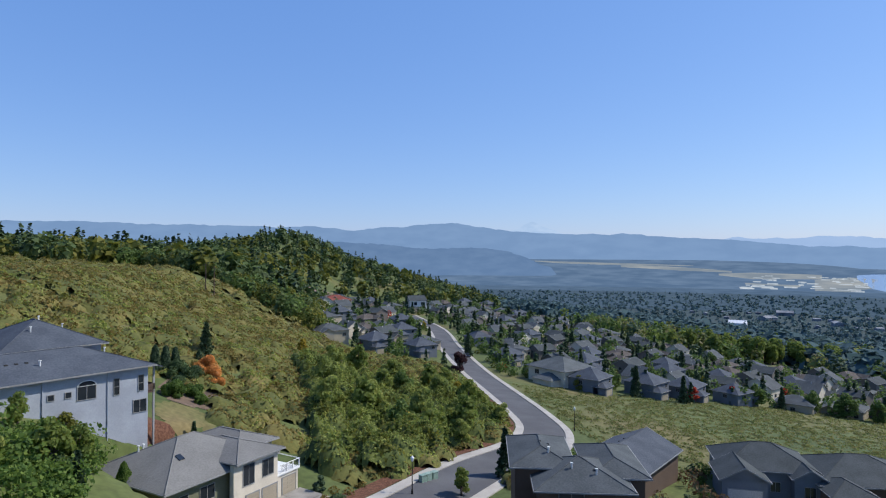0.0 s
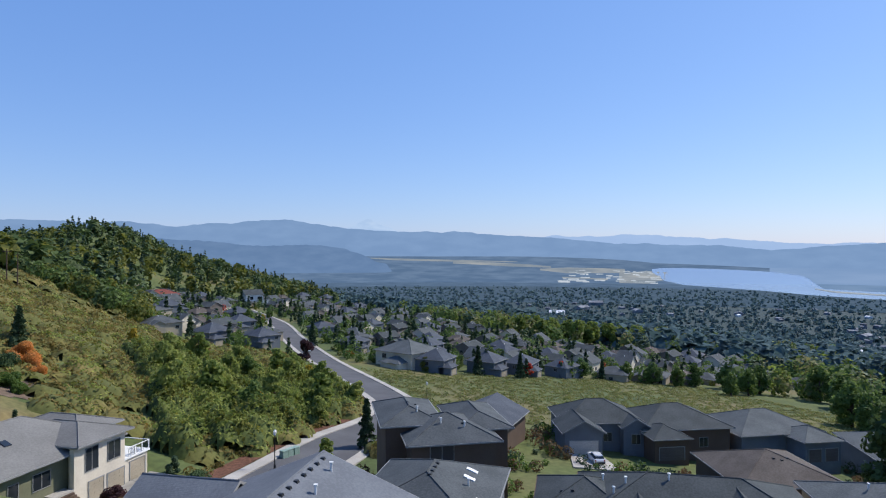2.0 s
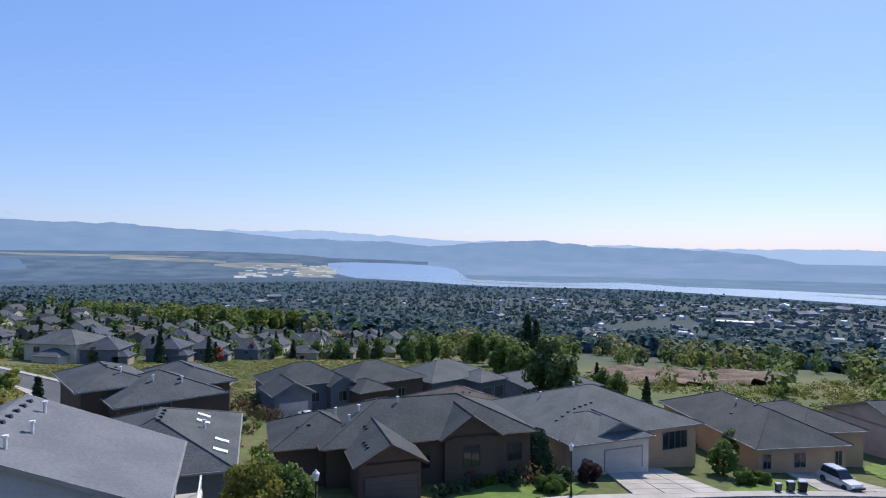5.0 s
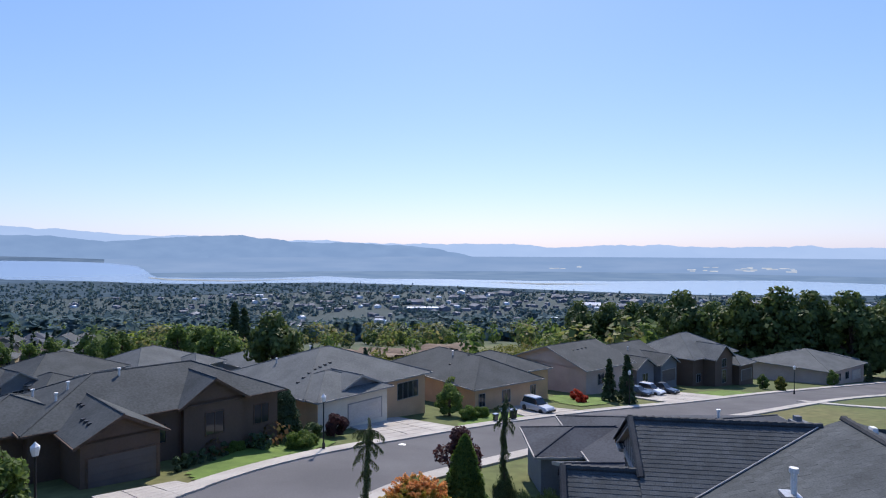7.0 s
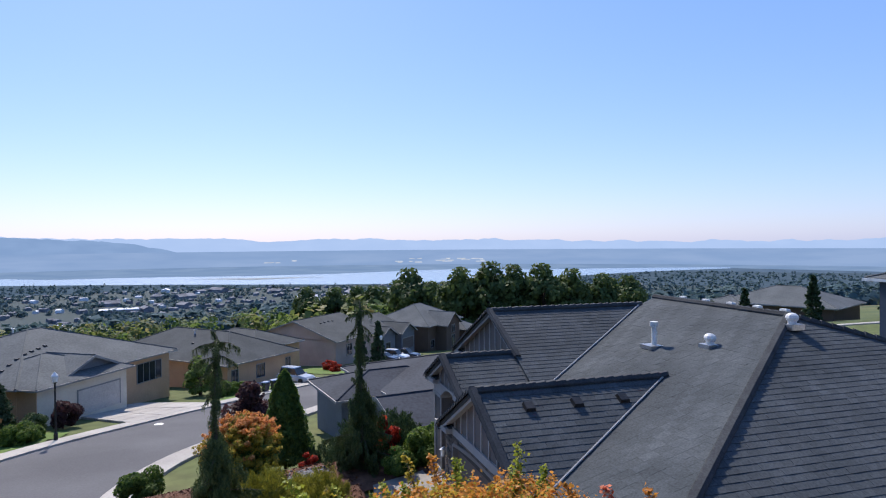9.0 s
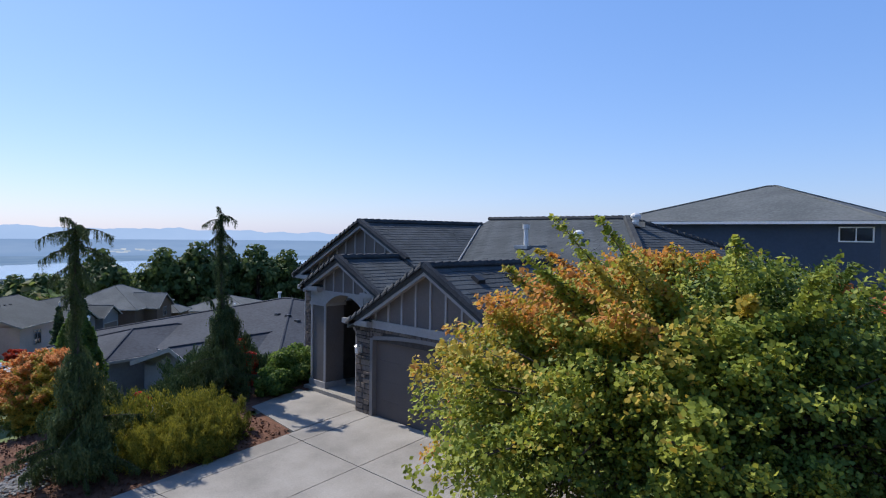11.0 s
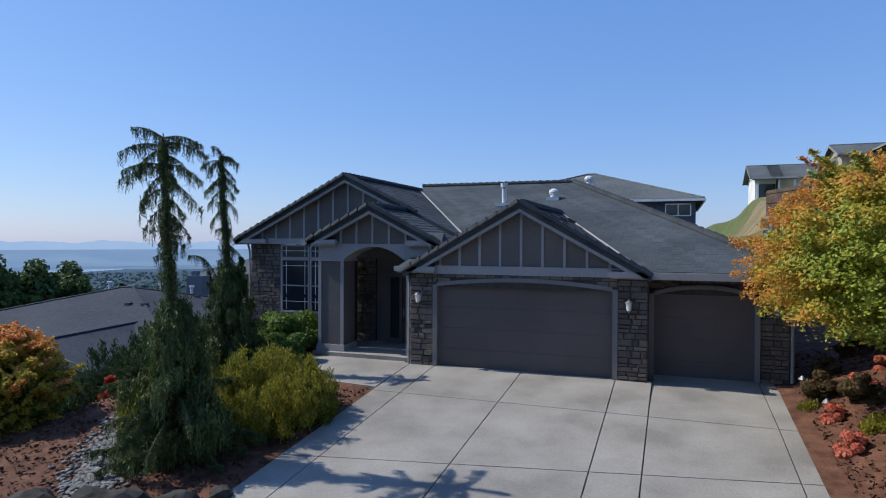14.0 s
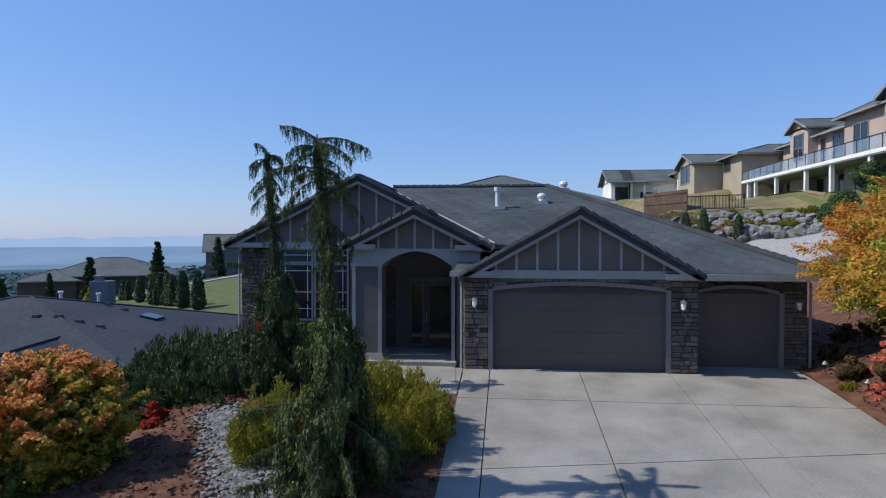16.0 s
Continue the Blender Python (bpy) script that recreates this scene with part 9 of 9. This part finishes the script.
for x, y, k, s in ((-108, 42, "green", 0.35), (-104, 44, "olive", 0.4), (-121, 60, "green", 0.4), (-126, 62, "green", 0.35), (-131, 72, "fir", 0.35), (-57, -12, "green", 0.5), (-66, -13, "green", 0.5)):
    tree(k, x, y, s, "small garden tree beside the street")
# field patch across the street and young trees on the slope above
for x, y, s in ((-70, 62, 1.0), (-66, 66, 0.9), (-61, 68, 1.1), (-54, 74, 1.2), (-47, 80, 1.1), (-40, 86, 1.1), (-34, 92, 1.2), (-30, 80, 0.8), (-74, 56, 1.0)):
    plant("young_conifer", "young upright conifer on the grassy slope", "tree", T_YOUNG, x, y, s, x, "young conifers on the slope")
for i, (x, y, k) in enumerate(((-50.4, 59.7, 0.9), (-49.0, 58.6, 0.9), (-45.2, 55.1, 1.1), (-41.4, 51.8, 1.2), (-40.4, 51.2, 1.2), (-38.7, 50.2, 1.25), (-37.8, 49.6, 1.2), (-35.4, 47.5, 1.35), (-32.6, 45.5, 1.3))):
    plant("arborvitae", "narrow dark green arborvitae in a row", "tree", T_ARBOR, x, y, 1.15 * k, i, "arborvitae row")
plant("tree", "small yellow-leaved tree on the slope", "tree", T_GOLD, -52, 56, 0.5, 0)
ribbon("pavement", offset(smooth_line([(-85, 40), (-60, 55), (-38, 72), (-20, 84), (0, 96)]), 0.9), offset(smooth_line([(-85, 40), (-60, 55), (-38, 72), (-20, 84), (0, 96)]), -0.9), 0.15, M["pavement"], "pale pavement climbing the grassy slope", "pavement", 0.2)
house("brown-walled house with low grey hip roof on the slope", -68, 84, 25, [(-9, 9, -7, 7, 4.4, "hip", 0.36, 0.7), (-12, -4, -9, 0, 3.8, "hip", 0.36, 0.5)], M["brown"], M["comp_grey"], zg(-68, 84), foot=-4, windows=[(0, -7.02, 1, 180, 1.6, 1.4), (5, -7.02, 1, 180, 1.6, 1.4)])
house("grey house with pale gable trim on the slope", -54, 108, 25, [(-8, 8, -7, 7, 5.0, "gx", 0.45, 0.7), (-6, 0, -10, -4, 4.4, "gy", 0.55, 0.5)], M["slate"], M["comp_grey"], zg(-54, 108), foot=-4, windows=[(3, -7.02, 1, 180, 1.6, 1.4)])
house("dark house with a wide roof on the slope", -30, 116, 25, [(-9, 9, -7, 7, 5.0, "hip", 0.36, 0.7)], M["brown"], M["comp_dark"], zg(-30, 116), foot=-4, windows=[(3, -7.02, 1.5, 180, 1.6, 1.4), (-3, -7.02, 1.5, 180, 1.6, 1.4)])
# rockery, hedge and fences above the house
rngr = np.random.default_rng(9)
ROCK = [Mesh().ball((0, 0, 0), 0.62, 0.45, 0.38, 7, 5) for _ in range(3)]
ROCKS = []
for m in ROCK:
    m.v = [tuple(np.array(p) * (1 + rngr.uniform(-0.22, 0.22))) for p in m.v]
    ROCKS.append(m.data("rock", M["rock"]))
rk = tagged(new("rock_wall"), "stacked grey boulders holding the bank", "retaining wall", kind="structure")
for row, (s0, lift) in enumerate(((31.6, 0.1), (32.5, 0.6), (35.7, 0.1), (36.5, 0.7))):
    for i in range(22):
        x = 13.2 + 0.55 * i + rngr.uniform(-0.2, 0.2)
        y = s0 - 0.6 * (x - 16) + rngr.uniform(-0.25, 0.25)
        part("boulder", ROCKS[int(rngr.integers(0, 3))], None, rk, m=Matrix.LocRotScale((x, y, zg(x, y) + 0.15), Euler((rngr.uniform(-0.4, 0.4), rngr.uniform(-0.4, 0.4), rngr.uniform(0, 6))), Vector((1, 1, 1)) * rngr.uniform(0.75, 1.3)))
bed("gravel_slope", [(12.5, 8), (20, 6), (25, 16), (23.5, 26), (19.5, 29.0), (15, 31.6), (12, 31)], "gravel", 0.06, "grey gravel slope below the boulders", 0.6)
bed("mulch_bed", [(14, 33.8), (19, 30.8), (24, 28.0), (25, 30.2), (20, 33.2), (14.5, 36.2)], "mulch", 0.06, "brown bark bed between the two rows of boulders", 0.5)
bed("lawn", [(25.2, 35.2), (26.2, 32.5), (29.5, 30), (29.5, 46), (26, 46), (25.2, 42)], "lawn", 0.06, "green lawn below the deck", 0.7)
bed("dry_bank", [(15.5, 41), (17, 37.5), (20, 36.2), (24.5, 33.5), (25.6, 36), (25.6, 46), (25.6, 58), (19, 64), (12.5, 62), (11.5, 50), (13, 42)], "dry_bank", 0.05, "dry straw-coloured bank above the rock wall", 0.7)
for i in range(16):
    x = 14.5 + 0.62 * i + rngr.uniform(-0.3, 0.3)
    y = rngr.choice([34.2, 36.9]) - 0.6 * (x - 16)
    plant("rockery_plant", "small yellow-green plant between the boulders", "shrub", feathery("small_gold", 0.6, 0.4, 2400, M["leaf_feather"], 38, 0.026), x, y, rngr.uniform(0.8, 1.5), i, "rockery plants")
for i in range(9):
    plant("dry_grass", "tuft of pale dry ornamental grass", "grass", feathery("dry_grass", 0.9, 0.6, 3000, M["leaf_straw"], 39, 0.03), 13.6 + 0.35 * i, 39.2 - 0.42 * i, rngr.uniform(0.8, 1.3), i, "dry grasses by the fence")
for i, (x, y) in enumerate(((15.0, 34.4), (16.0, 33.0), (17.8, 30.6))):
    plant("arborvitae", "narrow dark green arborvitae before the rock wall", "tree", T_ARBOR, x, y, 0.8, i, "arborvitae before the rocks")
fn = thing("fence", pose(14.2, 45.0, zg(16.2, 42), 0, 0, -70.8), "dark brown board fence along the upper lot", "fence")
part("rail", Mesh().box(-0.5, 6.5, -0.03, 0.03, 0.1, 0.2).box(-0.5, 6.5, -0.03, 0.03, 0.95, 1.05), M["fence"], fn)
BOARD = Mesh().box(-0.075, 0.075, -0.015, 0.015, -1.0, 1.25).data("board", M["fence"])
for i in range(45):
    part("board", BOARD, None, fn, m=pose(-0.45 + 0.157 * i, 0.05, 0))
rl = thing("railing", pose(16.3, 38.8, zg(16.3, 38.8), 0, 0, -28.8), "black metal railing beside the lawn", "railing")
part("rail", Mesh().box(0, 4.7, -0.03, 0.03, 1.25, 1.33).box(0, 4.7, -0.03, 0.03, 0.15, 0.2), M["black_metal"], rl)
for k in range(5):
    part("post", Mesh().box(1.15 * k, 1.15 * k + 0.08, -0.04, 0.04, -0.6, 1.4), M["black_metal"], rl)
for k in range(40):
    part("baluster", Mesh().box(0.05 + 0.115 * k, 0.08 + 0.115 * k, -0.012, 0.012, 0.1, 1.3), M["black_metal"], rl)
for x, y, s in ((25.1, 29.9, 1.0), (24.3, 30.6, 0.9), (26.3, 29.0, 1.1), (27.5, 28.4, 1.1)):
    plant("clipped_hedge", "clipped round dark green hedge before the deck", "hedge", B_JUNIPER, x, y, 0.85 * s, x, "hedges before the deck")
# gardens round the two uphill houses
for x, y, ms, sc, nm, lb, cat in (
        (34.7, -103, B_ORANGE, 1.6, "orange_shrub", "low spreading shrub with orange-red leaves on the garden slope", "shrub"), (33.0, -101, B_ORANGE, 1.0, "orange_shrub", "low spreading shrub with orange-red leaves on the garden slope", "shrub"),
        (41, -100, T_ARBOR, 1.7, "arborvitae", "dark columnar conifer of the garden screen", "tree"), (40, -102, T_ARBOR, 1.6, "arborvitae", "dark columnar conifer of the garden screen", "tree"), (42.2, -98.5, T_ARBOR, 1.7, "arborvitae", "dark columnar conifer of the garden screen", "tree"),
        (37.0, -106, T_ARBOR, 1.5, "arborvitae", "dark columnar conifer of the garden screen", "tree"), (37.6, -114, T_YOUNG, 1.2, "fir", "dark fir above the garden", "tree"),
        (36.8, -90, B_GREEN, 1.8, "shrub", "rounded yellow-green garden shrub", "shrub"), (34.7, -93, B_GREEN, 1.5, "shrub", "rounded yellow-green garden shrub", "shrub"), (37.6, -94, B_JUNIPER, 1.0, "shrub", "low dark garden shrub", "shrub"), (33.4, -90.5, B_GREEN, 1.0, "shrub", "rounded yellow-green garden shrub", "shrub"),
        (38.6, -99, B_JUNIPER, 1.5, "hedge", "clipped dark hedge behind the garden", "hedge"), (36.4, -99.6, B_JUNIPER, 1.4, "hedge", "clipped dark hedge behind the garden", "hedge"),
        (31.6, -78.7, T_YOUNG, 0.55, "conifer", "small cone-shaped yellow-green conifer on the lawn", "tree"), (33.8, -74.6, B_JUNIPER, 0.7, "shrub", "small dark shrub on brown earth", "shrub"),
        (34.8, -61.5, T_THUJA, 1.0, "tree", "dense dark rounded evergreen below the blue house", "tree"), (34.4, -68.5, T_OLIVE, 0.5, "tree", "yellow-green small tree below the blue house", "tree"),
        (37.2, -50.5, T_LIME, 0.62, "tree", "leafy green tree on the bank", "tree"), (42.5, -66, T_OLIVE, 0.5, "tree", "olive-green small tree on the bank", "tree"), (40.5, -47, T_BANK, 0.5, "tree", "leafy green tree on the bank", "tree"), (35.9, -53.0, T_LIME, 0.55, "tree", "leafy green tree on the bank", "tree"),
        (40.5, -62.5, T_OLIVE, 0.6, "tree", "leafy green tree on the bank", "tree"), (41.0, -64.0, T_LIME, 0.4, "tree", "light green low tree along the blue wall", "tree"), (44.5, -60.0, T_LIME, 0.45, "tree", "light green low tree along the blue wall", "tree"),
        (33.9, -47.6, T_YOUNG, 0.62, "conifer", "bright green young conifer beside the tan house", "tree"), (36.5, -50.5, B_JUNIPER, 0.9, "shrub", "dark shrub on the bank", "shrub"),
        (12.6, -62.5, B_JUNIPER, 1.2, "hedge", "clipped dark hedge by the street", "hedge"), (19.6, -59, B_BROWN, 2.2, "plum_shrub", "dark plum-leaved shrub before the tan house", "shrub")):
    plant(nm, lb, cat, ms, x, y, sc, x + y)
bed("garden_earth", [(29.5, -71), (33, -70.5), (37, -72.5), (38.5, -76), (35, -77.5), (31, -75.5)], "mulch", 0.08, "brown bark bed below the blue-grey house", 0.7)
bed("garden_lawn", [(31, -77), (36, -78.5), (38, -84), (36, -87), (31, -86), (29.5, -81)], "field", 0.08, "dull green garden lawn beside the blue-grey house", 0.8)
bed("garden_earth", [(32, -88), (38, -88), (40, -97), (36, -104), (31, -104), (29.5, -95)], "dirt", 0.08, "brown earth of the terraced garden", 0.8)
p = strewn(rngr, 150, lambda x, y: (np.hypot(x - 25, y + 68) > 13.5) & (np.hypot(x - 47, y + 70) > 13) & (x > 33.5 - 0.12 * (y + 44)), 27, 56, -76, -40)
h_ = rngr.uniform(0.8, 3.0, 150)
tagged(new("bank_shrubs", scatter_mesh("bank_shrubs", p, h_, h_ * 0.8, 220, M["leaf_bush"], 5, 0.07 + 0.03 * h_)), "mixed green shrubs on the bank between the houses", "shrubs", kind="stuff")

# garden of the stone-fronted house
plant("plum_shrub", "rounded dark purple-leaved shrub beside the concrete drive", "shrub", broad_meshes("plum_shrub", 2.2, 1.5, 6000, 0.06, M["leaf_plum"], 71, 14, 0.25), 20.2, -62.0, 1.0)
plant("clipped_bush", "round clipped dark green bush beside the drive", "shrub", broad_meshes("clipped_bush", 2.0, 1.0, 5000, 0.05, M["leaf_conifer"], 72, 10, 0.05, False), 14.6, -70.4, 1.0)
for x, y, s in ((28.6, -58.4, 1.0), (27.0, -59.2, 0.7)):
    plant("blue_spruce_shrub", "small blue-green conifer shrub before the house wall", "shrub", broad_meshes("spruce_shrub", 2.2, 1.1, 5000, 0.05, M["leaf_conifer"], 73, 12, 0.1, False), x, y, s, x, "conifer shrubs before the stone-fronted house")

# planting between the brown house and the peach house
for x, y, q in ((-38.4, -30.4, 1.1), (-39.6, -29.6, 1.2)):
    plant("pale_shrub", "loose pale yellow-green shrub before the brown house", "shrub", broad_meshes("pale_shrub", 1.2, 0.8, 1800, 0.055, M["leaf_lime"], 82, 10, 0.1, False), x, y, q, x)
plant("evergreen", "tall dense dark evergreen between the two houses", "tree", column_meshes("dark_evergreen", 4.8, 1.9, 7000, 0.09, M["leaf_conifer"], 83, 0.3), -38.4, -26.4, 1.0, 0.4)
plant("grey_shrub", "rounded grey-green shrub by the street lamp", "shrub", broad_meshes("grey_shrub", 1.7, 1.25, 3600, 0.055, M["leaf_weeping"], 84, 14, 0.1, False), -37.3, -22.7, 1.0, 0.7)
plant("plum_shrub", "low dark plum-coloured shrub by the drive", "shrub", broad_meshes("plum_shrub", 1.2, 0.9, 2200, 0.055, M["leaf_plum"], 85, 10, 0.1, False), -40.0, -21.4, 1.0, 0.2)
